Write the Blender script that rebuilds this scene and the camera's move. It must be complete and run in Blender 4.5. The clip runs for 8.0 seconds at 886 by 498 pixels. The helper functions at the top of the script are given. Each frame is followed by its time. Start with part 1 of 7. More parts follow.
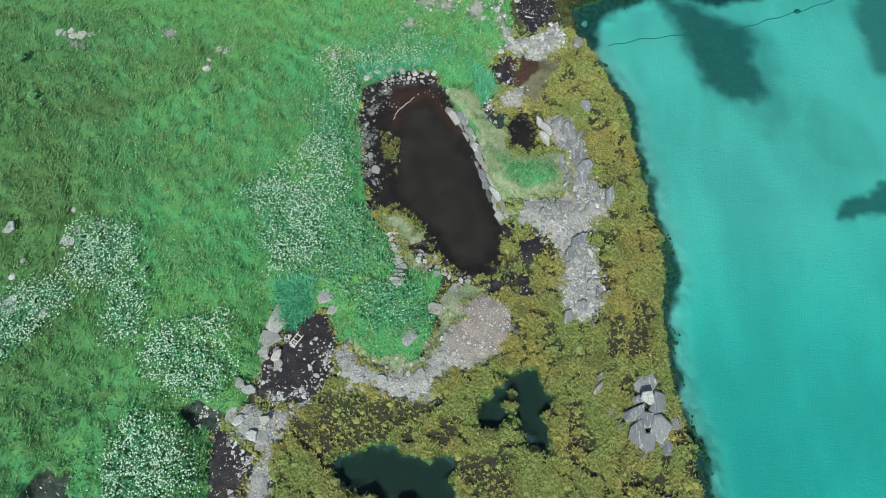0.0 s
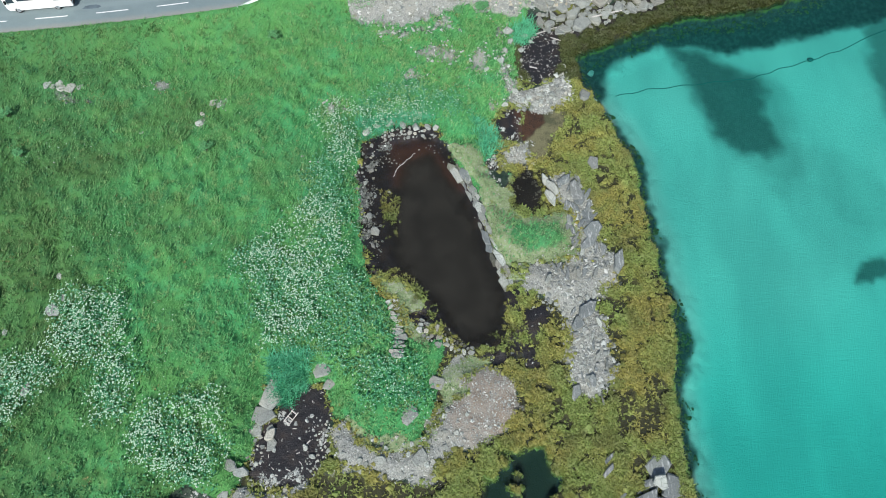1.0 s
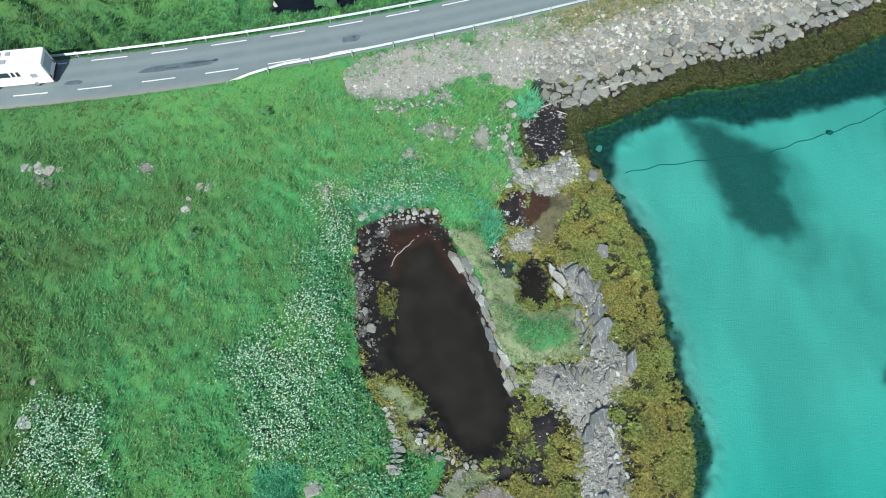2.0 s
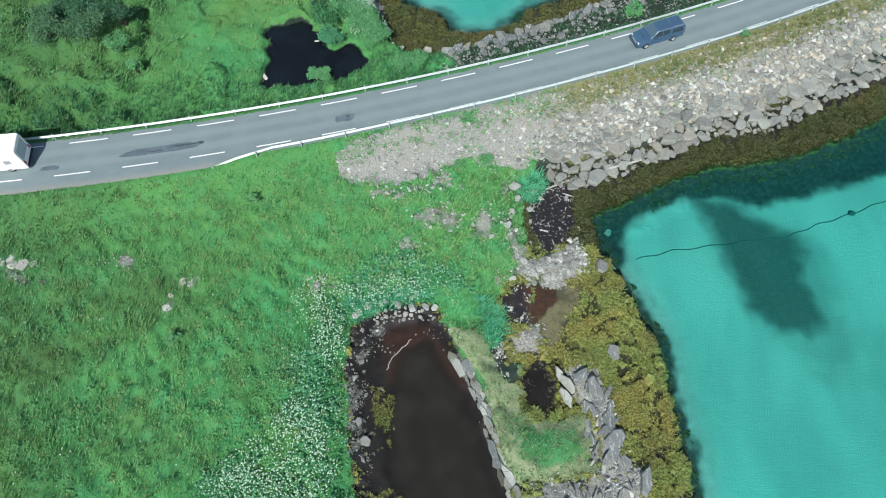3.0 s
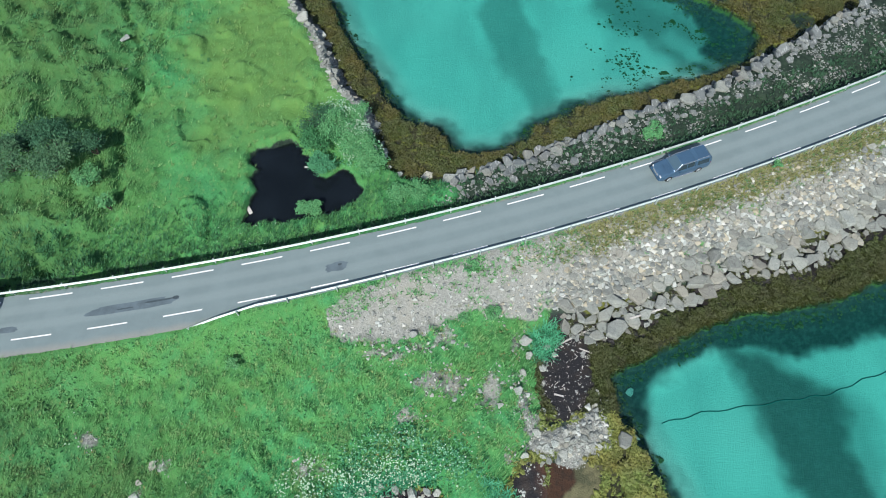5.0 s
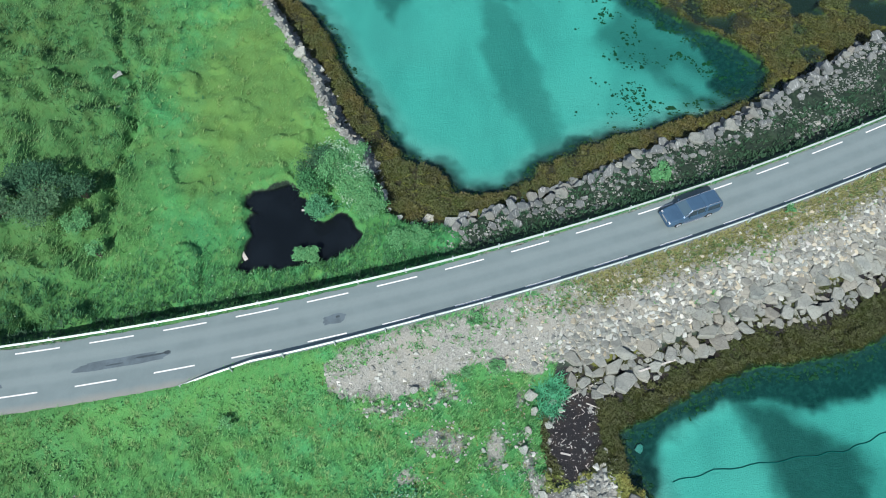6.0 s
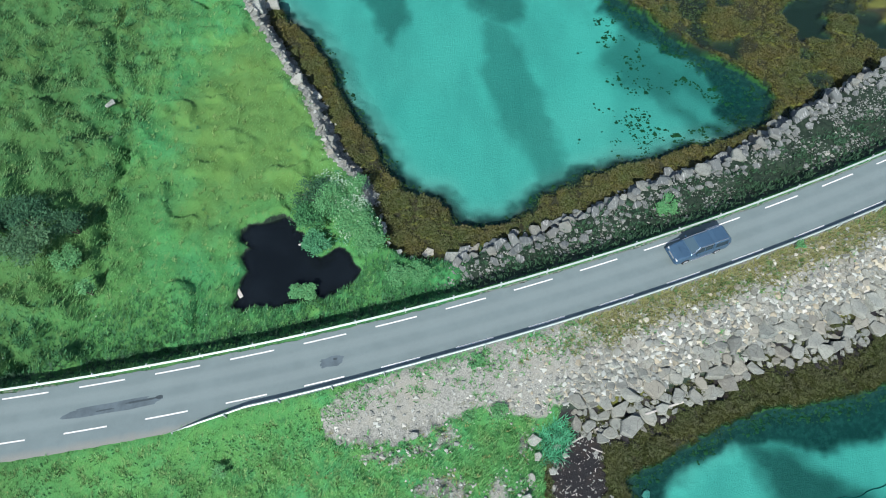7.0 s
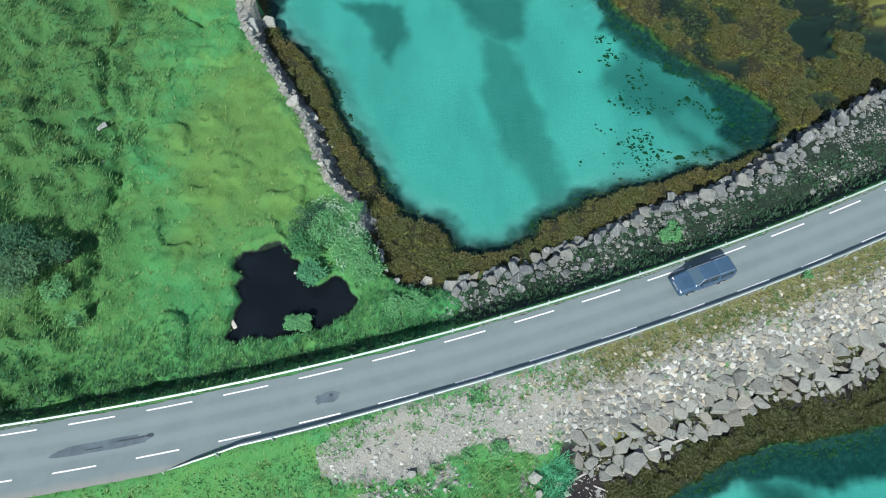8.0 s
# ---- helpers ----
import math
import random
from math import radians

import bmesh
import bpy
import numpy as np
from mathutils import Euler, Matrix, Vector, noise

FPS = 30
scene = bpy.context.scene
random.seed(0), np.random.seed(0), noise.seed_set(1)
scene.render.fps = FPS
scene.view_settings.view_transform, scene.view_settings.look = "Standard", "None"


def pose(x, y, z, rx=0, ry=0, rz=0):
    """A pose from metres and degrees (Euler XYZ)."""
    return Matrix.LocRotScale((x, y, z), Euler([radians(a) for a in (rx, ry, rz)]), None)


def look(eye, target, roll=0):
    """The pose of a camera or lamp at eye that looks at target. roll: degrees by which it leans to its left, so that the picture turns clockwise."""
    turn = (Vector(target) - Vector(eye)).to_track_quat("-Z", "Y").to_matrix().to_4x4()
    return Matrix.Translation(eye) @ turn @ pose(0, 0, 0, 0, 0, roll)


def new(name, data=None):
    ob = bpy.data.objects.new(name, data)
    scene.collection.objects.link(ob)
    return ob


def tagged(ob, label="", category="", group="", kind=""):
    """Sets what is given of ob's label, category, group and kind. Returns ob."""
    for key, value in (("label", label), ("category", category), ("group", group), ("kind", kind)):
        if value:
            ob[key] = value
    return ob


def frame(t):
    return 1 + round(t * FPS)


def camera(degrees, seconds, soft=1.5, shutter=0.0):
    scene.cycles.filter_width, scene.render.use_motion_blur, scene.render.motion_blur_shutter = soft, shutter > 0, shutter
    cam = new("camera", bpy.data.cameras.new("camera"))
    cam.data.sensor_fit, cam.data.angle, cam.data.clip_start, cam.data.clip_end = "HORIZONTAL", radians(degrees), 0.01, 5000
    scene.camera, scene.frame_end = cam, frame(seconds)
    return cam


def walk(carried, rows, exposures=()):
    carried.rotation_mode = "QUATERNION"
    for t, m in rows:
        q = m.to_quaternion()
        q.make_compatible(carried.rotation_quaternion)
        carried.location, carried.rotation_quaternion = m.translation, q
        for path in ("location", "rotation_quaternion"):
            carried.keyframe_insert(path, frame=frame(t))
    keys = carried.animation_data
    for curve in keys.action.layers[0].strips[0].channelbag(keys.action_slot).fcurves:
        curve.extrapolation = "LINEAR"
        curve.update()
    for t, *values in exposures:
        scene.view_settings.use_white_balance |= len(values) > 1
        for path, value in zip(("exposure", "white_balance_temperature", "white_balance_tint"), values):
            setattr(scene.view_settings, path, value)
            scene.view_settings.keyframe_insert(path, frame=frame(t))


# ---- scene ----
cam = camera(69.0, 8.0, 1.0)
METRES, EYE, TILT, LEAN, TURN = 48.3, 54.05, -66.0, 0.0, 0.0
ROWS = [
    (0.0, 0.0, 0.0, 0.0, -0.0, 0.0, 0.0),
    (0.5, -0.0025, 0.0237, 0.0519, 0.01, 0.26, -0.03),
    (1.0, -0.0043, 0.0518, 0.1129, -0.03, 0.56, -0.04),
    (1.5, -0.0055, 0.0875, 0.192, -0.02, 0.93, -0.02),
    (3.0, -0.0023, 0.1999, 0.4421, 0.06, 2.04, 0.16),
    (3.5, -0.0015, 0.2357, 0.5212, 0.1, 2.45, 0.23),
    (4.0, -0.0014, 0.2663, 0.5889, 0.13, 2.83, 0.27),
    (4.5, -0.0027, 0.2937, 0.6549, 0.15, 3.15, 0.32),
    (6.0, -0.0075, 0.3537, 0.792, 0.13, 3.86, 0.42),
    (6.5, -0.0085, 0.3691, 0.8277, 0.13, 4.01, 0.46),
    (7.0, -0.0086, 0.3814, 0.857, 0.11, 4.09, 0.48),
    (7.5, -0.0075, 0.3937, 0.885, 0.09, 4.13, 0.48),
    (8.0, -0.0064, 0.4045, 0.9141, 0.08, 4.01, 0.47),
]
walk(cam, [(t, pose(0, 0, EYE, TILT, LEAN, TURN) @ pose(METRES * x, METRES * y, METRES * z, 90 + pitch, roll, yaw)) for t, x, y, z, yaw, pitch, roll in ROWS])

# ---- light: high sun from the south, clear sky ----
TO_SUN = Vector((-0.23, -0.90, 1.02)).normalized()
scene.view_settings.exposure = 0.42
world = bpy.data.worlds.new("sky")
scene.world = world
world.use_nodes = True
_bg = world.node_tree.nodes["Background"]
_sky = world.node_tree.nodes.new("ShaderNodeTexSky")
_sky.sky_type, _sky.sun_disc = "NISHITA", False
_sky.sun_elevation, _sky.sun_rotation = math.asin(TO_SUN.z), radians(194)
world.node_tree.links.new(_sky.outputs[0], _bg.inputs[0])
_bg.inputs[1].default_value = 0.10
_sun = bpy.data.lights.new("sun", "SUN")
_sun.energy, _sun.angle, _sun.color = 4.2, radians(0.5), (1.0, 0.975, 0.94)
sun = new("sun", _sun)
sun.matrix_world = look((0, 0, 90), Vector((0, 0, 90)) - TO_SUN)

# ---- plan: outlines in metres, z = 0 is the sea ----
SEA_BAY = [(20.4, -30), (20.4, 6.2), (19.7, 8.4), (19.2, 11.6), (19.1, 15.5), (19.3, 18.6), (20.2, 21.8), (20.2, 24.7), (19.5, 28.2), (19.1, 33.2), (18.6, 36.5),
           (18.5, 40.6), (17.6, 42.7), (16.2, 45.5), (15.2, 48.4), (14.4, 49.6), (13.9, 51.4), (13.8, 53.4), (16.0, 54.2), (18.2, 55.4), (20.8, 56.6),
           (23.7, 58.0), (26.4, 59.0), (30.6, 59.3), (34.5, 60.1), (38.5, 61.5), (41.5, 63.0), (60, 72), (900, 400), (900, -900), (20.4, -900)]
SEA_LAGOON = [(-60, 900), (-21.2, 111.2), (-20.8, 107.4), (-18.7, 105.3), (-15.8, 102.0), (-13.6, 98.6), (-12.4, 94.5), (-10.0, 90.7), (-8.0, 87.1), (-6.2, 83.3), (-4.1, 80.6),
              (-1.1, 79.8), (0.0, 77.8), (1.0, 76.4), (3.2, 76.6), (5.9, 76.9), (8.7, 78.5), (9.6, 79.8), (12.2, 81.1), (15.1, 82.8), (18.1, 83.8), (21.5, 84.4), (25.3, 86.0),
              (30.1, 87.1), (34.0, 88.8), (36.1, 92.1), (35.2, 94.8), (32.5, 97.6), (29.2, 99.6), (26.5, 102.2), (23.9, 105.9), (21.6, 108.3), (20.2, 110.6), (30, 900)]
LAND_NORTH = [(-900, 900), (-60, 900), (-30, 112), (-22.9, 108.9), (-20.7, 108.0), (-21.6, 104.3), (-19.1, 100.0), (-16.1, 95.1), (-14.0, 92.0), (-11.8, 86.2),
              (-10.6, 83.6), (-8.2, 81.0), (-7.2, 78.4), (-6.3, 76.0), (-5.8, 73.7), (-3.7, 72.8), (-1.6, 72.2), (0.5, 72.4), (4.6, 73.8), (8.7, 75.0),
              (13.2, 77.3), (16.7, 79.1), (22.4, 81.5), (28.3, 83.5), (33.0, 86.8), (37.3, 89.7), (42.2, 92.6), (47.1, 95.6), (900, 500), (900, 400),
              (60, 84), (20, 70), (0, 64.6), (-20, 60), (-900, 50)]
MEADOW = [(-900, -900), (-18, -900), (-18, 3), (-18.9, 7.5), (-17.5, 9.0), (-16.3, 9.7), (-16.0, 11.5), (-15.3, 12.9), (-15.1, 15.3), (-14.9, 18.3), (-13.7, 16.3),
          (-11.8, 17.4), (-10.5, 18.3), (-8.9, 15.3), (-4.9, 13.3), (-2.1, 13.3), (-0.7, 16.3), (-0.7, 18.9), (-0.2, 22.1), (-3.2, 22.1), (-5.4, 26.0),
          (-7.4, 29.0), (-7.8, 33.2), (-8.6, 38.5), (-8.0, 42.5), (-4.6, 44.4), (-1.2, 44.2), (0.2, 42.6), (2.8, 42.4), (4.4, 44.2), (7.2, 47.8), (7.7, 51.3),
          (7.6, 55.6), (9.2, 58.5), (9.5, 64.5), (0, 64.6), (-20, 60), (-900, 50)]
GRASS_TONGUE = [(3.8, 39.3), (6.6, 38.6), (4.7, 35.3), (7.5, 33.7), (11.3, 34.3), (11.5, 30.2), (7.8, 29.6), (5.6, 29.0), (4.4, 30.8), (3.7, 34.6), (2.5, 37.3),
                (0.9, 40.0), (-0.6, 42.8), (2.6, 42.9), (4.2, 42.4)]
POND = [(-4.9, 42.7), (-0.8, 42.7), (0.7, 39.9), (2.6, 36.8), (3.6, 32.5), (4.6, 28.9), (5.9, 27.4), (5.5, 23.6), (4.8, 21.4), (1.8, 21.4), (-0.2, 23.0),
        (-2.3, 25.9), (-3.9, 27.4), (-6.7, 29.1), (-7.2, 31.3), (-7.7, 34.5), (-8.3, 39.2)]
POND_DEEP = [(-4.2, 39.8), (-1.4, 41.2), (0.3, 38.8), (2.0, 36.4), (3.2, 32.5), (4.2, 28.9), (5.4, 27.2), (5.2, 23.6), (4.0, 22.0), (2.0, 21.9), (0.2, 23.4),
             (-1.9, 26.3), (-3.6, 28.2), (-4.9, 30.5), (-5.2, 34.0), (-4.7, 37.5)]
PUDDLE = [(6.6, 38.4), (8.0, 39.2), (9.0, 38.5), (9.5, 36.9), (9.3, 34.8), (7.9, 35.0), (6.8, 35.8), (6.3, 37.1)]
MUD_BEDS = [
    [(7.8, 55.4), (9.9, 56.8), (12.2, 57.0), (12.7, 53.4), (11.8, 50.8), (9.4, 48.9), (7.9, 51.3)],
    [(5.0, 44.3), (6.4, 46.2), (7.7, 46.2), (7.6, 43.0), (6.3, 42.1)], [(4.0, 41.6), (5.4, 41.2), (5.1, 40.0), (5.7, 38.6), (6.6, 37.0), (5.4, 37.0), (4.4, 38.6)],
    [(-11.7, 18.1), (-10.2, 17.5), (-9.4, 16.0), (-8.7, 14.9), (-9.2, 13.5), (-9.4, 12.2), (-10.1, 11.1), (-11.2, 10.4), (-12.5, 9.9), (-14.2, 10.1), (-15.4, 10.9),
     (-15.4, 13.0), (-14.8, 14.9), (-13.7, 15.2), (-13.9, 16.5), (-12.7, 17.2)],
    [(-17.6, 7.8), (-16.4, 7.0), (-15.1, 6.2), (-15.0, 4.4), (-15.7, 3.5), (-16.0, 1.0), (-18.0, 1.0), (-18.9, 4.9), (-18.6, 6.6), (-18.3, 7.6)],
    [(-21.1, 9.4), (-20.2, 10.3), (-18.4, 9.6), (-17.6, 8.5), (-18.0, 7.3), (-20.3, 8.2)],
    [(-32.4, 3.5), (-31.5, 4.5), (-30.9, 5.2), (-29.9, 4.2), (-29.0, 4.5), (-28.2, 1.0), (-32.4, 1.0)],
    [(6.9, 24.9), (8.9, 25.1), (9.0, 23.7), (8.2, 22.1), (7.3, 22.1), (6.9, 23.5)], [(6.6, 21.4), (7.7, 21.6), (7.8, 19.6), (6.9, 19.2), (6.5, 20.1)],
]
SILT = [(7.5, 46.0), (9.9, 46.3), (12.6, 46.2), (12.3, 44.1), (11.2, 42.9), (9.9, 41.1), (8.6, 40.7), (7.8, 42.7), (7.4, 44.0)]
POND_HEAD = [(-5.6, 41.8), (-1.5, 42.4), (0.6, 39.5), (1.6, 37.0), (-1.0, 38.4), (-4.6, 37.5)]
RUSTY = [(7.3, 46.0), (9.9, 46.2), (9.7, 44.1), (8.6, 43.4), (7.6, 42.9)]
POOLS = [
    [(3.3, 10.9), (5.5, 11.3), (5.2, 10.0), (5.6, 9.1), (5.3, 8.5), (4.2, 7.8), (3.2, 8.3)],
    [(4.6, 13.2), (5.6, 12.9), (8.2, 12.6), (8.6, 10.7), (8.3, 8.9), (8.5, 7.5), (8.8, 6.2), (8.1, 6.4), (7.2, 7.8), (6.3, 8.7), (6.0, 10.5), (5.4, 12.1)],
    [(-8.1, 5.6), (-6.6, 6.6), (-3.8, 6.8), (-2.2, 5.9), (-1.1, 5.3), (0.5, 5.0), (0.7, 1.0), (-3.7, 2.4), (-6.4, 3.5), (-8.0, 4.1)],
    [(41.3, 106.8), (45.2, 107.8), (43.9, 101.3), (40.9, 101.2), (39.9, 104.6)], [(48.4, 103.4), (54.0, 103.6), (54.0, 98.6), (48.8, 99.2)],
]
MURKY = [(-10.6, 10.7), (-8.2, 11.3), (-6.3, 10.7), (-2.1, 10.6), (-1.1, 8.9), (-3.9, 8.0), (-7.0, 6.6), (-9.8, 6.6), (-11.0, 8.0)]
SHINGLE = [
    [(-9.4, 14.9), (-8.2, 15.6), (-6.4, 13.7), (-4.0, 12.9), (-2.0, 13.5), (-1.5, 15.2), (0.1, 17.0), (-0.7, 18.5), (0.8, 20.6), (2.3, 19.8), (4.8, 19.6), (6.3, 18.2), (6.4, 16.0),
     (4.9, 14.4), (2.4, 13.0), (0.3, 12.0), (-0.9, 10.5), (-3.0, 10.3), (-6.8, 11.0), (-9.1, 11.3), (-9.2, 13.0)],
    [(6.1, 28.0), (7.1, 29.0), (8.4, 29.2), (10.3, 29.0), (11.2, 30.5), (12.0, 31.3), (13.3, 30.0), (15.8, 30.0), (16.6, 28.5), (15.5, 27.2), (14.2, 26.5), (13.3, 25.0), (14.0, 23.2),
     (14.5, 20.9), (14.2, 18.3), (13.3, 17.0), (11.6, 17.0), (10.3, 18.3), (10.3, 20.9), (10.7, 23.2), (10.2, 25.0), (9.3, 25.8), (6.7, 26.5)],
    [(-16.5, 10.1), (-14.6, 9.9), (-12.9, 9.6), (-11.0, 10.5), (-11.7, 9.2), (-12.8, 7.8), (-13.7, 6.1), (-13.2, 4.0), (-13.2, 1.0), (-15.6, 1.0), (-15.0, 4.0), (-15.0, 6.1), (-16.3, 7.1),
     (-17.2, 8.1)],
    [(10.4, 38.6), (12.2, 38.4), (13.8, 35.8), (14.6, 32.0), (14.8, 29.2), (12.0, 29.0), (12.2, 33.0), (11.0, 35.8)],
    [(5.6, 39.2), (5.2, 41.6), (8.0, 42.4), (8.8, 40.8), (8.0, 39.6)],
    [(5.2, 46.4), (7.2, 48.8), (9.6, 49.4), (12.4, 51.2), (13.4, 48.6), (12.8, 46.4), (9.8, 46.0), (7.4, 46.4)],
]
ROADSIDE_GRAVEL = [(-10.2, 58.2), (-9.7, 55.8), (-6.2, 55.3), (-3.2, 56.1), (0.2, 57.8), (3.8, 59.0), (7.2, 58.4), (9.5, 58.2), (20, 61), (30, 65), (60, 75),
                   (60, 85.2), (35, 75.3), (20, 69.3), (9.5, 65.6), (4.8, 64.2), (-2.0, 62.2), (-8.8, 60.4)]
BARE_PATCHES = [
    [(-2.5, 52.4), (-1.6, 53.8), (-0.2, 54.2), (1.4, 53.5), (1.6, 51.5), (0.4, 50.7), (-1.4, 51.1)],
    [(2.6, 52.4), (3.9, 53.3), (5.3, 52.6), (4.9, 50.0), (3.7, 49.5), (2.6, 50.3)],
    [(5.6, 53.6), (6.6, 53.2), (7.4, 49.4), (7.2, 46.8), (6.2, 46.4), (6.0, 49.6)], [(-4.6, 49.8), (-2.8, 50.4), (-2.2, 49.2), (-4.0, 48.6)],
    [(-7.4, 54.4), (-3.6, 55.4), (0.0, 57.2), (1.8, 56.4), (-1.4, 55.2), (-5.4, 53.6)], [(4.8, 57.2), (7.2, 57.0), (6.8, 54.8), (5.2, 55.2)],
    [(-24.6, 43.2), (-24.4, 44.6), (-23.6, 44.6), (-23.5, 43.2)], [(-23.4, 45.2), (-23.2, 46.4), (-22.0, 46.4), (-22.0, 45.2)], [(-29.6, 47.4), (-28.2, 48.0), (-27.6, 47.0), (-29.2, 46.6)],
    [(-38.5, 46.6), (-34.6, 46.2), (-34.8, 45.5), (-38.3, 45.8)],
    [(-12.4, 45.6), (-10.6, 46.4), (-9.8, 45.6), (-11.2, 44.8)],
]
FLOWER_BEDS = [
    [(-10.5, 44.0), (-8.2, 47.0), (-3.5, 48.2), (1.0, 46.8), (2.2, 45.0), (-1.0, 44.6), (-4.6, 45.0), (-8.4, 43.2), (-9.2, 38.6), (-8.4, 30.0), (-10.5, 28.0), (-13.4, 33.0),
     (-12.6, 38.0)],
    [(-19.0, 29.0), (-15.0, 32.0), (-11.2, 28.4), (-7.6, 28.0), (-5.4, 24.0), (-3.4, 20.6), (-1.4, 20.2), (-1.8, 15.4), (-7.0, 16.8), (-10.0, 19.4), (-15.6, 21.2)],
    [(-33.3, 25.3), (-28.2, 25.6), (-26.7, 22.8), (-26.0, 19.1), (-25.5, 15.5), (-27.5, 14.6), (-28.5, 17.0), (-28.0, 19.6), (-31.0, 19.6), (-32.8, 20.6)],
    [(-39.8, 17.0), (-35.8, 19.6), (-32.5, 20.1), (-31.6, 18.0), (-33.3, 17.0), (-34.2, 15.1), (-38.3, 11.7)],
    [(-25.2, 16.0), (-21.7, 16.5), (-18.4, 17.0), (-17.4, 13.1), (-18.5, 10.8), (-22.1, 10.8), (-24.4, 13.1)],
    [(-25.5, 7.3), (-24.7, 8.9), (-22.4, 8.6), (-20.4, 6.5), (-19.5, 4.8), (-19.6, 1.0), (-26.9, 1.0), (-26.0, 4.4)],
    [(-12.0, 81.0), (-9.4, 80.0), (-7.2, 77.2), (-6.8, 74.6), (-9.2, 73.6), (-11.0, 76.4)],
]
WHITE_BEDS = FLOWER_BEDS[2:] + [
    [(-18.6, 28.8), (-16.6, 29.7), (-14.2, 32.4), (-12.3, 35.6), (-10.0, 34.4), (-8.7, 30.0), (-11.5, 25.9), (-11.2, 21.9), (-14.7, 21.4), (-15.6, 25.3)],
    [(-12.4, 43.9), (-10.8, 46.5), (-8.4, 45.4), (-2.6, 45.8), (-1.4, 44.6), (-7.1, 43.8), (-8.1, 39.0), (-10.4, 39.7)],
]
NORTH_POND = [(-19.1, 75.0), (-18.8, 76.0), (-16.9, 76.4), (-15.6, 76.8), (-14.5, 76.4), (-14.4, 75.4), (-13.5, 75.2), (-12.9, 74.2), (-12.8, 73.0), (-11.8, 72.4), (-10.4, 73.4),
              (-9.4, 72.7), (-8.3, 71.3), (-9.4, 69.6), (-10.7, 68.7), (-11.8, 68.1), (-13.4, 67.9), (-15.3, 67.8), (-16.6, 68.1), (-17.7, 67.7), (-19.1, 67.4), (-18.5, 69.8),
              (-18.0, 71.2), (-18.7, 72.6), (-18.1, 73.8)]
# dark stretches of the sea bed: density, softness of the rim, outline
BED_WEED = [
    (0.74, 1.7, [(23.6, 57.0), (28.4, 57.0), (31.0, 54.2), (34.5, 52.2), (34.6, 49.5), (34.5, 46.5), (35.2, 43.2), (32.6, 41.4), (29.8, 41.6), (28.2, 44.0), (27.3, 47.5), (26.0, 51.5), (25.0, 54.0)]),
    (0.36, 2.2, [(31.0, 54.0), (36.5, 52.6), (38.0, 46.0), (37.0, 38.0), (33.0, 37.5), (29.0, 41.0)]),
    (0.62, 1.3, [(46.9, 56.0), (46.7, 46.0), (60.0, 40.0), (60.0, 72.0), (48.0, 62.0)]),
    (0.70, 0.6, [(38.1, 29.2), (39.7, 30.4), (44.0, 32.3), (60.0, 34.0), (60.0, 27.0), (43.0, 28.4), (38.1, 28.3)]),
    (0.26, 1.6, [(36.0, 38.5), (40.0, 33.0), (44.6, 33.0), (45.0, 39.0), (40.0, 44.0)]),
    (0.95, 0.9, [(13.2, 46.6), (13.8, 53.6), (18.2, 55.6), (24.0, 58.2), (31.0, 59.9), (42.0, 63.4), (60.0, 72.0), (60.0, 62.0), (41.5, 58.0), (35.5, 56.2), (31.5, 55.4), (27.9, 55.6),
                 (23.8, 55.8), (20.0, 54.0), (18.0, 52.6), (17.3, 51.2), (17.3, 48.6), (17.8, 46.0), (18.6, 43.0), (16.0, 43.0)]),
    (0.46, 1.2, [(4.6, 107.0), (7.6, 105.9), (10.9, 96.5), (11.9, 90.3), (12.6, 85.2), (13.3, 82.7), (9.9, 81.0), (8.2, 85.3), (5.6, 91.1), (3.7, 99.1)]),
    (0.58, 1.2, [(-13.0, 113.0), (-4.4, 113.0), (-4.3, 107.1), (-6.0, 100.9), (-7.7, 103.5), (-10.0, 110.0)]),
    (0.57, 2.2, [(16.9, 99.8), (21.8, 106.8), (25.9, 103.6), (30.3, 99.2), (34.4, 97.5), (37.1, 93.5), (33.7, 89.3), (29.2, 87.7), (26.5, 89.0), (23.6, 93.6), (19.0, 95.6)]),
    (0.97, 1.3, [(26.6, 102.0), (37.5, 93.5), (34.8, 88.6), (29.6, 87.6), (28.2, 90.2), (30.6, 94.2)]), (0.85, 1.0, [(19.6, 111.0), (26.2, 102.4), (33.0, 97.6), (30.0, 96.8), (24.0, 102.0), (18.6, 108.0)]),
    (0.58, 1.5, [(1.0, 114.0), (11.1, 114.0), (9.7, 107.0), (7.6, 106.1), (4.3, 107.0)]), (0.14, 1.5, [(-21.0, 113.0), (12.0, 113.0), (12.0, 82.0), (0.0, 76.0), (-8.0, 85.0)]), (0.40, 2.4, [(-21.8, 112.0), (-18.3, 110.1), (-11.6, 101.8), (-8.6, 95.1), (-5.9, 89.0), (-4.0, 84.7),
                 (-6.4, 84.4), (-10.3, 92.0), (-14.7, 101.0)]),
    (0.55, 3.0, [(-30.0, 135.0), (40.0, 135.0), (22.0, 114.5), (-13.0, 114.5)]),
]
SAND_LANE = [(25.6, 94.9), (27.0, 95.5), (31.8, 89.7), (30.4, 88.9)]
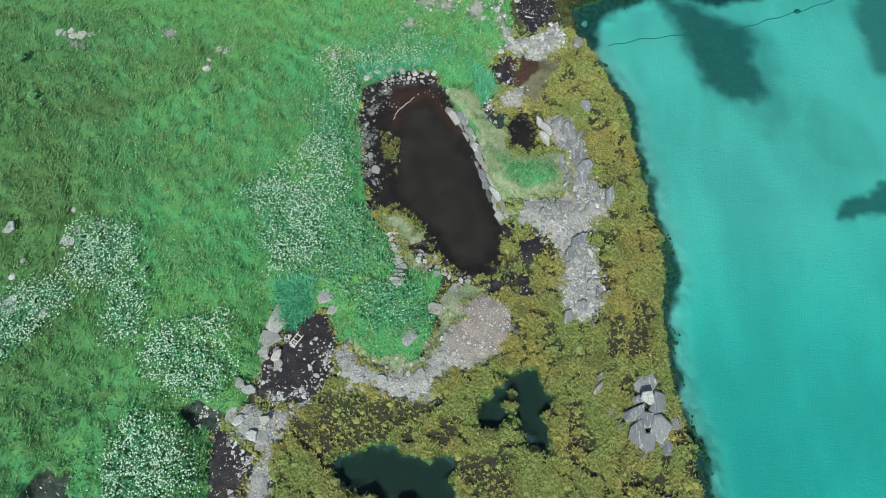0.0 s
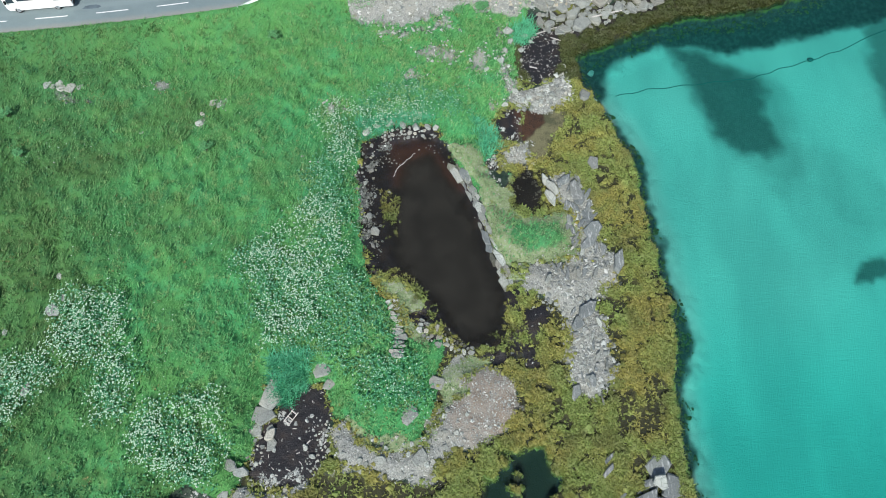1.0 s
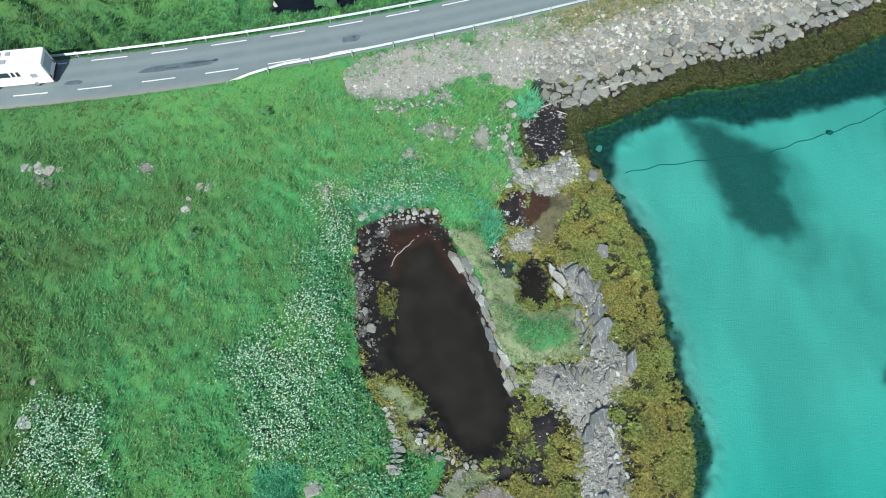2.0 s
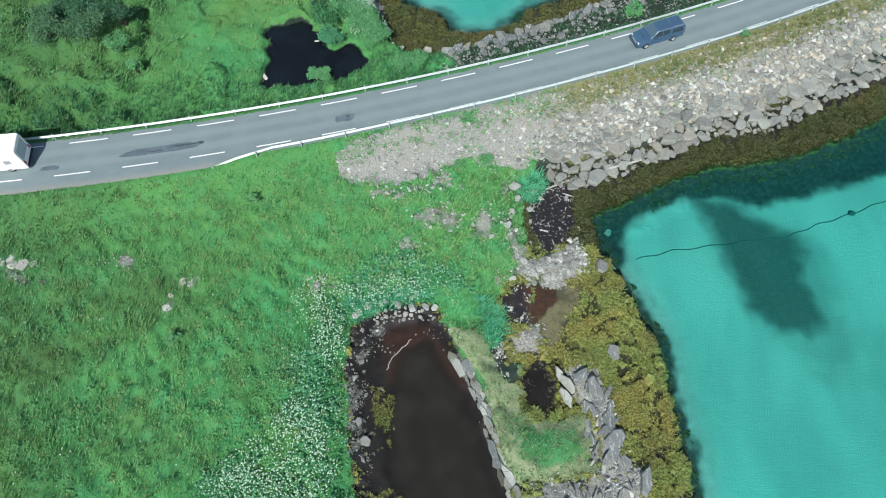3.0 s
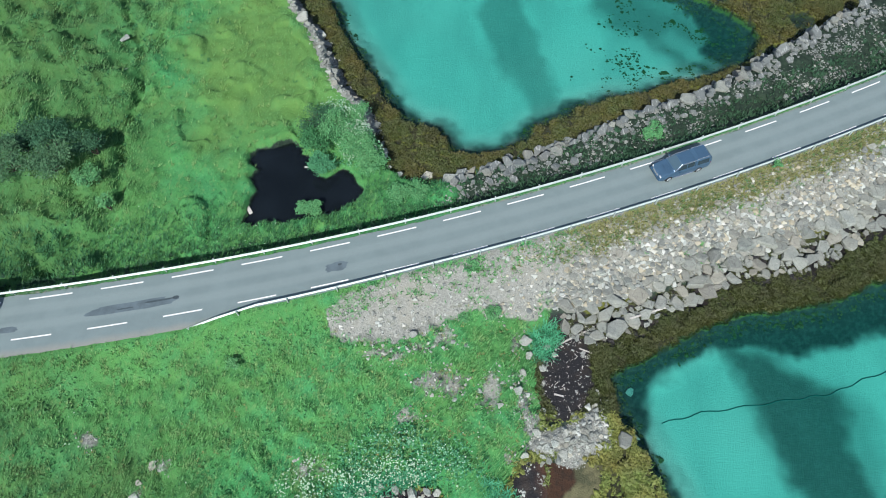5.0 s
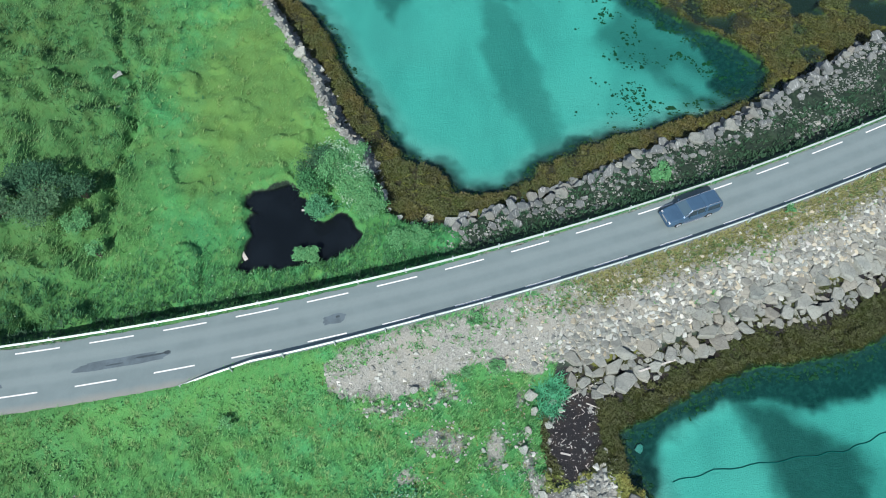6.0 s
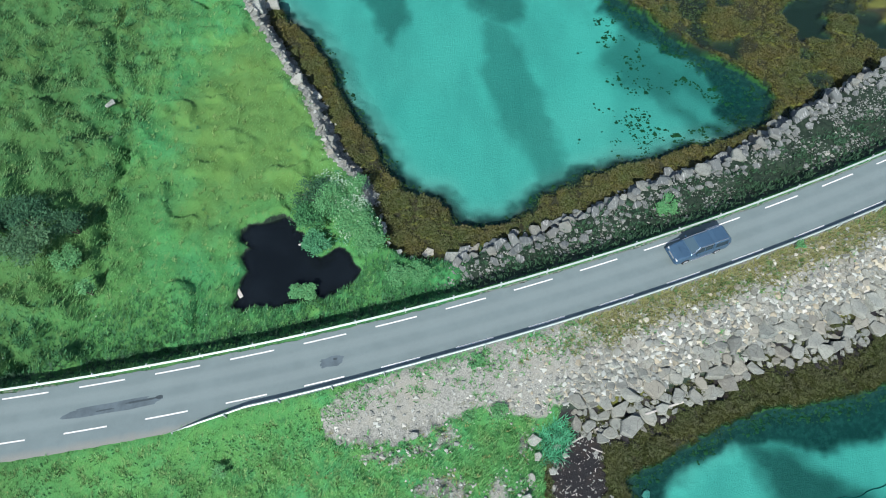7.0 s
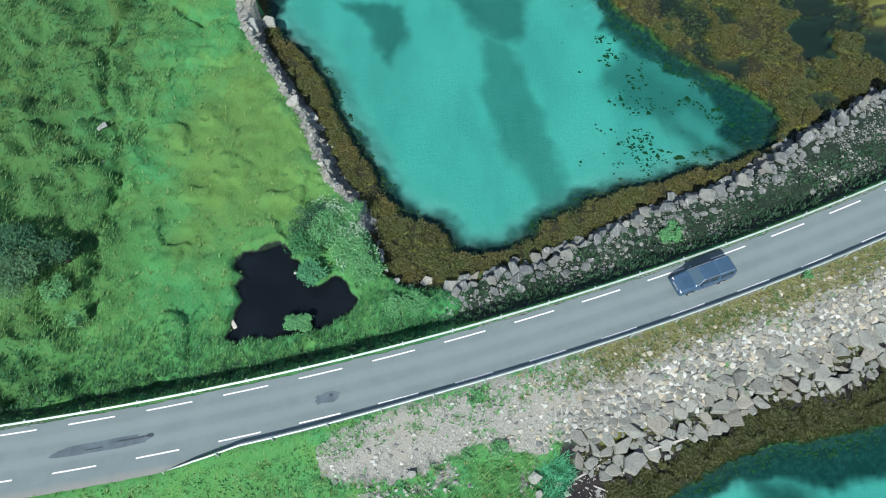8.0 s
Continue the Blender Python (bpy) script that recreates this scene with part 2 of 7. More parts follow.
PALE_BANKS = [
    [(-6.8, 28.8), (-4.2, 27.4), (-2.2, 25.4), (-0.4, 22.8), (-1.2, 21.8), (-3.2, 22.8), (-5.2, 26.0)],
    [(-0.6, 43.0), (1.0, 40.4), (2.8, 37.2), (4.0, 33.0), (5.0, 29.4), (6.2, 27.6), (7.6, 28.4), (6.4, 31.0), (5.2, 35.0), (4.2, 38.4), (2.6, 41.8)],
    [(4.0, 39.2), (6.6, 38.4), (6.8, 35.2), (9.4, 33.9), (11.6, 34.8), (12.6, 34.0), (12.2, 29.6), (8.0, 29.0), (5.4, 28.6), (4.2, 32.0)],
    [(-8.6, 15.4), (-4.8, 13.8), (-2.0, 13.6), (-0.6, 15.6), (-0.2, 19.0), (2.0, 21.0), (4.4, 20.6), (2.0, 19.0), (0.4, 16.6), (-2.0, 12.6), (-5.0, 12.6)],
]
DITCHES = [
    [(-31.0, 70.5), (-31.8, 76.0), (-31.2, 82.0), (-32.0, 88.0), (-34.6, 93.0), (-36.0, 99.0), (-34.4, 106.0)],
    [(-46.0, 89.6), (-40.0, 89.8), (-34.2, 90.6)], [(-34.0, 108.0), (-29.0, 105.4), (-26.6, 103.6)],
    [(-34.6, 29.6), (-33.8, 26.6), (-34.2, 23.4), (-36.6, 20.4)], [(-38.8, 27.0), (-38.0, 24.0), (-39.6, 20.0)],
]
RIPRAP_TOE = [(9.9, 57.6), (13.0, 56.9), (16.3, 57.9), (19.8, 59.8), (23.2, 60.9), (26.1, 62.4), (29.2, 63.2), (32.6, 63.4), (36.0, 65.0), (40.0, 67.2), (47.0, 71.0)]
WALL_WEST = [(-22.4, 107.8), (-21.4, 104.0), (-19.1, 100.0), (-16.1, 95.1), (-14.0, 91.6), (-11.9, 86.2), (-10.4, 83.6), (-8.2, 81.2), (-7.5, 79.6)]
TIRED_GRASS = [(-35.4, 43.0), (-30.6, 44.0), (-29.0, 39.6), (-31.0, 33.0), (-33.0, 25.0), (-36.4, 27.4), (-36.0, 35.0)]
POND_LEVEL, NORTH_POND_LEVEL, ROAD_LEVEL = 0.12, 1.5, 4.0
ROAD_CURVE = (64.634, 0.27571, 0.0018732)


def road_y(x):
    """The road's middle line: y for x, straight beyond the bend's ends."""
    xc = np.clip(x, -60, 55)
    return ROAD_CURVE[0] + ROAD_CURVE[1] * xc + ROAD_CURVE[2] * xc * xc + (x - xc) * (ROAD_CURVE[1] + 2 * ROAD_CURVE[2] * xc)


def road_off(x, y):
    """Metres to the north of the road's middle line."""
    xc = np.clip(x, -60, 55)
    return (y - road_y(x)) / np.sqrt(1 + (ROAD_CURVE[1] + 2 * ROAD_CURVE[2] * xc) ** 2)


def road_at(x, off):
    """The place off metres north of the road's middle line near x, and the road's heading."""
    a = math.atan(ROAD_CURVE[1] + 2 * ROAD_CURVE[2] * x)
    return x - math.sin(a) * off, float(road_y(np.float64(x))) + math.cos(a) * off, a


def inside(outline, x, y):
    """Signed distance to a closed outline, in metres, positive inside."""
    best = np.full(x.shape, 1e18)
    odd = np.zeros(x.shape, bool)
    n = len(outline)
    for i in range(n):
        (ax, ay), (bx, by) = outline[i], outline[(i + 1) % n]
        ex, ey = bx - ax, by - ay
        s = np.clip(((x - ax) * ex + (y - ay) * ey) / (ex * ex + ey * ey), 0, 1)
        best = np.minimum(best, (x - ax - s * ex) ** 2 + (y - ay - s * ey) ** 2)
        if ay != by:
            odd ^= ((ay > y) != (by > y)) & (x < ax + (y - ay) * ex / ey)
    return np.where(odd, 1, -1) * np.sqrt(best)


def along(line, x, y):
    """Distance to an open line of places."""
    best = np.full(x.shape, 1e18)
    for (ax, ay), (bx, by) in zip(line, line[1:]):
        ex, ey = bx - ax, by - ay
        s = np.clip(((x - ax) * ex + (y - ay) * ey) / (ex * ex + ey * ey), 0, 1)
        best = np.minimum(best, (x - ax - s * ex) ** 2 + (y - ay - s * ey) ** 2)
    return np.sqrt(best)


def lattice(ix, iy, seed):
    h = (ix.astype(np.int64) * 374761393 + iy.astype(np.int64) * 668265263 + seed * 974634777) & 0x7FFFFFFF
    h = ((h ^ (h >> 13)) * 1274126177) & 0x7FFFFFFF
    return ((h ^ (h >> 16)) & 0xFFFF) / 65535.0


def rough(x, y, size, seed=1, octaves=3):
    """Smooth noise about 0, of +-1, whose largest features are size metres across."""
    total, amp, norm = np.zeros(np.shape(x)), 1.0, 0.0
    for o in range(octaves):
        u, v = x / size, y / size
        iu, iv = np.floor(u), np.floor(v)
        fu, fv = u - iu, v - iv
        fu, fv = fu * fu * (3 - 2 * fu), fv * fv * (3 - 2 * fv)
        a = lattice(iu, iv, seed + o) * (1 - fu) + lattice(iu + 1, iv, seed + o) * fu
        b = lattice(iu, iv + 1, seed + o) * (1 - fu) + lattice(iu + 1, iv + 1, seed + o) * fu
        total += amp * (2 * (a * (1 - fv) + b * fv) - 1)
        norm += amp
        amp *= 0.5
        size *= 0.5
    return total / norm


def ramp(v, lo, hi):
    s = np.clip((v - lo) / (hi - lo), 0, 1)
    return s * s * (3 - 2 * s)


def survey(x, y):
    """Heights and covers of the ground at the places x, y: a dict of arrays."""
    jx = x + 0.45 * rough(x, y, 1.6, 11) + 0.18 * rough(x, y, 0.5, 13, 2)
    jy = y + 0.45 * rough(x, y, 1.6, 12) + 0.18 * rough(x, y, 0.5, 14, 2)
    kx, ky = jx + 0.8 * rough(x, y, 3.2, 15), jy + 0.8 * rough(x, y, 3.2, 16)
    loose = lambda group: np.max([inside(o, kx, ky) for o in group], axis=0)
    many = lambda group: np.max([inside(o, jx, jy) for o in group], axis=0)
    sea = np.maximum(inside(SEA_BAY, jx, jy), inside(SEA_LAGOON, jx, jy))
    north, meadow, tongue = inside(LAND_NORTH, jx, jy), inside(MEADOW, jx, jy), inside(GRASS_TONGUE, jx, jy)
    shingle, mud, pools, silt = many(SHINGLE), many(MUD_BEDS), loose(POOLS), inside(SILT, kx, ky)
    pond, deep, puddle, npond = inside(POND, jx, jy), inside(POND_DEEP, jx, jy), inside(PUDDLE, jx, jy), inside(NORTH_POND, jx, jy)
    off = road_off(x, y)
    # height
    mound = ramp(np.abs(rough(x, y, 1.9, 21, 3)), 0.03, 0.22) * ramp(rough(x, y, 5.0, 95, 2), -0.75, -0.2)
    hollow = ramp(rough(x, y, 4.5, 47, 3), 0.10, 0.42) * ramp(x, 20, 26) * ramp(y, 84, 90) * ramp(-sea, 0.2, 1.2)
    hollow *= 0.85
    mound *= 1 - 0.8 * ramp(inside(MURKY, kx, ky), -0.9, 0.5) * ramp(rough(x, y, 1.8, 96, 3), -0.7, -0.15)
    h = -0.05 + 0.30 * mound + 0.10 * rough(x, y, 3.0, 20)
    h -= 0.8 * hollow
    south_h = 1.0 + 0.030 * np.maximum(0, -(x + 6)) + 0.09 * np.maximum(0, y - 44) * ramp(-x, -8, 4) + 0.12 * rough(x, y, 5, 22) + 0.16 * rough(x, y, 1.1, 23) + 0.30 * rough(0.9 * x + 0.55 * y, 0.45 * y - 0.4 * x, 0.75, 110, 2)
    south_h = np.minimum(south_h, 3.4 + 0.1 * rough(x, y, 5, 22))
    north_h = 1.9 + 0.055 * np.maximum(0, -(x + 15)) + 0.035 * np.maximum(0, y - 72) + 0.16 * rough(x, y, 4, 24) + 0.20 * rough(x, y, 1.1, 25) + (0.30 + 1.4 * ramp(-x + 2.5 * rough(x, y, 6, 19), 29, 33)) * rough(x, y, 2.4, 18, 2)
    north_h -= 0.8 * ramp(-x, 20, 24) * (1 - ramp(off, 5.0, 10.0))
    h += ramp(meadow, -0.2, 2.4) * (np.minimum(south_h, 8) - h)
    h += ramp(tongue, -0.2, 1.6) * (0.75 + 0.1 * rough(x, y, 1.5, 26) - h)
    h += ramp(shingle, -0.4, 1.8) * (np.maximum(h, 0.5 + 0.16 * rough(x, y, 1.2, 27)) - h)
    h += ramp(north, -0.4, 0.9 - 0.4 * ramp(-x, 4, 6)) * (np.minimum(north_h, 12) - h)
    h += ramp(mud, -0.5, 0.7) * (0.24 + 0.06 * rough(x, y, 0.8, 28) - h)
    h += ramp(silt, -0.4, 0.6) * (0.2 - h)
    lip = rough(x, y, 3.4, 57, 2)
    h += ramp(north, 0.5, 2) * 0.5 * ramp(lip, 0.12, 0.20) * ramp(rough(x, y, 2.6, 58), -0.15, 0.15)
    ditch = np.min([along(d, jx, jy) for d in DITCHES], axis=0)
    h -= np.where(y > 60, 0.85, 0.35) * (1 - ramp(ditch, 0.15, 0.75)) * ramp(np.maximum(north, meadow), 0.5, 2)
    bank = ROAD_LEVEL - 0.06 - np.where(off > 0, np.minimum(np.maximum(0, off - 2.6) / (0.72 + 0.33 * ramp(x, -2, 4)), 2.3 + 0.5 * ramp(-x, 20, 24) + np.maximum(0, off - 5.4) / 3.0), np.maximum(0, -off - 2.9 - 0.7 * ramp(-x, 18, 22)) / 1.9) + 0.10 * rough(x, y, 1.5, 29) * ramp(np.abs(off), 3.2, 4.5)
    h = np.maximum(h, bank)
    h += ramp(npond, -0.7, 0.5) * (NORTH_POND_LEVEL - 0.75 - h)
    h += ramp(pond, -0.5, 0.7) * (0.02 + 0.08 * rough(x, y, 0.7, 30) - h)
    h += ramp(deep, -0.3, 1.6) * (-0.75 - h)
    h += ramp(puddle, -0.35, 0.5) * (-0.25 - h)
    h += ramp(pools + 0.25 + 0.7 * rough(x, y, 1.3, 108, 2), -0.5, 0.7) * (-0.9 - h)
    h += ramp(sea, -0.5, 0.9) * (-1.45 - h)
    h += ramp(sea, 0.6, 3.6) * (-2.1 - 1.0 * ramp(-y, -32, -4) + 0.15 * rough(x, y, 8, 31) - h)
    # covers
    lawn = np.maximum(np.maximum(meadow, tongue), np.where(x < 2.5, north, -9))
    verge = ramp(-np.abs(off) + 0.5 * rough(x, y, 1.2, 41) - np.where(off < 0, 0.7, 0.0), -5.2, -3.6) * ramp(np.abs(off), 2.0, 2.4)
    gravel_road = inside(ROADSIDE_GRAVEL, kx, ky) + (0.9 * rough(x, y, 2.2, 54) + 0.5 * rough(x, y, 0.7, 55)) * ramp(-off, 3.4, 4.6)
    bare = loose(BARE_PATCHES)
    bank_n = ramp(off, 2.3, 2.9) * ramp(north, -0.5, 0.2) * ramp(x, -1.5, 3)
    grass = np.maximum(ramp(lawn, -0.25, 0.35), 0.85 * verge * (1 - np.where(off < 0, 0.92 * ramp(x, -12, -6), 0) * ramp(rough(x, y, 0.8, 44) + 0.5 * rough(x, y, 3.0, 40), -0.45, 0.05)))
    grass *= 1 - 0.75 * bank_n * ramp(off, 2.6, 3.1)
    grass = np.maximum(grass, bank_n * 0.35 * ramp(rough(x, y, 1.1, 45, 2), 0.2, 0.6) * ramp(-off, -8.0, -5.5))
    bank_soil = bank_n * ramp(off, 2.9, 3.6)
    ragged = shingle + 0.8 * rough(x, y, 1.5, 59) + 0.5 * rough(x, y, 0.6, 60)
    stony = np.maximum.reduce([ramp(ragged, -0.5, 0.6), ramp(gravel_road, -0.7, 0.5), ramp(bare + 0.7 * rough(x, y, 0.9, 56), -0.9, 0.9) * 0.72, 0.7 * ramp(off, 2.0, 2.2) * ramp(-off, -2.8, -2.6), ramp(1.5 - along(WALL_WEST, jx, jy) + 0.4 * rough(x, y, 0.8, 97), 0.2, 0.7)])
    grass *= 1 - stony * np.clip(1.0 - 0.7 * verge * ramp(-gravel_road, -1.3, -0.2), 0, 1)
    grass *= 1 - ramp(mud, -0.25, 0.25)
    grass *= 1 - np.maximum(ramp(pond, -0.3, 0.2), np.maximum(ramp(npond, -0.45, 0), ramp(puddle, -0.3, 0.1)))
    rim = ramp(pond, -2.2, -1.4) * (1 - grass) * (1 - stony)
    pale = ramp(loose(PALE_BANKS) + 0.5 * rough(x, y, 1.3, 48), -0.5, 0.4)
    pale *= 1 - 0.5 * ramp(inside([(6.0, 34.0), (7.4, 33.2), (10.8, 33.4), (11.0, 30.8), (7.6, 30.2), (5.8, 31.4)], jx, jy), -0.6, 0.5)
    grass *= 1 - 0.85 * pale
    stony *= 1 - 0.6 * pale
    muddy = np.maximum.reduce([ramp(mud, -0.25, 0.25), ramp(pond, -0.15, 0.3), rim * np.maximum(ramp(y, 28, 31), ramp(rough(x, y, 1.2, 46), -0.1, 0.3)), ramp(npond, -0.5, 0), ramp(puddle, -0.2, 0.2)])
    muddy = np.maximum.reduce([muddy, 0.9 * (1 - ramp(along(RIPRAP_TOE, jx, jy), 0.9, 2.0)) * (1 - grass) * (1 - ramp(sea, -0.5, 0.3))])
    silty = ramp(silt, -0.4, 0.4) * (1 - muddy)
    pale *= 1 - muddy
    dry = np.maximum.reduce([grass, stony, muddy, silty, bank_soil, pale])
    weed = np.clip(1 - dry, 0, 1) * (1 - ramp(sea, -0.05, 0.55)) * (1 - ramp(north, -0.2, 0.3))
    weed *= 1 - 0.9 * ramp(pools + 0.25 + 0.8 * rough(x, y, 1.3, 108, 2), -0.3, 0.5)
    weed *= ramp(np.abs(off), 3.4, 4.2) * (1 - ramp(np.maximum(lawn, gravel_road), -0.15, 0.15)) * (1 - 0.93 * hollow)
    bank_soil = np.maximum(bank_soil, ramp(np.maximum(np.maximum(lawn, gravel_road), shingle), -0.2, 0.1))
    flower = ramp(loose(FLOWER_BEDS) + 0.8 * rough(x, y, 2.0, 53), -1.1, 1.5) * grass
    bed = np.max([k * ramp(inside(o, jx, jy) + (0.5 * soft + 0.3) * rough(x, y, 2.8, 51), -soft, soft) for k, soft, o in BED_WEED], axis=0)
    bed *= 1 - 0.4 * ramp(inside(SAND_LANE, kx, ky), -1.2, 0.6)
    bed = np.maximum.reduce([bed, hollow, ramp(pools, -0.4, 0.2), 1 - ramp(sea + 0.9 * rough(x, y, 1.8, 52), 0.7, 2.4 + 1.6 * ramp(y, 72, 75) * ramp(-y, -90, -84))])
    return dict(h=h, rusty=np.maximum(ramp(inside(RUSTY, kx, ky), -0.5, 0.4), 0.8 * ramp(inside(POND_HEAD, kx, ky), -1.0, 0.6)), grass=grass, stony=stony * (1 - muddy), weed=weed, mud=muddy, silt=silty, flower=flower, bed=bed, pool=np.maximum(ramp(pools, -0.3, 0.2), ramp(hollow, 0.2, 0.6)), pale=pale, bank=bank_soil, mound=mound, earthy=ramp(-((x - 3.4) / 4.2) ** 2 - ((y - 16.2) / 4.0) ** 2, -1.0, -0.2), tired=np.maximum(0.6 * ramp(-x + 4 * rough(x, y, 6, 37, 3), 24, 38) * ramp(y, 5, 12) * np.where(off < 0, 1.0, 1.2) + 0.3 * ramp(rough(x, y, 5.5, 39, 4), 0.2, 0.5) * ramp(-off, 4, 6) + 0.5 * np.exp(-(((x + 27) / 8) ** 2 + ((y - 42) / 8) ** 2)) * ramp(rough(x, y, 2.2, 38, 3), -0.2, 0.3), ramp(x + 2 * rough(x, y, 2.5, 43), 5, 14) * ramp(-off, 2, 2.6) * ramp(off, -6, -4), np.maximum(0.55 * ramp(tongue, -0.5, 0.2), ramp(inside(TIRED_GRASS, x, y) + 1.2 * rough(x, y, 2.5, 49), -1.5, 1.5))), sunny=ramp(np.exp(-(((x + 19) / 11) ** 2 + ((y - 86) / 16) ** 2)) + 0.35 * rough(x, y, 4, 83), 0.25, 0.9), heath=ramp(-x + 2.5 * rough(x, y, 6, 19), 29, 33) * ramp(y, 69, 73) * ramp(rough(x, y, 2.4, 17, 3), -0.1, 0.4) + 0.8 * ramp(-y, -15, -9) * ramp(-x, 17, 21) * ramp(rough(x, y, 2.0, 17, 3), -0.2, 0.3), slope=bank_n, hollow=hollow, sea=sea, off=off, north=north, pond=pond, deep=deep,
                npond=npond, pools=pools, gravel_road=gravel_road)


# ---- materials ----
class Graph:
    """A node material: short names for the nodes that the surfaces share."""

    def __init__(self, name, roughness=0.9, specular=0.3):
        self.material = bpy.data.materials.new(name)
        self.material.use_nodes = True
        self.tree = self.material.node_tree
        self.bsdf = self.tree.nodes["Principled BSDF"]
        self.bsdf.inputs["Roughness"].default_value = roughness
        self.bsdf.inputs["Specular IOR Level"].default_value = specular
        self.where = self.add("ShaderNodeNewGeometry").outputs["Position"]

    def add(self, kind):
        return self.tree.nodes.new(kind)

    def put(self, socket, value):
        if isinstance(value, bpy.types.NodeSocket):
            self.tree.links.new(value, socket)
        elif isinstance(value, tuple) and len(value) == 3 and socket.type == "RGBA":
            socket.default_value = (*value, 1)
        else:
            socket.default_value = value

    def noise(self, scale, detail=4, rough_=0.6, vector=None, stretch=None):
        n = self.add("ShaderNodeTexNoise")
        n.inputs["Scale"].default_value, n.inputs["Detail"].default_value, n.inputs["Roughness"].default_value = scale, detail, rough_
        v = vector or self.where
        if stretch:
            m = self.add("ShaderNodeMapping")
            m.inputs["Scale"].default_value = stretch[:3]
            m.inputs["Rotation"].default_value = (0, 0, stretch[3] if len(stretch) > 3 else 0)
            self.put(m.inputs["Vector"], v)
            v = m.outputs[0]
        self.put(n.inputs["Vector"], v)
        return n.outputs["Fac"]

    def cells(self, scale, out="Distance", feature="F1"):
        n = self.add("ShaderNodeTexVoronoi")
        n.feature = feature
        n.inputs["Scale"].default_value = scale
        self.put(n.inputs["Vector"], self.where)
        return n.outputs[out]

    def span(self, value, lo, hi, a=0.0, b=1.0):
        n = self.add("ShaderNodeMapRange")
        n.interpolation_type = "SMOOTHSTEP"
        self.put(n.inputs["Value"], value)
        n.inputs["From Min"].default_value, n.inputs["From Max"].default_value = lo, hi
        n.inputs["To Min"].default_value, n.inputs["To Max"].default_value = a, b
        return n.outputs[0]

    def maths(self, op, a, b=0.0):
        n = self.add("ShaderNodeMath")
        n.operation = op
        self.put(n.inputs[0], a)
        self.put(n.inputs[1], b)
        return n.outputs[0]

    def mix(self, f, a, b, blend="MIX"):
        n = self.add("ShaderNodeMix")
        n.data_type, n.blend_type = "RGBA", blend
        self.put(n.inputs[0], f)
        self.put(n.inputs[6], a)
        self.put(n.inputs[7], b)
        return n.outputs[2]

    def cover(self, name):
        n = self.add("ShaderNodeAttribute")
        n.attribute_name = name
        return n.outputs["Fac"]

    def island(self):
        return self.add("ShaderNodeNewGeometry").outputs["Random Per Island"]

    def each(self):
        return self.add("ShaderNodeObjectInfo").outputs["Random"]

    def colour(self, value):
        self.put(self.bsdf.inputs["Base Color"], value)
        return self

    def bump(self, height, strength=0.5, distance=0.05):
        b = self.add("ShaderNodeBump")
        b.inputs["Strength"].default_value, b.inputs["Distance"].default_value = strength, distance
        self.put(b.inputs["Height"], height)
        self.put(self.bsdf.inputs["Normal"], b.outputs[0])
        return self


def grass_colour(g):
    """Meadow green: cool and warm patches, yellowed and mossy stretches."""
    c = g.mix(g.span(g.noise(0.12, 5), 0.38, 0.66), (0.040, 0.240, 0.080), (0.103, 0.308, 0.088))
    c = g.mix(g.span(g.noise(0.55, 5), 0.42, 0.68), c, (0.060, 0.300, 0.112))
    c = g.mix(g.span(g.noise(0.3, 6, 0.7), 0.58, 0.74, 0, 0.6), c, (0.130, 0.225, 0.062))
    c = g.mix(g.span(g.noise(0.05, 3), 0.45, 0.62, 0, 0.5), c, (0.088, 0.255, 0.065))
    c = g.mix(g.span(g.noise(1.7, 4, 0.65), 0.56, 0.74, 0, 0.75), c, (0.024, 0.105, 0.036))
    c = g.mix(g.span(g.noise(4.5, 5, 0.75), 0.53, 0.66, 0, 0.7), c, (0.018, 0.085, 0.030))
    c = g.mix(g.span(g.noise(3.1, 4, 0.7, None, (1.0, 0.45, 1.0, 0.5)), 0.54, 0.66, 0, 0.6), c, (0.165, 0.300, 0.110))
    return c


def stone_colour(g, pale=1.0):
    a = g.mix(g.span(g.noise(0.9, 5), 0.35, 0.7), (0.262 * pale, 0.288 * pale, 0.258 * pale), (0.178 * pale, 0.204 * pale, 0.192 * pale))
    return g.mix(g.span(g.noise(7, 6, 0.7), 0.52, 0.72, 0, 0.7), a, (0.362 * pale, 0.376 * pale, 0.338 * pale))


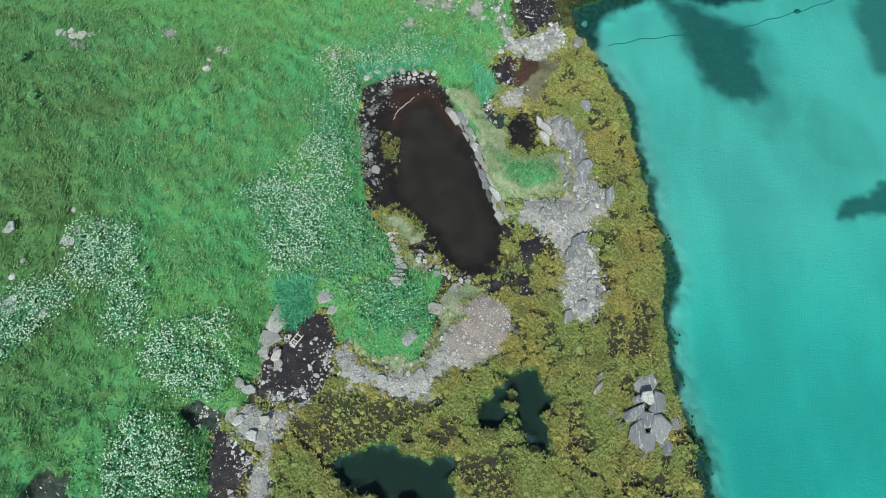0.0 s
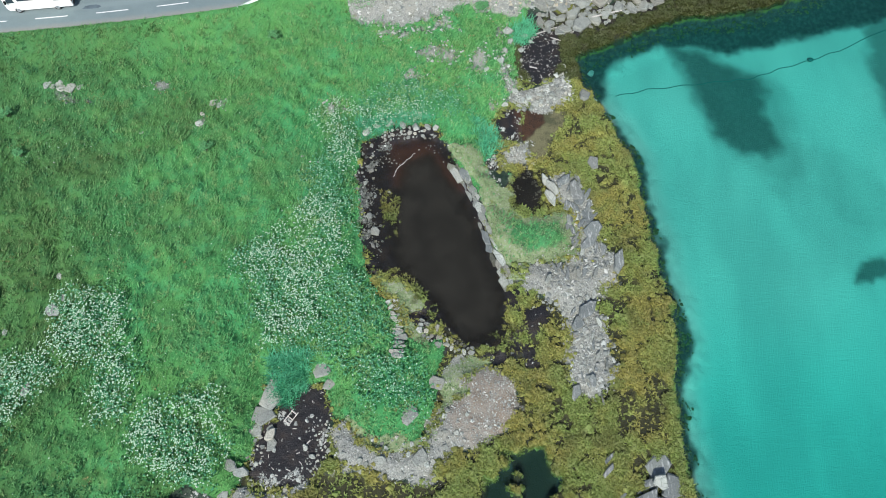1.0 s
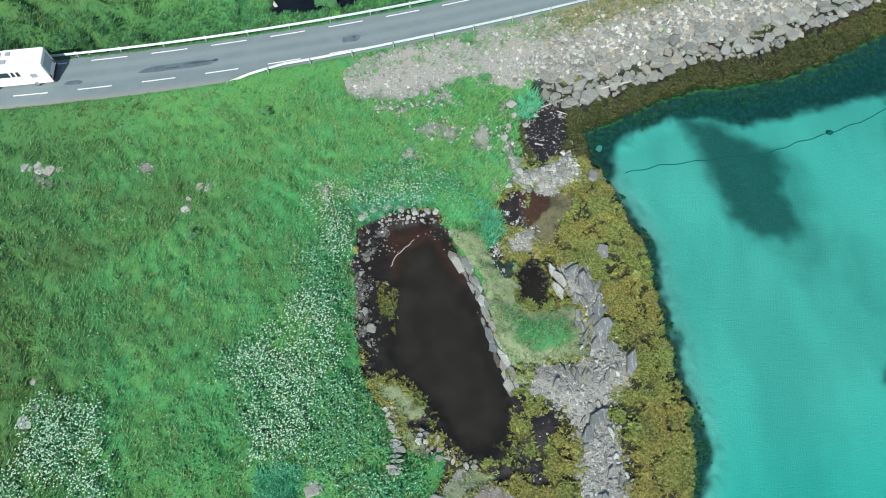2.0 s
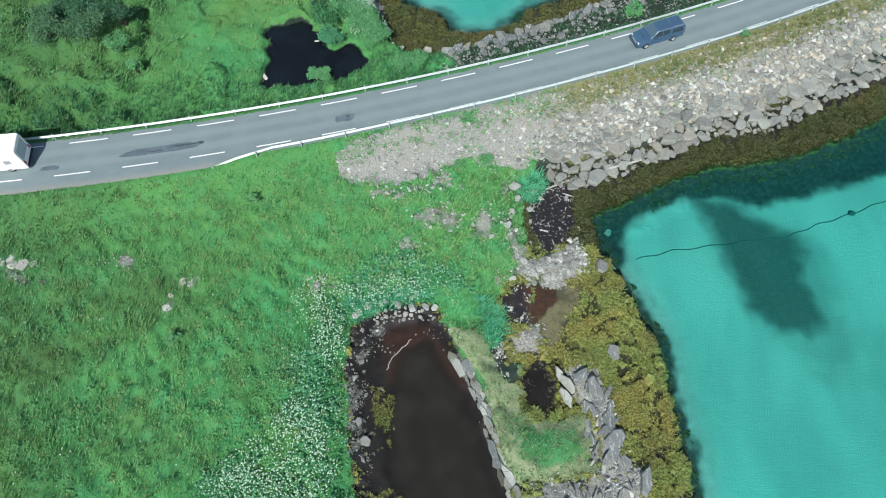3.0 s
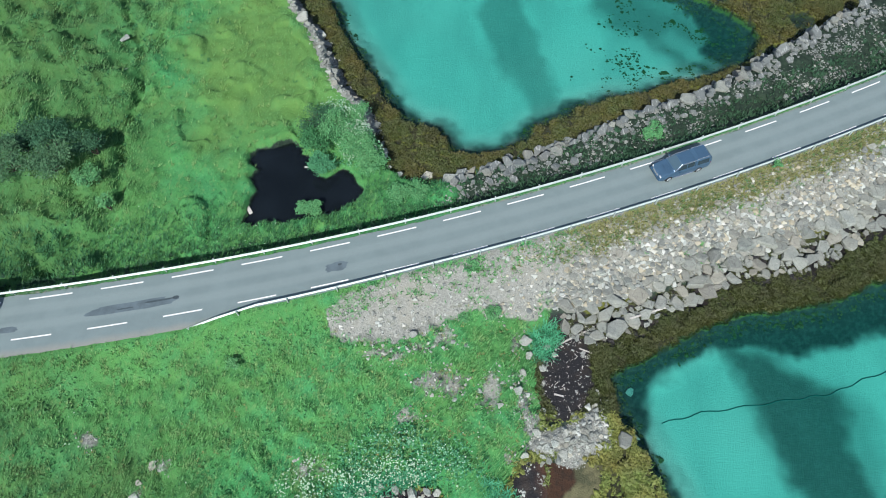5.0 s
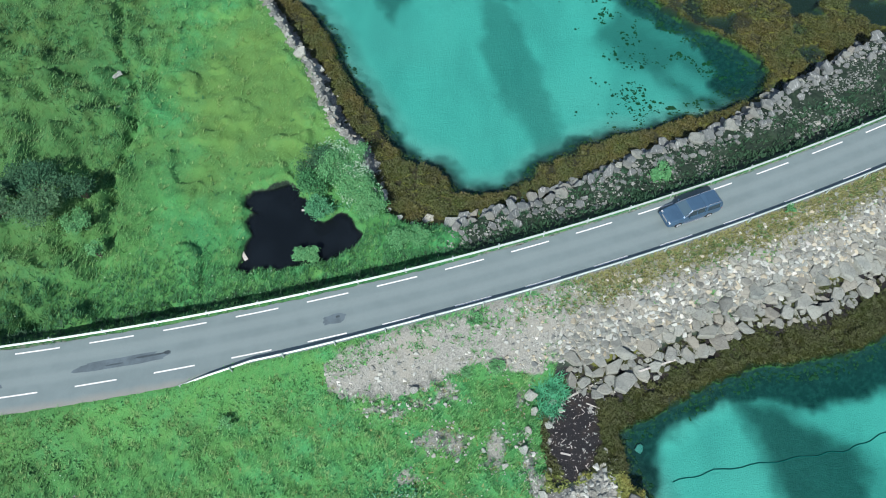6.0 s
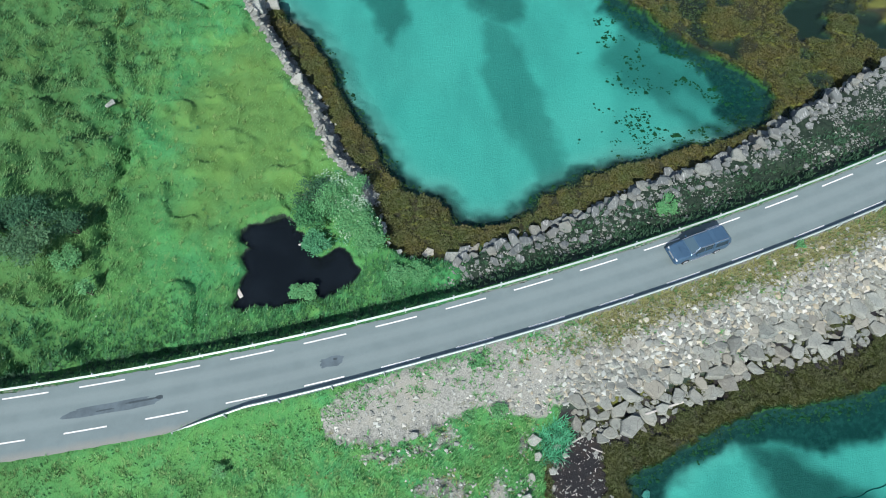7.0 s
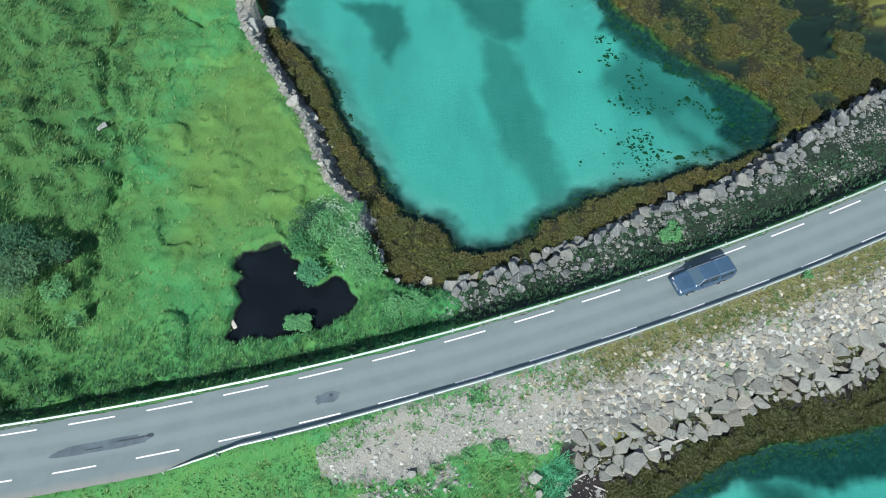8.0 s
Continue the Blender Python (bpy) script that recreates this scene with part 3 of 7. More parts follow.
def ground_material():
    g = Graph("ground", 0.95, 0.2)
    fine, mid = g.noise(9, 5, 0.7), g.noise(2.2, 5, 0.65)
    fray = g.maths("ADD", g.maths("MULTIPLY", g.maths("SUBTRACT", fine, 0.5), 0.7), g.maths("MULTIPLY", g.maths("SUBTRACT", mid, 0.5), 0.7))
    edge = lambda name: g.span(g.maths("ADD", g.cover(name), fray), 0.32, 0.68)
    # sea bed: pale sand, weed stretches
    sand = g.mix(g.span(g.noise(0.11, 4, 0.55, None, (1.6, 0.6, 1.0, 0.6)), 0.36, 0.66), (0.49, 0.49, 0.43), (0.40, 0.405, 0.36))
    bed = g.mix(g.span(g.maths("ADD", g.cover("bed"), g.maths("MULTIPLY", fray, 0.16)), 0.0, 1.0), sand, g.mix(g.span(mid, 0.4, 0.65), (0.024, 0.036, 0.033), (0.054, 0.068, 0.062)))
    specks = g.span(g.noise(1.9, 6, 0.75), 0.64, 0.72, 0, 0.75)
    c = g.mix(g.maths("MULTIPLY", specks, g.span(g.noise(0.11, 2), 0.5, 0.62)), bed, (0.09, 0.10, 0.06))
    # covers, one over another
    # weed ground: shade in the gaps between mounds is painted as darker colour
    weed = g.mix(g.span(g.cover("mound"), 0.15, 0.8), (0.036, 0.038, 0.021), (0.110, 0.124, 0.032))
    c = g.mix(g.span(g.cover("pool"), 0.2, 0.8), c, (0.022, 0.025, 0.017))
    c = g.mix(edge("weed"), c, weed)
    silt = g.mix(g.span(g.noise(0.7, 5, 0.6), 0.42, 0.62), (0.135, 0.130, 0.072), (0.066, 0.070, 0.040))
    silt = g.mix(g.span(g.cover("rusty"), 0.2, 0.8), silt, g.mix(g.span(mid, 0.4, 0.65), (0.056, 0.030, 0.019), (0.032, 0.022, 0.016)))
    c = g.mix(edge("silt"), c, silt)
    pale = g.mix(g.span(mid, 0.4, 0.7), (0.200, 0.255, 0.135), (0.150, 0.200, 0.100))
    pale = g.mix(g.span(g.noise(5, 4), 0.52, 0.68, 0, 0.8), pale, (0.30, 0.295, 0.255))
    mud = g.mix(g.span(g.noise(0.8, 5), 0.45, 0.7), (0.017, 0.017, 0.019), (0.033, 0.027, 0.023))
    mud = g.mix(g.maths("MULTIPLY", g.cover("rusty"), 0.7), mud, (0.085, 0.036, 0.020))
    c = g.mix(edge("mud"), c, mud)
    grit = g.mix(g.span(fine, 0.35, 0.65), (0.148, 0.158, 0.144), (0.325, 0.338, 0.308))
    grit = g.mix(g.span(g.noise(0.45, 4), 0.46, 0.68, 0, 0.7), grit, (0.258, 0.258, 0.222))
    grit = g.mix(g.span(g.noise(1.3, 5, 0.7), 0.54, 0.7, 0, 0.65), grit, (0.105, 0.115, 0.070))
    grit = g.mix(g.span(g.cells(5.5), 0.0, 0.06, 0.35, 0), grit, (0.05, 0.05, 0.045))
    grit = g.mix(g.maths("MULTIPLY", g.cover("earthy"), g.span(g.noise(1.1, 5, 0.7), 0.3, 0.6, 0.35, 0.9)), grit, (0.205, 0.168, 0.132))
    # bank soil, its colour darkened further for the embankment's shade
    shaded_soil = g.mix(g.span(mid, 0.35, 0.65), (0.013, 0.026, 0.019), (0.028, 0.048, 0.032))
    c = g.mix(edge("bank"), c, shaded_soil)
    c = g.mix(edge("pale"), c, pale)
    c = g.mix(edge("stony"), c, grit)
    turf = g.mix(g.maths("MULTIPLY", g.cover("sunny"), 0.7), grass_colour(g), (0.130, 0.235, 0.055))
    # tired turf is olive; the heath tint also holds some hummock shade
    turf = g.mix(g.maths("MULTIPLY", g.maths("MAXIMUM", g.cover("tired"), g.cover("heath")), 0.75), turf, (0.054, 0.090, 0.029))
    c = g.mix(edge("grass"), c, g.mix(0.25, turf, (0.03, 0.085, 0.024)))
    g.colour(c).bump(g.maths("ADD", fine, mid), 0.6, 0.12)
    wet = g.span(g.cover("mud"), 0.2, 0.8, 0.95, 0.35)
    g.put(g.bsdf.inputs["Roughness"], wet)
    return g.material


def leafy(name, tint=None, amount=0.0, spread=0.55, light=(0.165, 0.370, 0.135)):
    g = Graph(name, 0.75, 0.25)
    c = grass_colour(g)
    if tint:
        c = g.mix(amount, c, tint)
    c = g.mix(g.maths("MULTIPLY", g.cover("sunny"), 0.7), c, (0.130, 0.235, 0.055))
    c = g.mix(g.maths("MULTIPLY", g.cover("tired"), 0.9), c, (0.056, 0.090, 0.030))
    c = g.mix(g.span(g.island(), 0.0, 1.0, 0, spread), c, light)
    g.colour(c)
    return g.material


def plain_stone(name, pale=1.0, cool=False):
    g = Graph(name, 0.88, 0.3)
    c = g.mix(g.each(), stone_colour(g, pale), g.mix(0.35, stone_colour(g, pale * 1.25), (0.28, 0.285, 0.235)))
    c = g.mix(g.span(g.noise(2.6, 5), 0.55, 0.75, 0, 0.6), c, (0.10, 0.10, 0.085))
    c = g.mix(g.span(g.maths("FRACT", g.maths("MULTIPLY", g.each(), 13.7)), 0.74, 0.9, 0, 0.5), c, (0.295 * pale, 0.268 * pale, 0.208 * pale))
    c = g.mix(g.span(g.maths("FRACT", g.maths("MULTIPLY", g.each(), 29.3)), 0.0, 1.0, 0, 0.5), c, (0.12 * pale, 0.128 * pale, 0.122 * pale))
    c = g.mix(g.span(g.noise(8.5, 5, 0.75), 0.58, 0.66, 0, 0.55), c, (0.50 * pale, 0.51 * pale, 0.46 * pale))
    seam = g.cells(1.9, "Distance", "DISTANCE_TO_EDGE")
    c = g.mix(g.span(seam, 0.0, 0.035, 0.55, 0.0), c, (0.05, 0.05, 0.045))
    c = g.mix(g.span(g.noise(0.35, 3), 0.45, 0.65, 0, 0.35), c, (0.25 * pale, 0.245 * pale, 0.20 * pale)) if not cool else g.mix(g.span(g.noise(5.0, 5, 0.7, None, (1.0, 0.22, 1.0, 0.9)), 0.54, 0.64, 0, 0.6), g.mix(0.45, c, (0.235 * pale, 0.278 * pale, 0.292 * pale)), (0.46, 0.48, 0.47))
    g.colour(c).bump(g.maths("ADD", g.noise(11, 6, 0.7), g.noise(3.0, 4, 0.6)), 0.9, 0.07)
    return g.material


def pebble_stone(name, pale=1.0, warm=(0.290, 0.298, 0.264)):
    g = Graph(name, 0.9, 0.3)
    r = g.island()
    c = g.mix(g.span(r, 0.1, 0.9), (0.145 * pale, 0.162 * pale, 0.154 * pale), (0.382 * pale, 0.410 * pale, 0.380 * pale))
    c = g.mix(g.span(g.maths("FRACT", g.maths("MULTIPLY", r, 17.3)), 0.45, 0.95, 0, 0.75), c, tuple(v * pale for v in warm))
    c = g.mix(g.span(g.maths("FRACT", g.maths("MULTIPLY", r, 41.7)), 0.93, 0.98, 0, 0.8), c, (0.52 * pale, 0.52 * pale, 0.48 * pale))
    c = g.mix(g.span(g.noise(0.5, 3), 0.5, 0.7, 0, 0.3), c, (0.25 * pale, 0.24 * pale, 0.22 * pale))
    g.colour(c)
    return g.material


def weed_material(name="rockweed", k=1.0, ochre=1.0):
    g = Graph(name, 0.55, 0.4)
    big = g.span(g.noise(0.22, 4), 0.38, 0.64, 0, ochre)
    c = g.mix(big, (0.138 * k, 0.205 * k, 0.046 * k), (0.215 * k, 0.198 * k, 0.044 * k))
    c = g.mix(g.span(g.noise(0.4, 4), 0.52, 0.66, 0, 0.6), c, (0.070 * k, 0.075 * k, 0.022 * k))
    c = g.mix(g.span(g.noise(1.1, 4), 0.5, 0.72), c, (0.125 * k, 0.165 * k, 0.036 * k))
    c = g.mix(g.span(g.island(), 0.0, 1.0, 0, 0.5), c, (0.075 * k, 0.085 * k, 0.024 * k))
    c = g.mix(g.span(g.noise(14, 5, 0.7), 0.5, 0.7, 0, 0.6), c, (0.255 * k, 0.255 * k, 0.070 * k))
    g.colour(c).bump(g.noise(20, 5, 0.7), 0.8, 0.05)
    return g.material


def water_material(name, absorb, ripple=0.15, murk=None):
    """A clear sheet: what is seen through it is tinted by the depth below, its gloss comes from the sky."""
    g = Graph(name)
    tree = g.tree
    depth = g.cover("depth")
    comb = g.add("ShaderNodeCombineColor")
    for i, k in enumerate(absorb):
        g.put(comb.inputs[i], g.maths("POWER", math.exp(-k), depth))
    clear = g.add("ShaderNodeBsdfTransparent")
    g.put(clear.inputs[0], comb.outputs[0])
    body = clear.outputs[0]
    if murk:
        dull = g.add("ShaderNodeBsdfDiffuse")
        g.put(dull.inputs[0], g.mix(g.span(g.noise(0.35, 4), 0.35, 0.7), murk[0], tuple(1.5 * v for v in murk[0])))
        m = g.add("ShaderNodeMixShader")
        g.put(m.inputs[0], g.maths("SUBTRACT", 1.0, g.maths("POWER", math.exp(-murk[1]), depth)))
        g.put(m.inputs[1], body)
        g.put(m.inputs[2], dull.outputs[0])
        body = m.outputs[0]
    gloss = g.add("ShaderNodeBsdfGlossy")
    gloss.inputs["Roughness"].default_value = 0.08
    b = g.add("ShaderNodeBump")
    b.inputs["Strength"].default_value, b.inputs["Distance"].default_value = ripple, 0.03
    g.put(b.inputs["Height"], g.noise(2.4, 4, 0.6))
    g.put(gloss.inputs["Normal"], b.outputs[0])
    fres = g.add("ShaderNodeFresnel")
    fres.inputs[0].default_value = 1.33
    g.put(fres.inputs["Normal"], b.outputs[0])
    top = g.add("ShaderNodeMixShader")
    g.put(top.inputs[0], fres.outputs[0])
    g.put(top.inputs[1], body)
    g.put(top.inputs[2], gloss.outputs[0])
    g.put(tree.nodes["Material Output"].inputs[0], top.outputs[0])
    tree.nodes.remove(g.bsdf)
    return g.material


def asphalt_material():
    g = Graph("asphalt", 0.85, 0.35)
    along = (math.cos(radians(15)), 0, 0)
    c = g.mix(g.span(g.noise(0.5, 4), 0.35, 0.7), (0.158, 0.212, 0.216), (0.138, 0.187, 0.192))
    # worn wheel tracks: lighter bands along the road
    off = g.cover("off")
    track = g.maths("ABSOLUTE", g.maths("SUBTRACT", g.maths("ABSOLUTE", off), 0.75))
    c = g.mix(g.span(track, 0.15, 0.6, 0.55, 0.0), c, (0.192, 0.248, 0.250))
    c = g.mix(g.span(g.maths("ABSOLUTE", g.maths("ADD", off, g.maths("MULTIPLY", g.noise(0.8, 3), 0.5))), 2.2, 3.0, 0, 0.8), c, (0.235, 0.240, 0.215))
    c = g.mix(g.span(g.noise(26, 4, 0.7), 0.45, 0.7, 0, 0.4), c, (0.13, 0.135, 0.14))
    g.colour(c).bump(g.noise(60, 3), 0.3, 0.01)
    return g.material


def simple(name, rgb, roughness=0.6, metal=0.0, vary=0.25, scale=3.0):
    g = Graph(name, roughness, 0.4)
    g.colour(g.mix(g.span(g.noise(scale, 5), 0.35, 0.7, 0, vary), rgb, tuple(0.45 * v for v in rgb)))
    g.bsdf.inputs["Metallic"].default_value = metal
    return g.material


GROUND, ASPHALT = ground_material(), asphalt_material()
GRASS = leafy("grass blades")
LEAF_DARK = leafy("broad leaves", (0.032, 0.165, 0.080), 0.8, 0.5, (0.12, 0.36, 0.19))
LEAF_FIELD = leafy("meadow herbs", (0.045, 0.190, 0.066), 0.5, 0.5, (0.130, 0.310, 0.110))
LEAF_DEEP = leafy("dark tussocks", (0.028, 0.125, 0.048), 0.85, 0.4, (0.06, 0.20, 0.075))
LEAF_HIGHLIGHT = leafy("highlight-pale grass", (0.150, 0.300, 0.105), 0.6, 0.5, (0.26, 0.42, 0.17))
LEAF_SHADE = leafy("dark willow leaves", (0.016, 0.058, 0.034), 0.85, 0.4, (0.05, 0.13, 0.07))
LEAF_BANK_SHADE = leafy("shade-dark bank herbs", (0.022, 0.056, 0.034), 0.9, 0.4, (0.045, 0.100, 0.060))
LEAF_KERB = leafy("kerb grass", (0.050, 0.160, 0.090), 0.9, 0.4, (0.10, 0.24, 0.15))
LEAF_TALL_SHADE = leafy("tall shade-dark grass", (0.024, 0.110, 0.046), 0.8, 0.45, (0.08, 0.24, 0.10))
LEAF_SHRUB = leafy("shrub leaves", (0.060, 0.215, 0.085), 0.75, 0.5, (0.16, 0.36, 0.15))
LEAF_WILLOW = leafy("willow leaves", (0.034, 0.084, 0.046), 0.8, 0.5, (0.09, 0.17, 0.09))
LEAF_OLIVE = leafy("olive turf", (0.150, 0.215, 0.100), 0.8, 0.5, (0.25, 0.30, 0.17))
DRY_GRASS = leafy("dry grass", (0.215, 0.195, 0.080), 0.8, 0.5, (0.30, 0.28, 0.13))
REED = leafy("reed blades", (0.050, 0.33, 0.170), 0.85, 0.6, (0.15, 0.50, 0.30))
UMBEL = simple("greenish umbels", (0.180, 0.400, 0.235), 0.8, 0, 0.35, 2.0)
BLOSSOM = simple("white blossom", (0.35, 0.52, 0.36), 0.8, 0, 0.45, 5.0)
STONE, STONE_DARK, STONE_PALE = plain_stone("grey stone", 0.94), plain_stone("dark slate", 0.62, True), plain_stone("pale stone", 1.5)
STONE_SANDY = plain_stone("sandy stone", 1.1)
STONE_WALL = plain_stone("blue-grey wall stone", 0.64, True)
PEBBLE_WARM = pebble_stone("sandy broken stone", 1.1, (0.365, 0.325, 0.225))
PEBBLE_WET = pebble_stone("wet pond pebbles", 0.5, (0.20, 0.23, 0.19))
PEBBLE, PEBBLE_DARK = pebble_stone("pebbles", 1.05), pebble_stone("bank rubble", 0.66, (0.26, 0.29, 0.285))
WEED_POND = weed_material("pond weed", 0.7)
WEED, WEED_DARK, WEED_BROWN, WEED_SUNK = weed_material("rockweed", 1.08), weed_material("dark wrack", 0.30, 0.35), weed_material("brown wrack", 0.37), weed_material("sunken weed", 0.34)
SEA_WATER = water_material("sea water", (0.56, 0.082, 0.088), 0.06)
POND_WATER = water_material("peaty water", (1.0, 1.0, 1.3), 0.06, ((0.021, 0.020, 0.016), 1.5))
DARK_WATER = water_material("black water", (1.5, 1.4, 1.2), 0.06, ((0.006, 0.009, 0.012), 2.5))
ROAD_PAINT = simple("worn road paint", (0.72, 0.73, 0.72), 0.7, 0, 0.3, 6)
GALVANISED = simple("galvanised steel", (0.45, 0.53, 0.51), 0.5, 0.3, 0.3, 1.5)
PATCH = simple("fresh asphalt", (0.098, 0.135, 0.155), 0.8, 0, 0.5, 1.2)
TAR = simple("black tar", (0.045, 0.065, 0.075), 0.6, 0, 0.5, 4)
DRIFTWOOD = simple("bleached wood", (0.52, 0.50, 0.46), 0.9, 0, 0.5, 4)
BARK = simple("bark", (0.10, 0.085, 0.065), 0.9, 0, 0.5, 8)
ROPE = simple("slimy green rope", (0.03, 0.115, 0.105), 0.9, 0, 0.4, 8)


# ---- mesh helpers ----
def mesh_of(name, verts, faces, material, smooth=False):
    """An object on one mesh from arrays of places and of faces of one size."""
    verts, faces = np.asarray(verts, float), np.asarray(faces, int)
    me = bpy.data.meshes.new(name)
    me.vertices.add(len(verts))
    me.vertices.foreach_set("co", verts.astype(np.float32).ravel())
    k = faces.shape[1]
    me.loops.add(faces.size)
    me.loops.foreach_set("vertex_index", faces.astype(np.int32).ravel())
    me.polygons.add(len(faces))
    me.polygons.foreach_set("loop_start", np.arange(0, faces.size, k, dtype=np.int32))
    me.polygons.foreach_set("use_smooth", np.full(len(faces), smooth))
    me.materials.append(material)
    me.update(calc_edges=True)
    me.validate()
    return new(name, me)


def cover_of(ob, name, values):
    a = ob.data.attributes.new(name, "FLOAT", "POINT")
    a.data.foreach_set("value", np.asarray(values, np.float32).ravel())


def part(name, bm, material, parent=None, label="", smooth=False):
    """A bmesh as one mesh object, under a thing or a part."""
    me = bpy.data.meshes.new(name)
    for f in bm.faces:
        f.smooth = smooth
    bm.to_mesh(me)
    bm.free()
    me.materials.append(material)
    ob = new(name, me)
    ob.parent = parent
    return tagged(ob, label)


def grid_sheet(name, xs, ys, heights, material, keep=None, smooth=True):
    nx, ny = len(xs), len(ys)
    gx, gy = np.meshgrid(xs, ys)
    verts = np.stack([gx.ravel(), gy.ravel(), heights.ravel()], 1)
    i = (np.arange(ny - 1)[:, None] * nx + np.arange(nx - 1)[None, :]).ravel()
    faces = np.stack([i, i + 1, i + 1 + nx, i + nx], 1)
    if keep is not None:
        faces = faces[keep.ravel()[faces].any(1)]
        used, faces = np.unique(faces, return_inverse=True)
        faces = faces.reshape(-1, 4)
        return mesh_of(name, verts[used], faces, material, smooth), used
    return mesh_of(name, verts, faces, material, smooth), np.arange(len(verts))


# ---- the ground: one sheet to the horizon ----
STEP = 0.22
FAR = np.array([1.5, 4, 9, 20, 45, 100, 220, 450, 800])
XS = np.concatenate([-54 - FAR[::-1], np.arange(-54, 52.01, STEP), 52 + FAR])
YS = np.concatenate([-4 - FAR[::-1], np.arange(-4, 118.01, STEP), 118 + FAR])
GX, GY = np.meshgrid(XS, YS)
LAY = survey(GX, GY)
ground, _ = grid_sheet("ground", XS, YS, LAY["h"], GROUND)
for key in ("grass", "stony", "weed", "mud", "silt", "bed", "bank", "mound", "tired", "pool", "pale", "heath", "sunny", "rusty", "earthy"):
    cover_of(ground, key, LAY[key])
tagged(ground, "grassy meadow, shingle, mud and pale sandy sea bed", "ground", kind="structure")


def sample(key, x, y):
    """A cover or height at loose places inside the fine part of the ground, between its corners."""
    u, v = (np.asarray(x) + 54) / STEP + len(FAR), (np.asarray(y) + 4) / STEP + len(FAR)
    u, v = np.clip(u, 0, len(XS) - 1.001), np.clip(v, 0, len(YS) - 1.001)
    iu, iv = u.astype(int), v.astype(int)
    fu, fv = u - iu, v - iv
    a = LAY[key]
    return (a[iv, iu] * (1 - fu) + a[iv, iu + 1] * fu) * (1 - fv) + (a[iv + 1, iu] * (1 - fu) + a[iv + 1, iu + 1] * fu) * fv


def ground_z(x, y):
    return float(sample("h", np.float64(x), np.float64(y)))


def water_sheet(name, level, key_mask, material, label):
    ob, used = grid_sheet(name, XS, YS, np.full(GX.shape, level), material, key_mask)
    cover_of(ob, "depth", np.clip(level - LAY["h"].ravel()[used], 0, 6))
    return tagged(ob, label, "water", kind="structure")


_inland = (LAY["pond"] > -1.5) | (inside(PUDDLE, GX, GY) > -1.0) | (LAY["npond"] > -2)
water_sheet("sea_water", 0.0, (LAY["h"] < 0.03) & ~_inland, SEA_WATER, "clear turquoise sea water over pale sand")
water_sheet("pond_water", POND_LEVEL, (LAY["pond"] > -0.6) & (LAY["h"] < POND_LEVEL + 0.03), POND_WATER, "still dark brown pond water")
water_sheet("puddle_water", POND_LEVEL, (inside(PUDDLE, GX, GY) > -0.6) & (LAY["h"] < POND_LEVEL + 0.03), POND_WATER, "shallow brown puddle among stones")
water_sheet("roadside_pond_water", NORTH_POND_LEVEL, (LAY["npond"] > -0.9) & (LAY["h"] < NORTH_POND_LEVEL + 0.03), DARK_WATER, "still black water of a small roadside pond")


# ---- the road ----
def ribbon(name, x0, x1, lo, hi, z, material, step=0.5, thick=0.0, lanes=1):
    """A strip along the road between two offsets (numbers, or functions of x) from its middle line."""
    n = max(2, int(abs(x1 - x0) / step) + 1)
    rows = []
    for x in np.linspace(x0, x1, n):
        a, b = (lo(x) if callable(lo) else lo), (hi(x) if callable(hi) else hi)
        rows.append([(*road_at(x, a + (b - a) * k / lanes)[:2], z, a + (b - a) * k / lanes) for k in range(lanes + 1)])
    rows = np.array(rows)
    w = lanes + 1
    verts = rows.reshape(-1, 4)
    i = (np.arange(n - 1)[:, None] * w + np.arange(lanes)[None, :]).ravel()
    faces = np.stack([i, i + w, i + w + 1, i + 1], 1)[:, ::-1]
    pts = verts[:, :3]
    if thick:
        m = len(pts)
        pts = np.concatenate([pts, pts - (0, 0, thick)])
        faces = np.concatenate([faces, np.stack([np.arange(n - 1) * w, np.arange(n - 1) * w + m, (np.arange(n - 1) + 1) * w + m, (np.arange(n - 1) + 1) * w], 1),
                                np.stack([np.arange(n - 1) * w + lanes, (np.arange(n - 1) + 1) * w + lanes, (np.arange(n - 1) + 1) * w + lanes + m, np.arange(n - 1) * w + lanes + m], 1),
                                [[0, lanes, lanes + m, m], [(n - 1) * w, (n - 1) * w + m, (n - 1) * w + m + lanes, (n - 1) * w + lanes]]])
    ob = mesh_of(name, pts, faces, material)
    cover_of(ob, "off", np.concatenate([verts[:, 3]] * (2 if thick else 1)))
    return ob


def south_edge(x):
    return -2.28 - 0.24 * float(ramp(np.float64(-x), 0.0, 14.0)) - 0.72 * float(ramp(np.float64(-x), 18.0, 23.0)) + 0.02 * math.sin(x * 2.3) + 0.02 * math.sin(x * 5.1)


def north_edge(x):
    return 2.17 + 0.03 * math.sin(x * 1.7) + 0.03 * math.sin(x * 4.3) + 0.03 * math.sin(x * 0.61)


road = tagged(ribbon("road", -85, 75, south_edge, north_edge, ROAD_LEVEL + 0.02, ASPHALT, 0.5, 0.25, 8),
              "narrow worn grey asphalt road on a causeway", "road", kind="structure")


# ---- loose ground cover, joined by kind ----
RNG = np.random.default_rng(7)


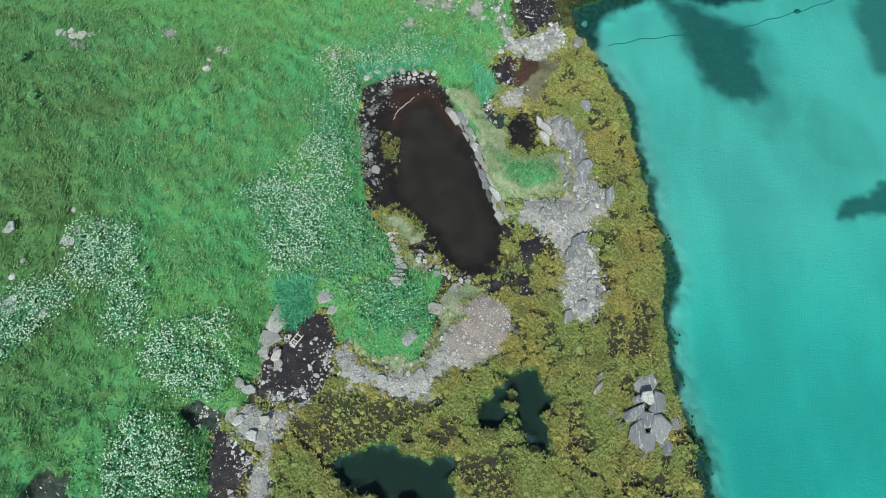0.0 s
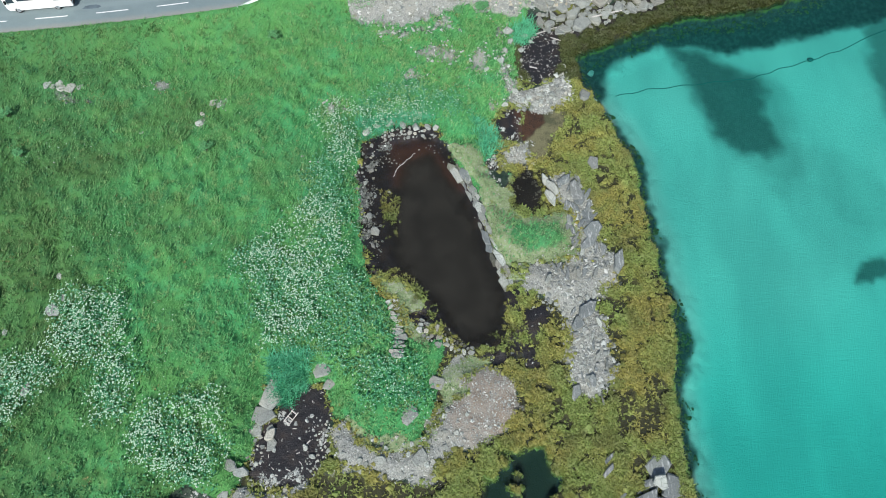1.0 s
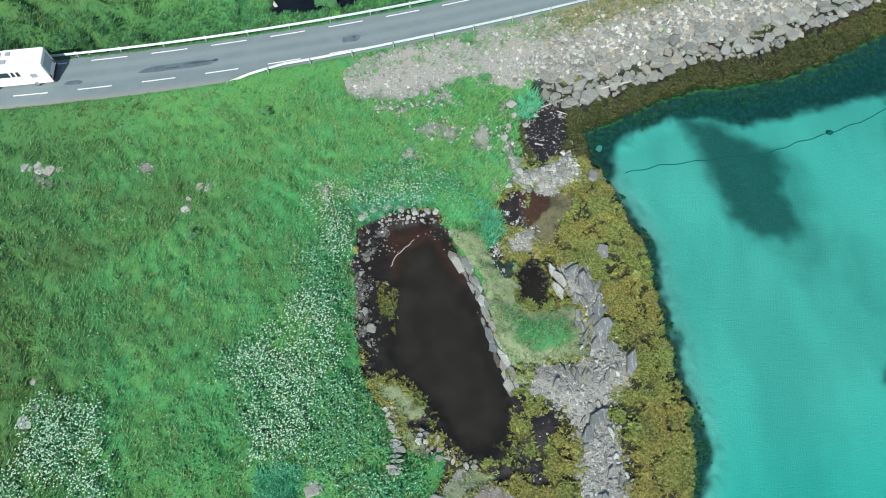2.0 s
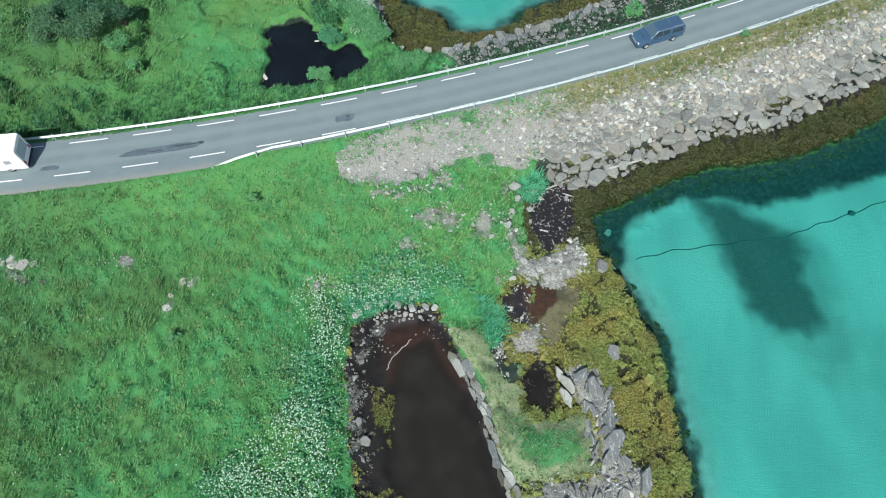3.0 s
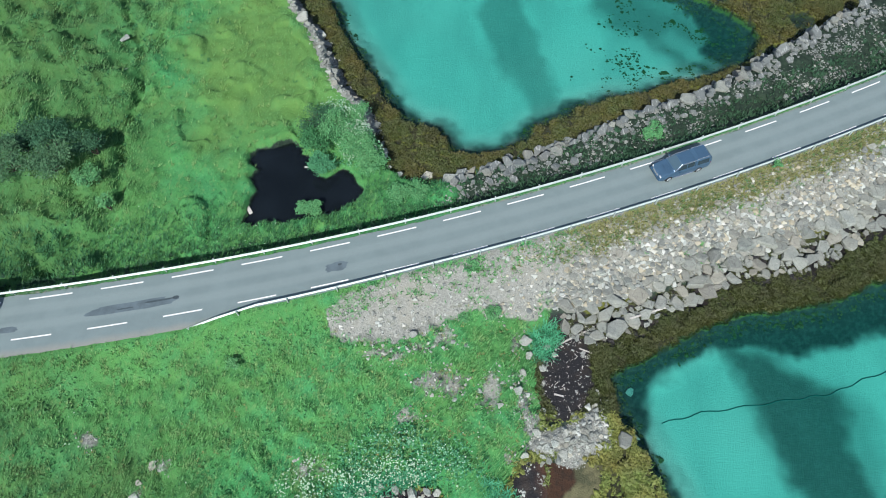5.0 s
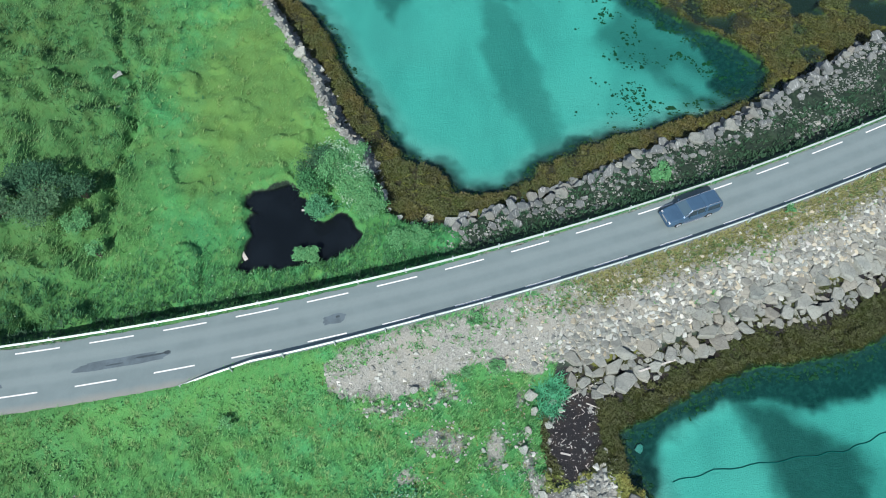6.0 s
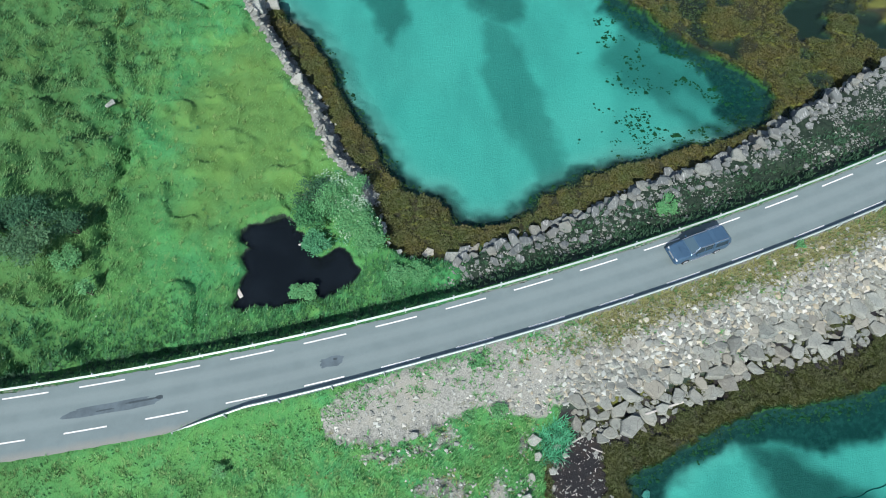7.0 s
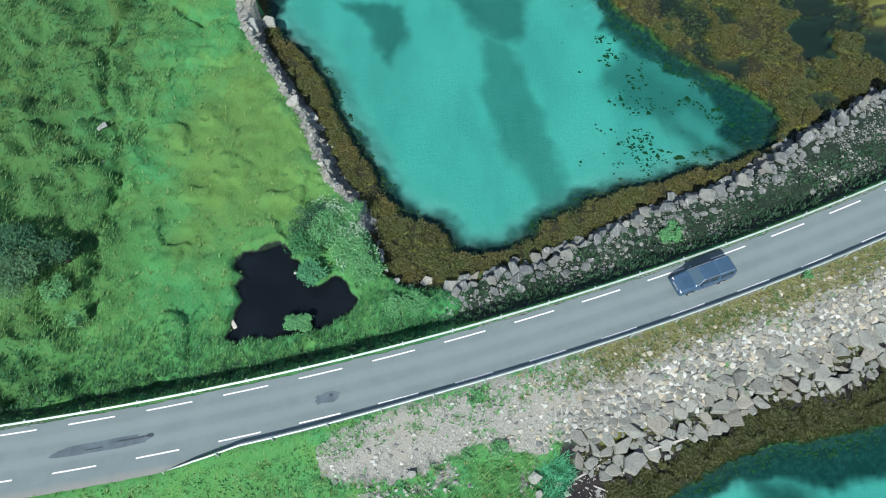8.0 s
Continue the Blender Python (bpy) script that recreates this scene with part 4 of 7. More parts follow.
def scatter(name, templates, x, y, z, size, material, label, category, lean=0.0, flatten=None, smooth=False, covers=(), wind=(0.0, 0.0)):
    """One object of kind stuff: turned, scaled copies of small meshes (corners, triangles) at the places given."""
    n = len(x)
    pick = RNG.integers(0, len(templates), n)
    yaw = RNG.uniform(0, 2 * np.pi, n)
    lx, ly = RNG.normal(wind[0], lean, n), RNG.normal(wind[1], lean, n)
    all_v, all_f, base = [], [], 0
    kept = {key: [] for key in covers}
    for k, (v, f) in enumerate(templates):
        s = np.nonzero(pick == k)[0]
        if not len(s):
            continue
        c, d = np.cos(yaw[s])[:, None], np.sin(yaw[s])[:, None]
        sc = size[s][:, None]
        fl = (flatten[s] if flatten is not None else np.ones(len(s)))[:, None]
        vz = v[None, :, 2] * sc * fl
        vx = (v[None, :, 0] * c - v[None, :, 1] * d) * sc + vz * lx[s][:, None]
        vy = (v[None, :, 0] * d + v[None, :, 1] * c) * sc + vz * ly[s][:, None]
        p = np.stack([vx + x[s][:, None], vy + y[s][:, None], vz + z[s][:, None]], 2)
        all_v.append(p.reshape(-1, 3))
        all_f.append((f[None] + (base + np.arange(len(s)) * len(v))[:, None, None]).reshape(-1, 3))
        base += len(s) * len(v)
        for key in covers:
            kept[key].append(np.repeat(sample(key, x[s], y[s]), len(v)))
    ob = mesh_of(name, np.concatenate(all_v), np.concatenate(all_f), material, smooth)
    for key in covers:
        cover_of(ob, key, np.concatenate(kept[key]))
    return tagged(ob, label, category, kind="stuff")


def tuft(blades, length, width, spread, seed):
    r = np.random.default_rng(seed)
    v, f = [], []
    for i in range(blades):
        a = r.uniform(0, 2 * np.pi)
        b = a + np.pi / 2
        out, l, w = r.uniform(0.0, 0.35) * spread, length * r.uniform(0.6, 1.2), width * r.uniform(0.7, 1.3)
        px, py = out * np.cos(a), out * np.sin(a)
        reach = spread * r.uniform(0.5, 1.2)
        v += [(px + w * np.cos(b), py + w * np.sin(b), 0), (px - w * np.cos(b), py - w * np.sin(b), 0), (px + reach * np.cos(a), py + reach * np.sin(a), l)]
        f.append((3 * i, 3 * i + 1, 3 * i + 2))
    return np.array(v), np.array(f)


def rosette(lobes, height, seed):
    """A low crumpled clump: a crown, a ragged inner and outer ring."""
    r = np.random.default_rng(seed)
    v, f = [(0, 0, height)], []
    for i in range(lobes):
        a = 2 * np.pi * (i + r.uniform(-0.3, 0.3)) / lobes
        q = r.uniform(0.35, 0.65)
        v.append((q * np.cos(a), q * np.sin(a), height * r.uniform(0.55, 1.15)))
    for i in range(lobes):
        a = 2 * np.pi * (i + r.uniform(-0.3, 0.3)) / lobes
        q = r.uniform(0.7, 1.25)
        v.append((q * np.cos(a), q * np.sin(a), -0.1))
    for i in range(lobes):
        j = (i + 1) % lobes
        f += [(0, 1 + i, 1 + j), (1 + i, 1 + lobes + i, 1 + lobes + j), (1 + i, 1 + lobes + j, 1 + j)]
    return np.array(v), np.array(f)


def chip(seed, flat=0.6, corners=9):
    """A small angular stone."""
    r = np.random.default_rng(seed)
    bm = bmesh.new()
    for p in r.normal(0, 1, (corners, 3)):
        p = p / np.linalg.norm(p) * (0.5, 0.5 * r.uniform(0.65, 1), 0.5 * flat)
        bm.verts.new(p)
    bmesh.ops.convex_hull(bm, input=bm.verts)
    bmesh.ops.delete(bm, geom=[q for q in bm.verts if not q.link_faces], context="VERTS")
    bmesh.ops.triangulate(bm, faces=bm.faces)
    bm.verts.ensure_lookup_table()
    out = np.array([q.co[:] for q in bm.verts]), np.array([[q.index for q in f.verts] for f in bm.faces])
    bm.free()
    return out


def umbel(seed):
    r = np.random.default_rng(seed)
    v, f = [(0, 0, 0.06)], []
    for i in range(6):
        a, q = i * np.pi / 3 + r.uniform(-0.3, 0.3), r.uniform(0.6, 1.1)
        v.append((q * np.cos(a), q * np.sin(a), r.uniform(-0.12, 0.05)))
    for i in range(6):
        f.append((0, 1 + i, 1 + (i + 1) % 6))
    return np.array(v), np.array(f)


def throw(n, x0, x1, y0, y1, chance):
    """n random places in a rectangle, thinned by chance(x, y) of 0 to 1."""
    x, y = RNG.uniform(x0, x1, n), RNG.uniform(y0, y1, n)
    k = RNG.random(n) < np.clip(chance(x, y), 0, 1)
    return x[k], y[k]


def clear_of_road(x, y):
    o = road_off(x, y)
    return (o > 2.62) | (o < -2.42 - 0.95 * ramp(-x, 18, 23))


# grass: short and streaky in the open, longer and coarser in damp stretches
_x, _y = throw(240000, -52, 42, 0, 117, lambda x, y: sample("grass", x, y) * clear_of_road(x, y) * (0.62 + 0.5 * rough(x, y, 3, 61)) * (1 - 0.8 * ramp(sample("off", x, y), 3.0, 3.6) * ramp(-sample("off", x, y), -5.0, -4.0)))
_s = 0.75 + 0.35 * rough(_x, _y, 4, 62) + RNG.uniform(-0.15, 0.25, len(_x))
_s *= 1 - 0.45 * ramp(_y, 66, 70) * ramp(_x, -31, -28)
scatter("meadow_grass", [tuft(5, 0.32, 0.033, 0.16, 100 + i) for i in range(10)], _x, _y, sample("h", _x, _y) - 0.02, _s, GRASS,
        "short green meadow grass with yellowed stretches", "grass", 0.15, covers=("tired", "sunny"), wind=(0.6, 0.7))
_x, _y = throw(90000, -52, 12, 0, 117, lambda x, y: sample("grass", x, y) * clear_of_road(x, y) * ramp(rough(x, y, 2.8, 63), -0.1, 0.7) * ((sample("off", x, y) > 4.6) | (sample("off", x, y) < -3.8)) * (1 - 0.85 * ramp(y, 66, 70) * ramp(x, -31, -28)))
scatter("tall_grass", [tuft(8, 0.36, 0.028, 0.24, 120 + i) for i in range(8)], _x, _y, sample("h", _x, _y) - 0.02, RNG.uniform(0.6, 1.15, len(_x)), GRASS,
        "longer tussocks of meadow grass", "grass", 0.2, covers=("tired", "sunny"), wind=(0.3, 0.4))
_x, _y = throw(70000, -48, 8, 0, 60, lambda x, y: 0.5 * sample("grass", x, y) * ramp(rough(x, y, 2.4, 84) + 0.4 * ramp(x, -26, -14) * ramp(-y, -46, -40), -0.1, 0.6) * (sample("off", x, y) < -3.6))
scatter("meadow_herbs", [rosette(4, 0.4, 145 + i) for i in range(8)], _x, _y, sample("h", _x, _y) + RNG.uniform(0.05, 0.22, len(_x)), RNG.uniform(0.05, 0.12, len(_x)), LEAF_FIELD,
        "broad-leaved herbs among the meadow grass", "plants", 0.3, covers=("tired", "sunny"))
# tufts in a darker green that stand in for shadow streaks in the sward
_x, _y = throw(260000, -50, 8, 0, 108, lambda x, y: sample("grass", x, y) * 0.3 * ramp(rough(x, y, 0.55, 85, 2) + 0.2 * rough(x, y, 6, 86), 0.2, 0.45) * ((sample("off", x, y) < -3.8) | ((sample("off", x, y) > 7) & (rough(x, y, 3, 92) > 0.1) & (rough(x, y, 0.4, 93, 1) > 0.35))))
scatter("shade_tussocks", [tuft(6, 0.28, 0.034, 0.18, 135 + i) for i in range(8)], _x, _y, sample("h", _x, _y), RNG.uniform(0.5, 1.0, len(_x)), LEAF_DEEP,
        "tussocks coloured dark as shadowed streaks through the grass", "grass", 0.2, wind=(0.3, 0.4))
# paler tufts: sun highlights on the sward put into the leaf colour
_x, _y = throw(260000, -50, 8, 0, 108, lambda x, y: sample("grass", x, y) * (1 - 0.7 * sample("tired", x, y)) * ramp(rough(x, y, 0.8, 87, 2) + 0.35 * rough(x, y, 6, 88), 0.16, 0.45) * ((sample("off", x, y) < -3.8) | ((sample("off", x, y) > 7) & (rough(x, y, 0.4, 94, 1) > 0.3))))
scatter("highlight_grass", [tuft(5, 0.28, 0.030, 0.19, 155 + i) for i in range(8)], _x, _y, sample("h", _x, _y), RNG.uniform(0.6, 1.1, len(_x)), LEAF_HIGHLIGHT,
        "yellow-green tufts coloured pale as sunlit highlights over the sward", "grass", 0.2, covers=("tired", "sunny"), wind=(0.3, 0.4))
_x, _y = throw(120000, -50, 8, 0, 60, lambda x, y: sample("grass", x, y) * np.maximum((0.14 + 0.2 * ramp(x, -7, 0)) * ramp(rough(x, y, 1.3, 89, 3) + 0.3 * rough(x, y, 7, 90) + 0.38 * ramp(x, -7, 0) * ramp(y, 43, 47), 0.34, 0.6), 0.32 * sample("stony", x, y)) * (sample("off", x, y) < -3.4))
scatter("straw_grass", [tuft(5, 0.24, 0.030, 0.20, 165 + i) for i in range(8)], _x, _y, sample("h", _x, _y), RNG.uniform(0.5, 1.0, len(_x)), DRY_GRASS,
        "dry straw-coloured tufts in worn stretches of meadow", "grass", 0.3)
_x, _y = throw(60000, -50, 8, 20, 60, lambda x, y: 0.22 * ramp(sample("stony", x, y), 0.15, 0.6) * (sample("gravel_road", x, y) < -0.3) + 0.006 * ramp(rough(x, y, 4, 91), 0, 0.5) * sample("grass", x, y) * (sample("off", x, y) < -5))
scatter("meadow_pebbles", [chip(270 + i) for i in range(8)], _x, _y, sample("h", _x, _y) + 0.06, RNG.gamma(2.5, 0.055, len(_x)) + 0.05, PEBBLE, "pale small stones in bare spots of the meadow", "stones")
# flowering beds: dark broad leaves under white umbels
_bed = lambda x, y: sample("flower", x, y) * ramp(rough(x, y, 2.6, 64) + 0.6, 0.0, 0.5)
_x, _y = throw(170000, -46, 4, 0, 84, _bed)
scatter("cow_parsley_leaves", [rosette(4, 0.3, 140 + i) for i in range(8)], _x, _y, sample("h", _x, _y) + RNG.uniform(0.1, 0.5, len(_x)), RNG.uniform(0.05, 0.13, len(_x)), LEAF_DARK,
        "dark green broad leaves of flowering meadow herbs", "plants", 0.2)
_white = lambda x, y: np.max([ramp(inside(o, x, y) + 0.9 * rough(x, y, 1.6, 98), -0.9, 0.5) for o in WHITE_BEDS], axis=0)
_x, _y = throw(210000, -46, 4, 0, 84, lambda x, y: _bed(x, y) * (0.35 + 0.65 * ramp(rough(x, y, 3.5, 66), -0.4, 0.3)) * ramp(rough(x, y, 0.7, 68, 2), -0.4, 0.35) * 0.7)
scatter("green_umbels", [umbel(150 + i) for i in range(6)], _x, _y, sample("h", _x, _y) + RNG.uniform(0.4, 0.75, len(_x)), RNG.uniform(0.035, 0.075, len(_x)), UMBEL,
        "pale green flower umbels in dense beds", "flowers", 0.5)
_x, _y = throw(420000, -46, 4, 0, 84, lambda x, y: sample("grass", x, y) * (0.03 * _bed(x, y) + 0.36 * _white(x, y) * ramp(rough(x, y, 0.9, 68, 2), -0.7, 0.3)))
scatter("cow_parsley_blossom", [umbel(150 + i) for i in range(6)], _x, _y, sample("h", _x, _y) + RNG.uniform(0.5, 0.95, len(_x)), RNG.uniform(0.035, 0.085, len(_x)), BLOSSOM,
        "white flower umbels in dense beds", "flowers", 0.4)
_x, _y = throw(9000, -50, 10, 0, 70, lambda x, y: 0.3 * sample("grass", x, y) * clear_of_road(x, y) * ramp(rough(x, y, 6, 67), 0.0, 0.5))
scatter("meadow_flowers", [umbel(160 + i) for i in range(4)], _x, _y, sample("h", _x, _y) + 0.35, RNG.uniform(0.03, 0.08, len(_x)), BLOSSOM,
        "scattered white and pale meadow flowers", "flowers", 0.4)
# rockweed
_weedy = lambda x, y: sample("weed", x, y) * (0.13 + 0.9 * ramp(sample("mound", x, y), 0.25, 0.75)) * (sample("h", x, y) > -0.5) * ramp(-sample("h", x, y), -0.62, -0.45)
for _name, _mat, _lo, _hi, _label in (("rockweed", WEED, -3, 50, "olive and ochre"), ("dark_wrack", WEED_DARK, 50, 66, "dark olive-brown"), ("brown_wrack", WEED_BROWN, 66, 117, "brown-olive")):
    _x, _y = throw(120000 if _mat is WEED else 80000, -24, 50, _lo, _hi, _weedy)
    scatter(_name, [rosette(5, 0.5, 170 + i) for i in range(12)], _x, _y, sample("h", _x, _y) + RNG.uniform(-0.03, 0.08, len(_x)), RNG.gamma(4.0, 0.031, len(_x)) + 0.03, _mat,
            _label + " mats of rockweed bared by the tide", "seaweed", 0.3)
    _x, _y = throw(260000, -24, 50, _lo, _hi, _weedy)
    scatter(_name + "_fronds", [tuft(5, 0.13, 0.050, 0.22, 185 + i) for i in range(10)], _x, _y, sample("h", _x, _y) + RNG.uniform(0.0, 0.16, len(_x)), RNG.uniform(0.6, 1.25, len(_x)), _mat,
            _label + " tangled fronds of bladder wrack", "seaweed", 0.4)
_x, _y = throw(110000, -16, 48, 2, 112, lambda x, y: ramp(sample("sea", x, y), 0.2, 0.6) * np.maximum(1 - ramp(sample("sea", x, y) + 0.8 * rough(x, y, 1.5, 76), 0.9, 1.8),
               0.6 * ramp(rough(x, y, 1.4, 77, 3), 0.12, 0.34) * ramp(x, 13, 17) * ramp(y, 80, 83) * ramp(-sample("sea", x, y), -11, -6)))
scatter("sunken_weed", [rosette(6, 0.3, 190 + i) for i in range(8)], _x, _y, sample("h", _x, _y), RNG.gamma(3.0, 0.032, len(_x)) + 0.03, WEED_SUNK, "dark clumps of weed on the sea bed", "seaweed", 0.3)
WEED_SPOTS = [[(-5.8, 36.6), (-4.4, 36.0), (-4.6, 32.4), (-5.2, 31.0), (-6.0, 33.4)], [(-5.4, 28.9), (-3.7, 28.1), (-1.9, 26.3), (-0.2, 23.8), (-0.5, 23.4), (-2.3, 25.8), (-3.9, 27.4)],
              [(3.6, 22.6), (5.4, 22.2), (5.8, 24.8), (6.4, 23.0), (5.6, 21.2), (3.8, 21.2)]]
_x, _y = throw(26000, -7, 7, 20, 38, lambda x, y: np.max([ramp(inside(o, x, y), -0.5, 0.3) for o in WEED_SPOTS], axis=0) * ramp(rough(x, y, 0.9, 75), -0.1, 0.4) * 0.7)
scatter("pond_weed", [tuft(5, 0.16, 0.05, 0.22, 195 + i) for i in range(8)], _x, _y, np.maximum(sample("h", _x, _y), POND_LEVEL - 0.06) + RNG.uniform(0.0, 0.1, len(_x)), RNG.uniform(0.5, 1.1, len(_x)), WEED_POND,
        "yellow-olive weed at the brown pond's edge", "weed", 0.4)
_x, _y = throw(60000, -9, 14, 11, 44, lambda x, y: 0.75 * sample("pale", x, y) * ramp(rough(x, y, 0.8, 105, 2), -0.4, 0.3))
scatter("bank_turf", [tuft(5, 0.14, 0.028, 0.14, 350 + i) for i in range(6)], _x, _y, sample("h", _x, _y), RNG.uniform(0.5, 1.1, len(_x)), LEAF_OLIVE, "sparse olive turf on the pale banks", "grass", 0.3)
_x, _y = throw(30000, -9.5, -5.2, 29, 43.5, lambda x, y: ramp(sample("pond", x, y), -0.7, -0.1) * (1 - ramp(sample("pond", x, y) + 0.5 * rough(x, y, 1.2, 106), 0.6, 1.3)) * ramp(rough(x, y, 0.8, 107, 2), -0.1, 0.4) * 0.5)
scatter("pond_pebbles", [chip(235 + i) for i in range(10)], _x, _y, np.maximum(sample("h", _x, _y), POND_LEVEL - 0.03), RNG.gamma(2.0, 0.05, len(_x)) + 0.04, PEBBLE_WET, "grey-green pebbles in the pond's shallow edge", "gravel")
# shingle and gravel
_x, _y = throw(165000, -25, 50, 0, 112, lambda x, y: sample("stony", x, y) * (1 - 0.5 * sample("earthy", x, y)) * (0.55 + 0.4 * rough(x, y, 1.4, 70)) * (np.abs(road_off(x, y)) > 2.9))
_s = RNG.gamma(1.6, 0.10, len(_x)) + 0.05
_s *= 1 - 0.45 * ramp(-_y, -52, -48)
_s *= 1 + 1.3 * ramp(_x, 6, 14) * ramp(-sample("off", _x, _y), 3.5, 7.0)
_warm = (_x > 5 + 3 * rough(_x, _y, 2.5, 104)) & (_y > 54)
for _k, _mat, _label in ((~_warm, PEBBLE, "loose pale grey gravel and broken stone"), (_warm, PEBBLE_WARM, "loose sandy-grey broken stone on the causeway's slope")):
    scatter("shingle", [chip(200 + i) for i in range(14)], _x[_k], _y[_k], sample("h", _x[_k], _y[_k]) + 0.1 * _s[_k], np.minimum(_s[_k], 0.75), _mat, _label, "gravel")
_x, _y = throw(26000, -34, 14, 0, 60, lambda x, y: sample("mud", x, y) * (sample("deep", x, y) < -0.1) * ramp(rough(x, y, 1.6, 71), -0.15, 0.45) * (sample("h", x, y) > -0.05))
scatter("wet_pebbles", [chip(230 + i) for i in range(10)], _x, _y, sample("h", _x, _y), RNG.gamma(2.0, 0.055, len(_x)) + 0.04, PEBBLE, "pale pebbles strewn over black mud", "gravel")

_x, _y = throw(120000, -18, 18, 0, 50, lambda x, y: sample("stony", x, y) * (0.35 + 0.65 * ramp(rough(x, y, 0.9, 99, 2), -0.4, 0.3)))
scatter("fine_gravel", [chip(215 + i) for i in range(10)], _x, _y, sample("h", _x, _y) + 0.02, RNG.gamma(2.0, 0.035, len(_x)) + 0.035, PEBBLE, "fine pale grey gravel of the shingle spits", "gravel")
_x, _y = throw(30000, -20, -8, 0, 18, lambda x, y: sample("mud", x, y) * ramp(rough(x, y, 0.9, 101, 2) - 0.5 * ramp(np.max([inside(o, x, y) for o in MUD_BEDS[3:]], axis=0), 0.5, 2.0), 0.05, 0.4) * 0.5)
scatter("mud_shells", [chip(225 + i, 0.4) for i in range(8)], _x, _y, sample("h", _x, _y) + 0.02, RNG.gamma(2.0, 0.06, len(_x)) + 0.05, PEBBLE, "pale stones and shells in drifts over black mud", "gravel")
_x, _y = throw(16000, 3, 13, 36, 58, lambda x, y: sample("mud", x, y) * ramp(rough(x, y, 0.9, 113, 2) - 0.7 * ramp(np.max([inside(o, x, y) for o in MUD_BEDS[:3]], axis=0), 0.3, 1.4), -0.1, 0.35) * 0.6)
scatter("mud_shells", [chip(225 + i, 0.4) for i in range(8)], _x, _y, sample("h", _x, _y) + 0.02, RNG.gamma(2.0, 0.06, len(_x)) + 0.05, PEBBLE, "pale stones and shells along the inlet's black mud", "gravel")


def stick(seed):
    r = np.random.default_rng(seed)
    w, t = r.uniform(0.05, 0.14), 0.06
    v = np.array([(sx * 0.5, sy * w, sz * t) for sx in (-1, 1) for sy in (-1, 1) for sz in (0, 1)]) + r.normal(0, 0.015, (8, 3))
    f = np.array([(0, 1, 3), (0, 3, 2), (4, 6, 7), (4, 7, 5), (0, 4, 5), (0, 5, 1), (2, 3, 7), (2, 7, 6), (1, 5, 7), (1, 7, 3)])
    return v, f


_x, _y = throw(800, 7, 13, 48, 58, lambda x, y: 0.5 * ramp(inside(MUD_BEDS[0], x, y), -0.3, 0.3))
scatter("drift_litter", [stick(240 + i) for i in range(8)], _x, _y, sample("h", _x, _y) + 0.02, RNG.gamma(1.4, 0.065, len(_x)) + 0.04, DRIFTWOOD, "bleached sticks and drift litter on black mud", "litter")
_x, _y = throw(1500, -35, -8, 0, 18, lambda x, y: 0.5 * np.max([ramp(inside(o, x, y), -0.3, 0.3) for o in MUD_BEDS[2:]], axis=0))
scatter("drift_litter", [stick(250 + i) for i in range(8)], _x, _y, sample("h", _x, _y) + 0.02, RNG.gamma(1.6, 0.08, len(_x)) + 0.05, DRIFTWOOD, "bleached sticks and drift litter on black mud", "litter")


# ---- stones that can be told apart ----
def boulder_mesh(seed, flat, material, hull):
    """An angular stone about a metre long: a broken slab with sloping sides, or a rounder block."""
    r = np.random.default_rng(seed)
    bm = bmesh.new()
    aspect = r.uniform(0.6, 0.95)
    if hull:
        for p in r.normal(0, 1, (13, 3)):
            p = p / np.linalg.norm(p)
            bm.verts.new((0.5 * p[0], 0.5 * aspect * p[1], 0.5 * flat * max(-0.7, min(0.6, p[2] * 1.2 + 0.15 * p[0]))))
    else:
        n = int(r.integers(5, 8))
        tilt = r.uniform(-0.12, 0.12, 2)
        for i in range(n):
            t = 2 * np.pi * (i + r.uniform(-0.36, 0.36)) / n
            q = r.uniform(0.40, 0.57)
            u, v = q * np.cos(t), q * aspect * np.sin(t)
            s = r.uniform(0.80, 0.98)
            bm.verts.new((u, v, -0.3 * flat))
            bm.verts.new((u * s, v * s, 0.25 * flat * r.uniform(0.75, 1.1) + tilt[0] * u + tilt[1] * v))
            bm.verts.new((u * 1.04, v * 1.04, 0.05 * flat))
    bmesh.ops.convex_hull(bm, input=bm.verts)
    bmesh.ops.delete(bm, geom=[q for q in bm.verts if not q.link_faces], context="VERTS")
    bmesh.ops.dissolve_limit(bm, angle_limit=radians(9), verts=bm.verts, edges=bm.edges)
    bmesh.ops.bevel(bm, geom=bm.edges[:], offset=0.008, segments=1, affect="EDGES", clamp_overlap=True)
    bmesh.ops.triangulate(bm, faces=bm.faces)
    me = bpy.data.meshes.new("stone")
    bm.to_mesh(me)
    bm.free()
    me.materials.append(material)
    return me


BOULDERS = {m: [boulder_mesh(300 + 20 * j + i, f, m, i % 6 == 5) for i, f in enumerate((0.5, 0.55, 0.6, 0.5, 0.45, 0.5, 0.7, 0.6, 0.55, 0.6, 0.4, 0.6))] for j, m in enumerate((STONE, STONE_DARK, STONE_PALE, STONE_WALL, STONE_SANDY))}
LAID = []


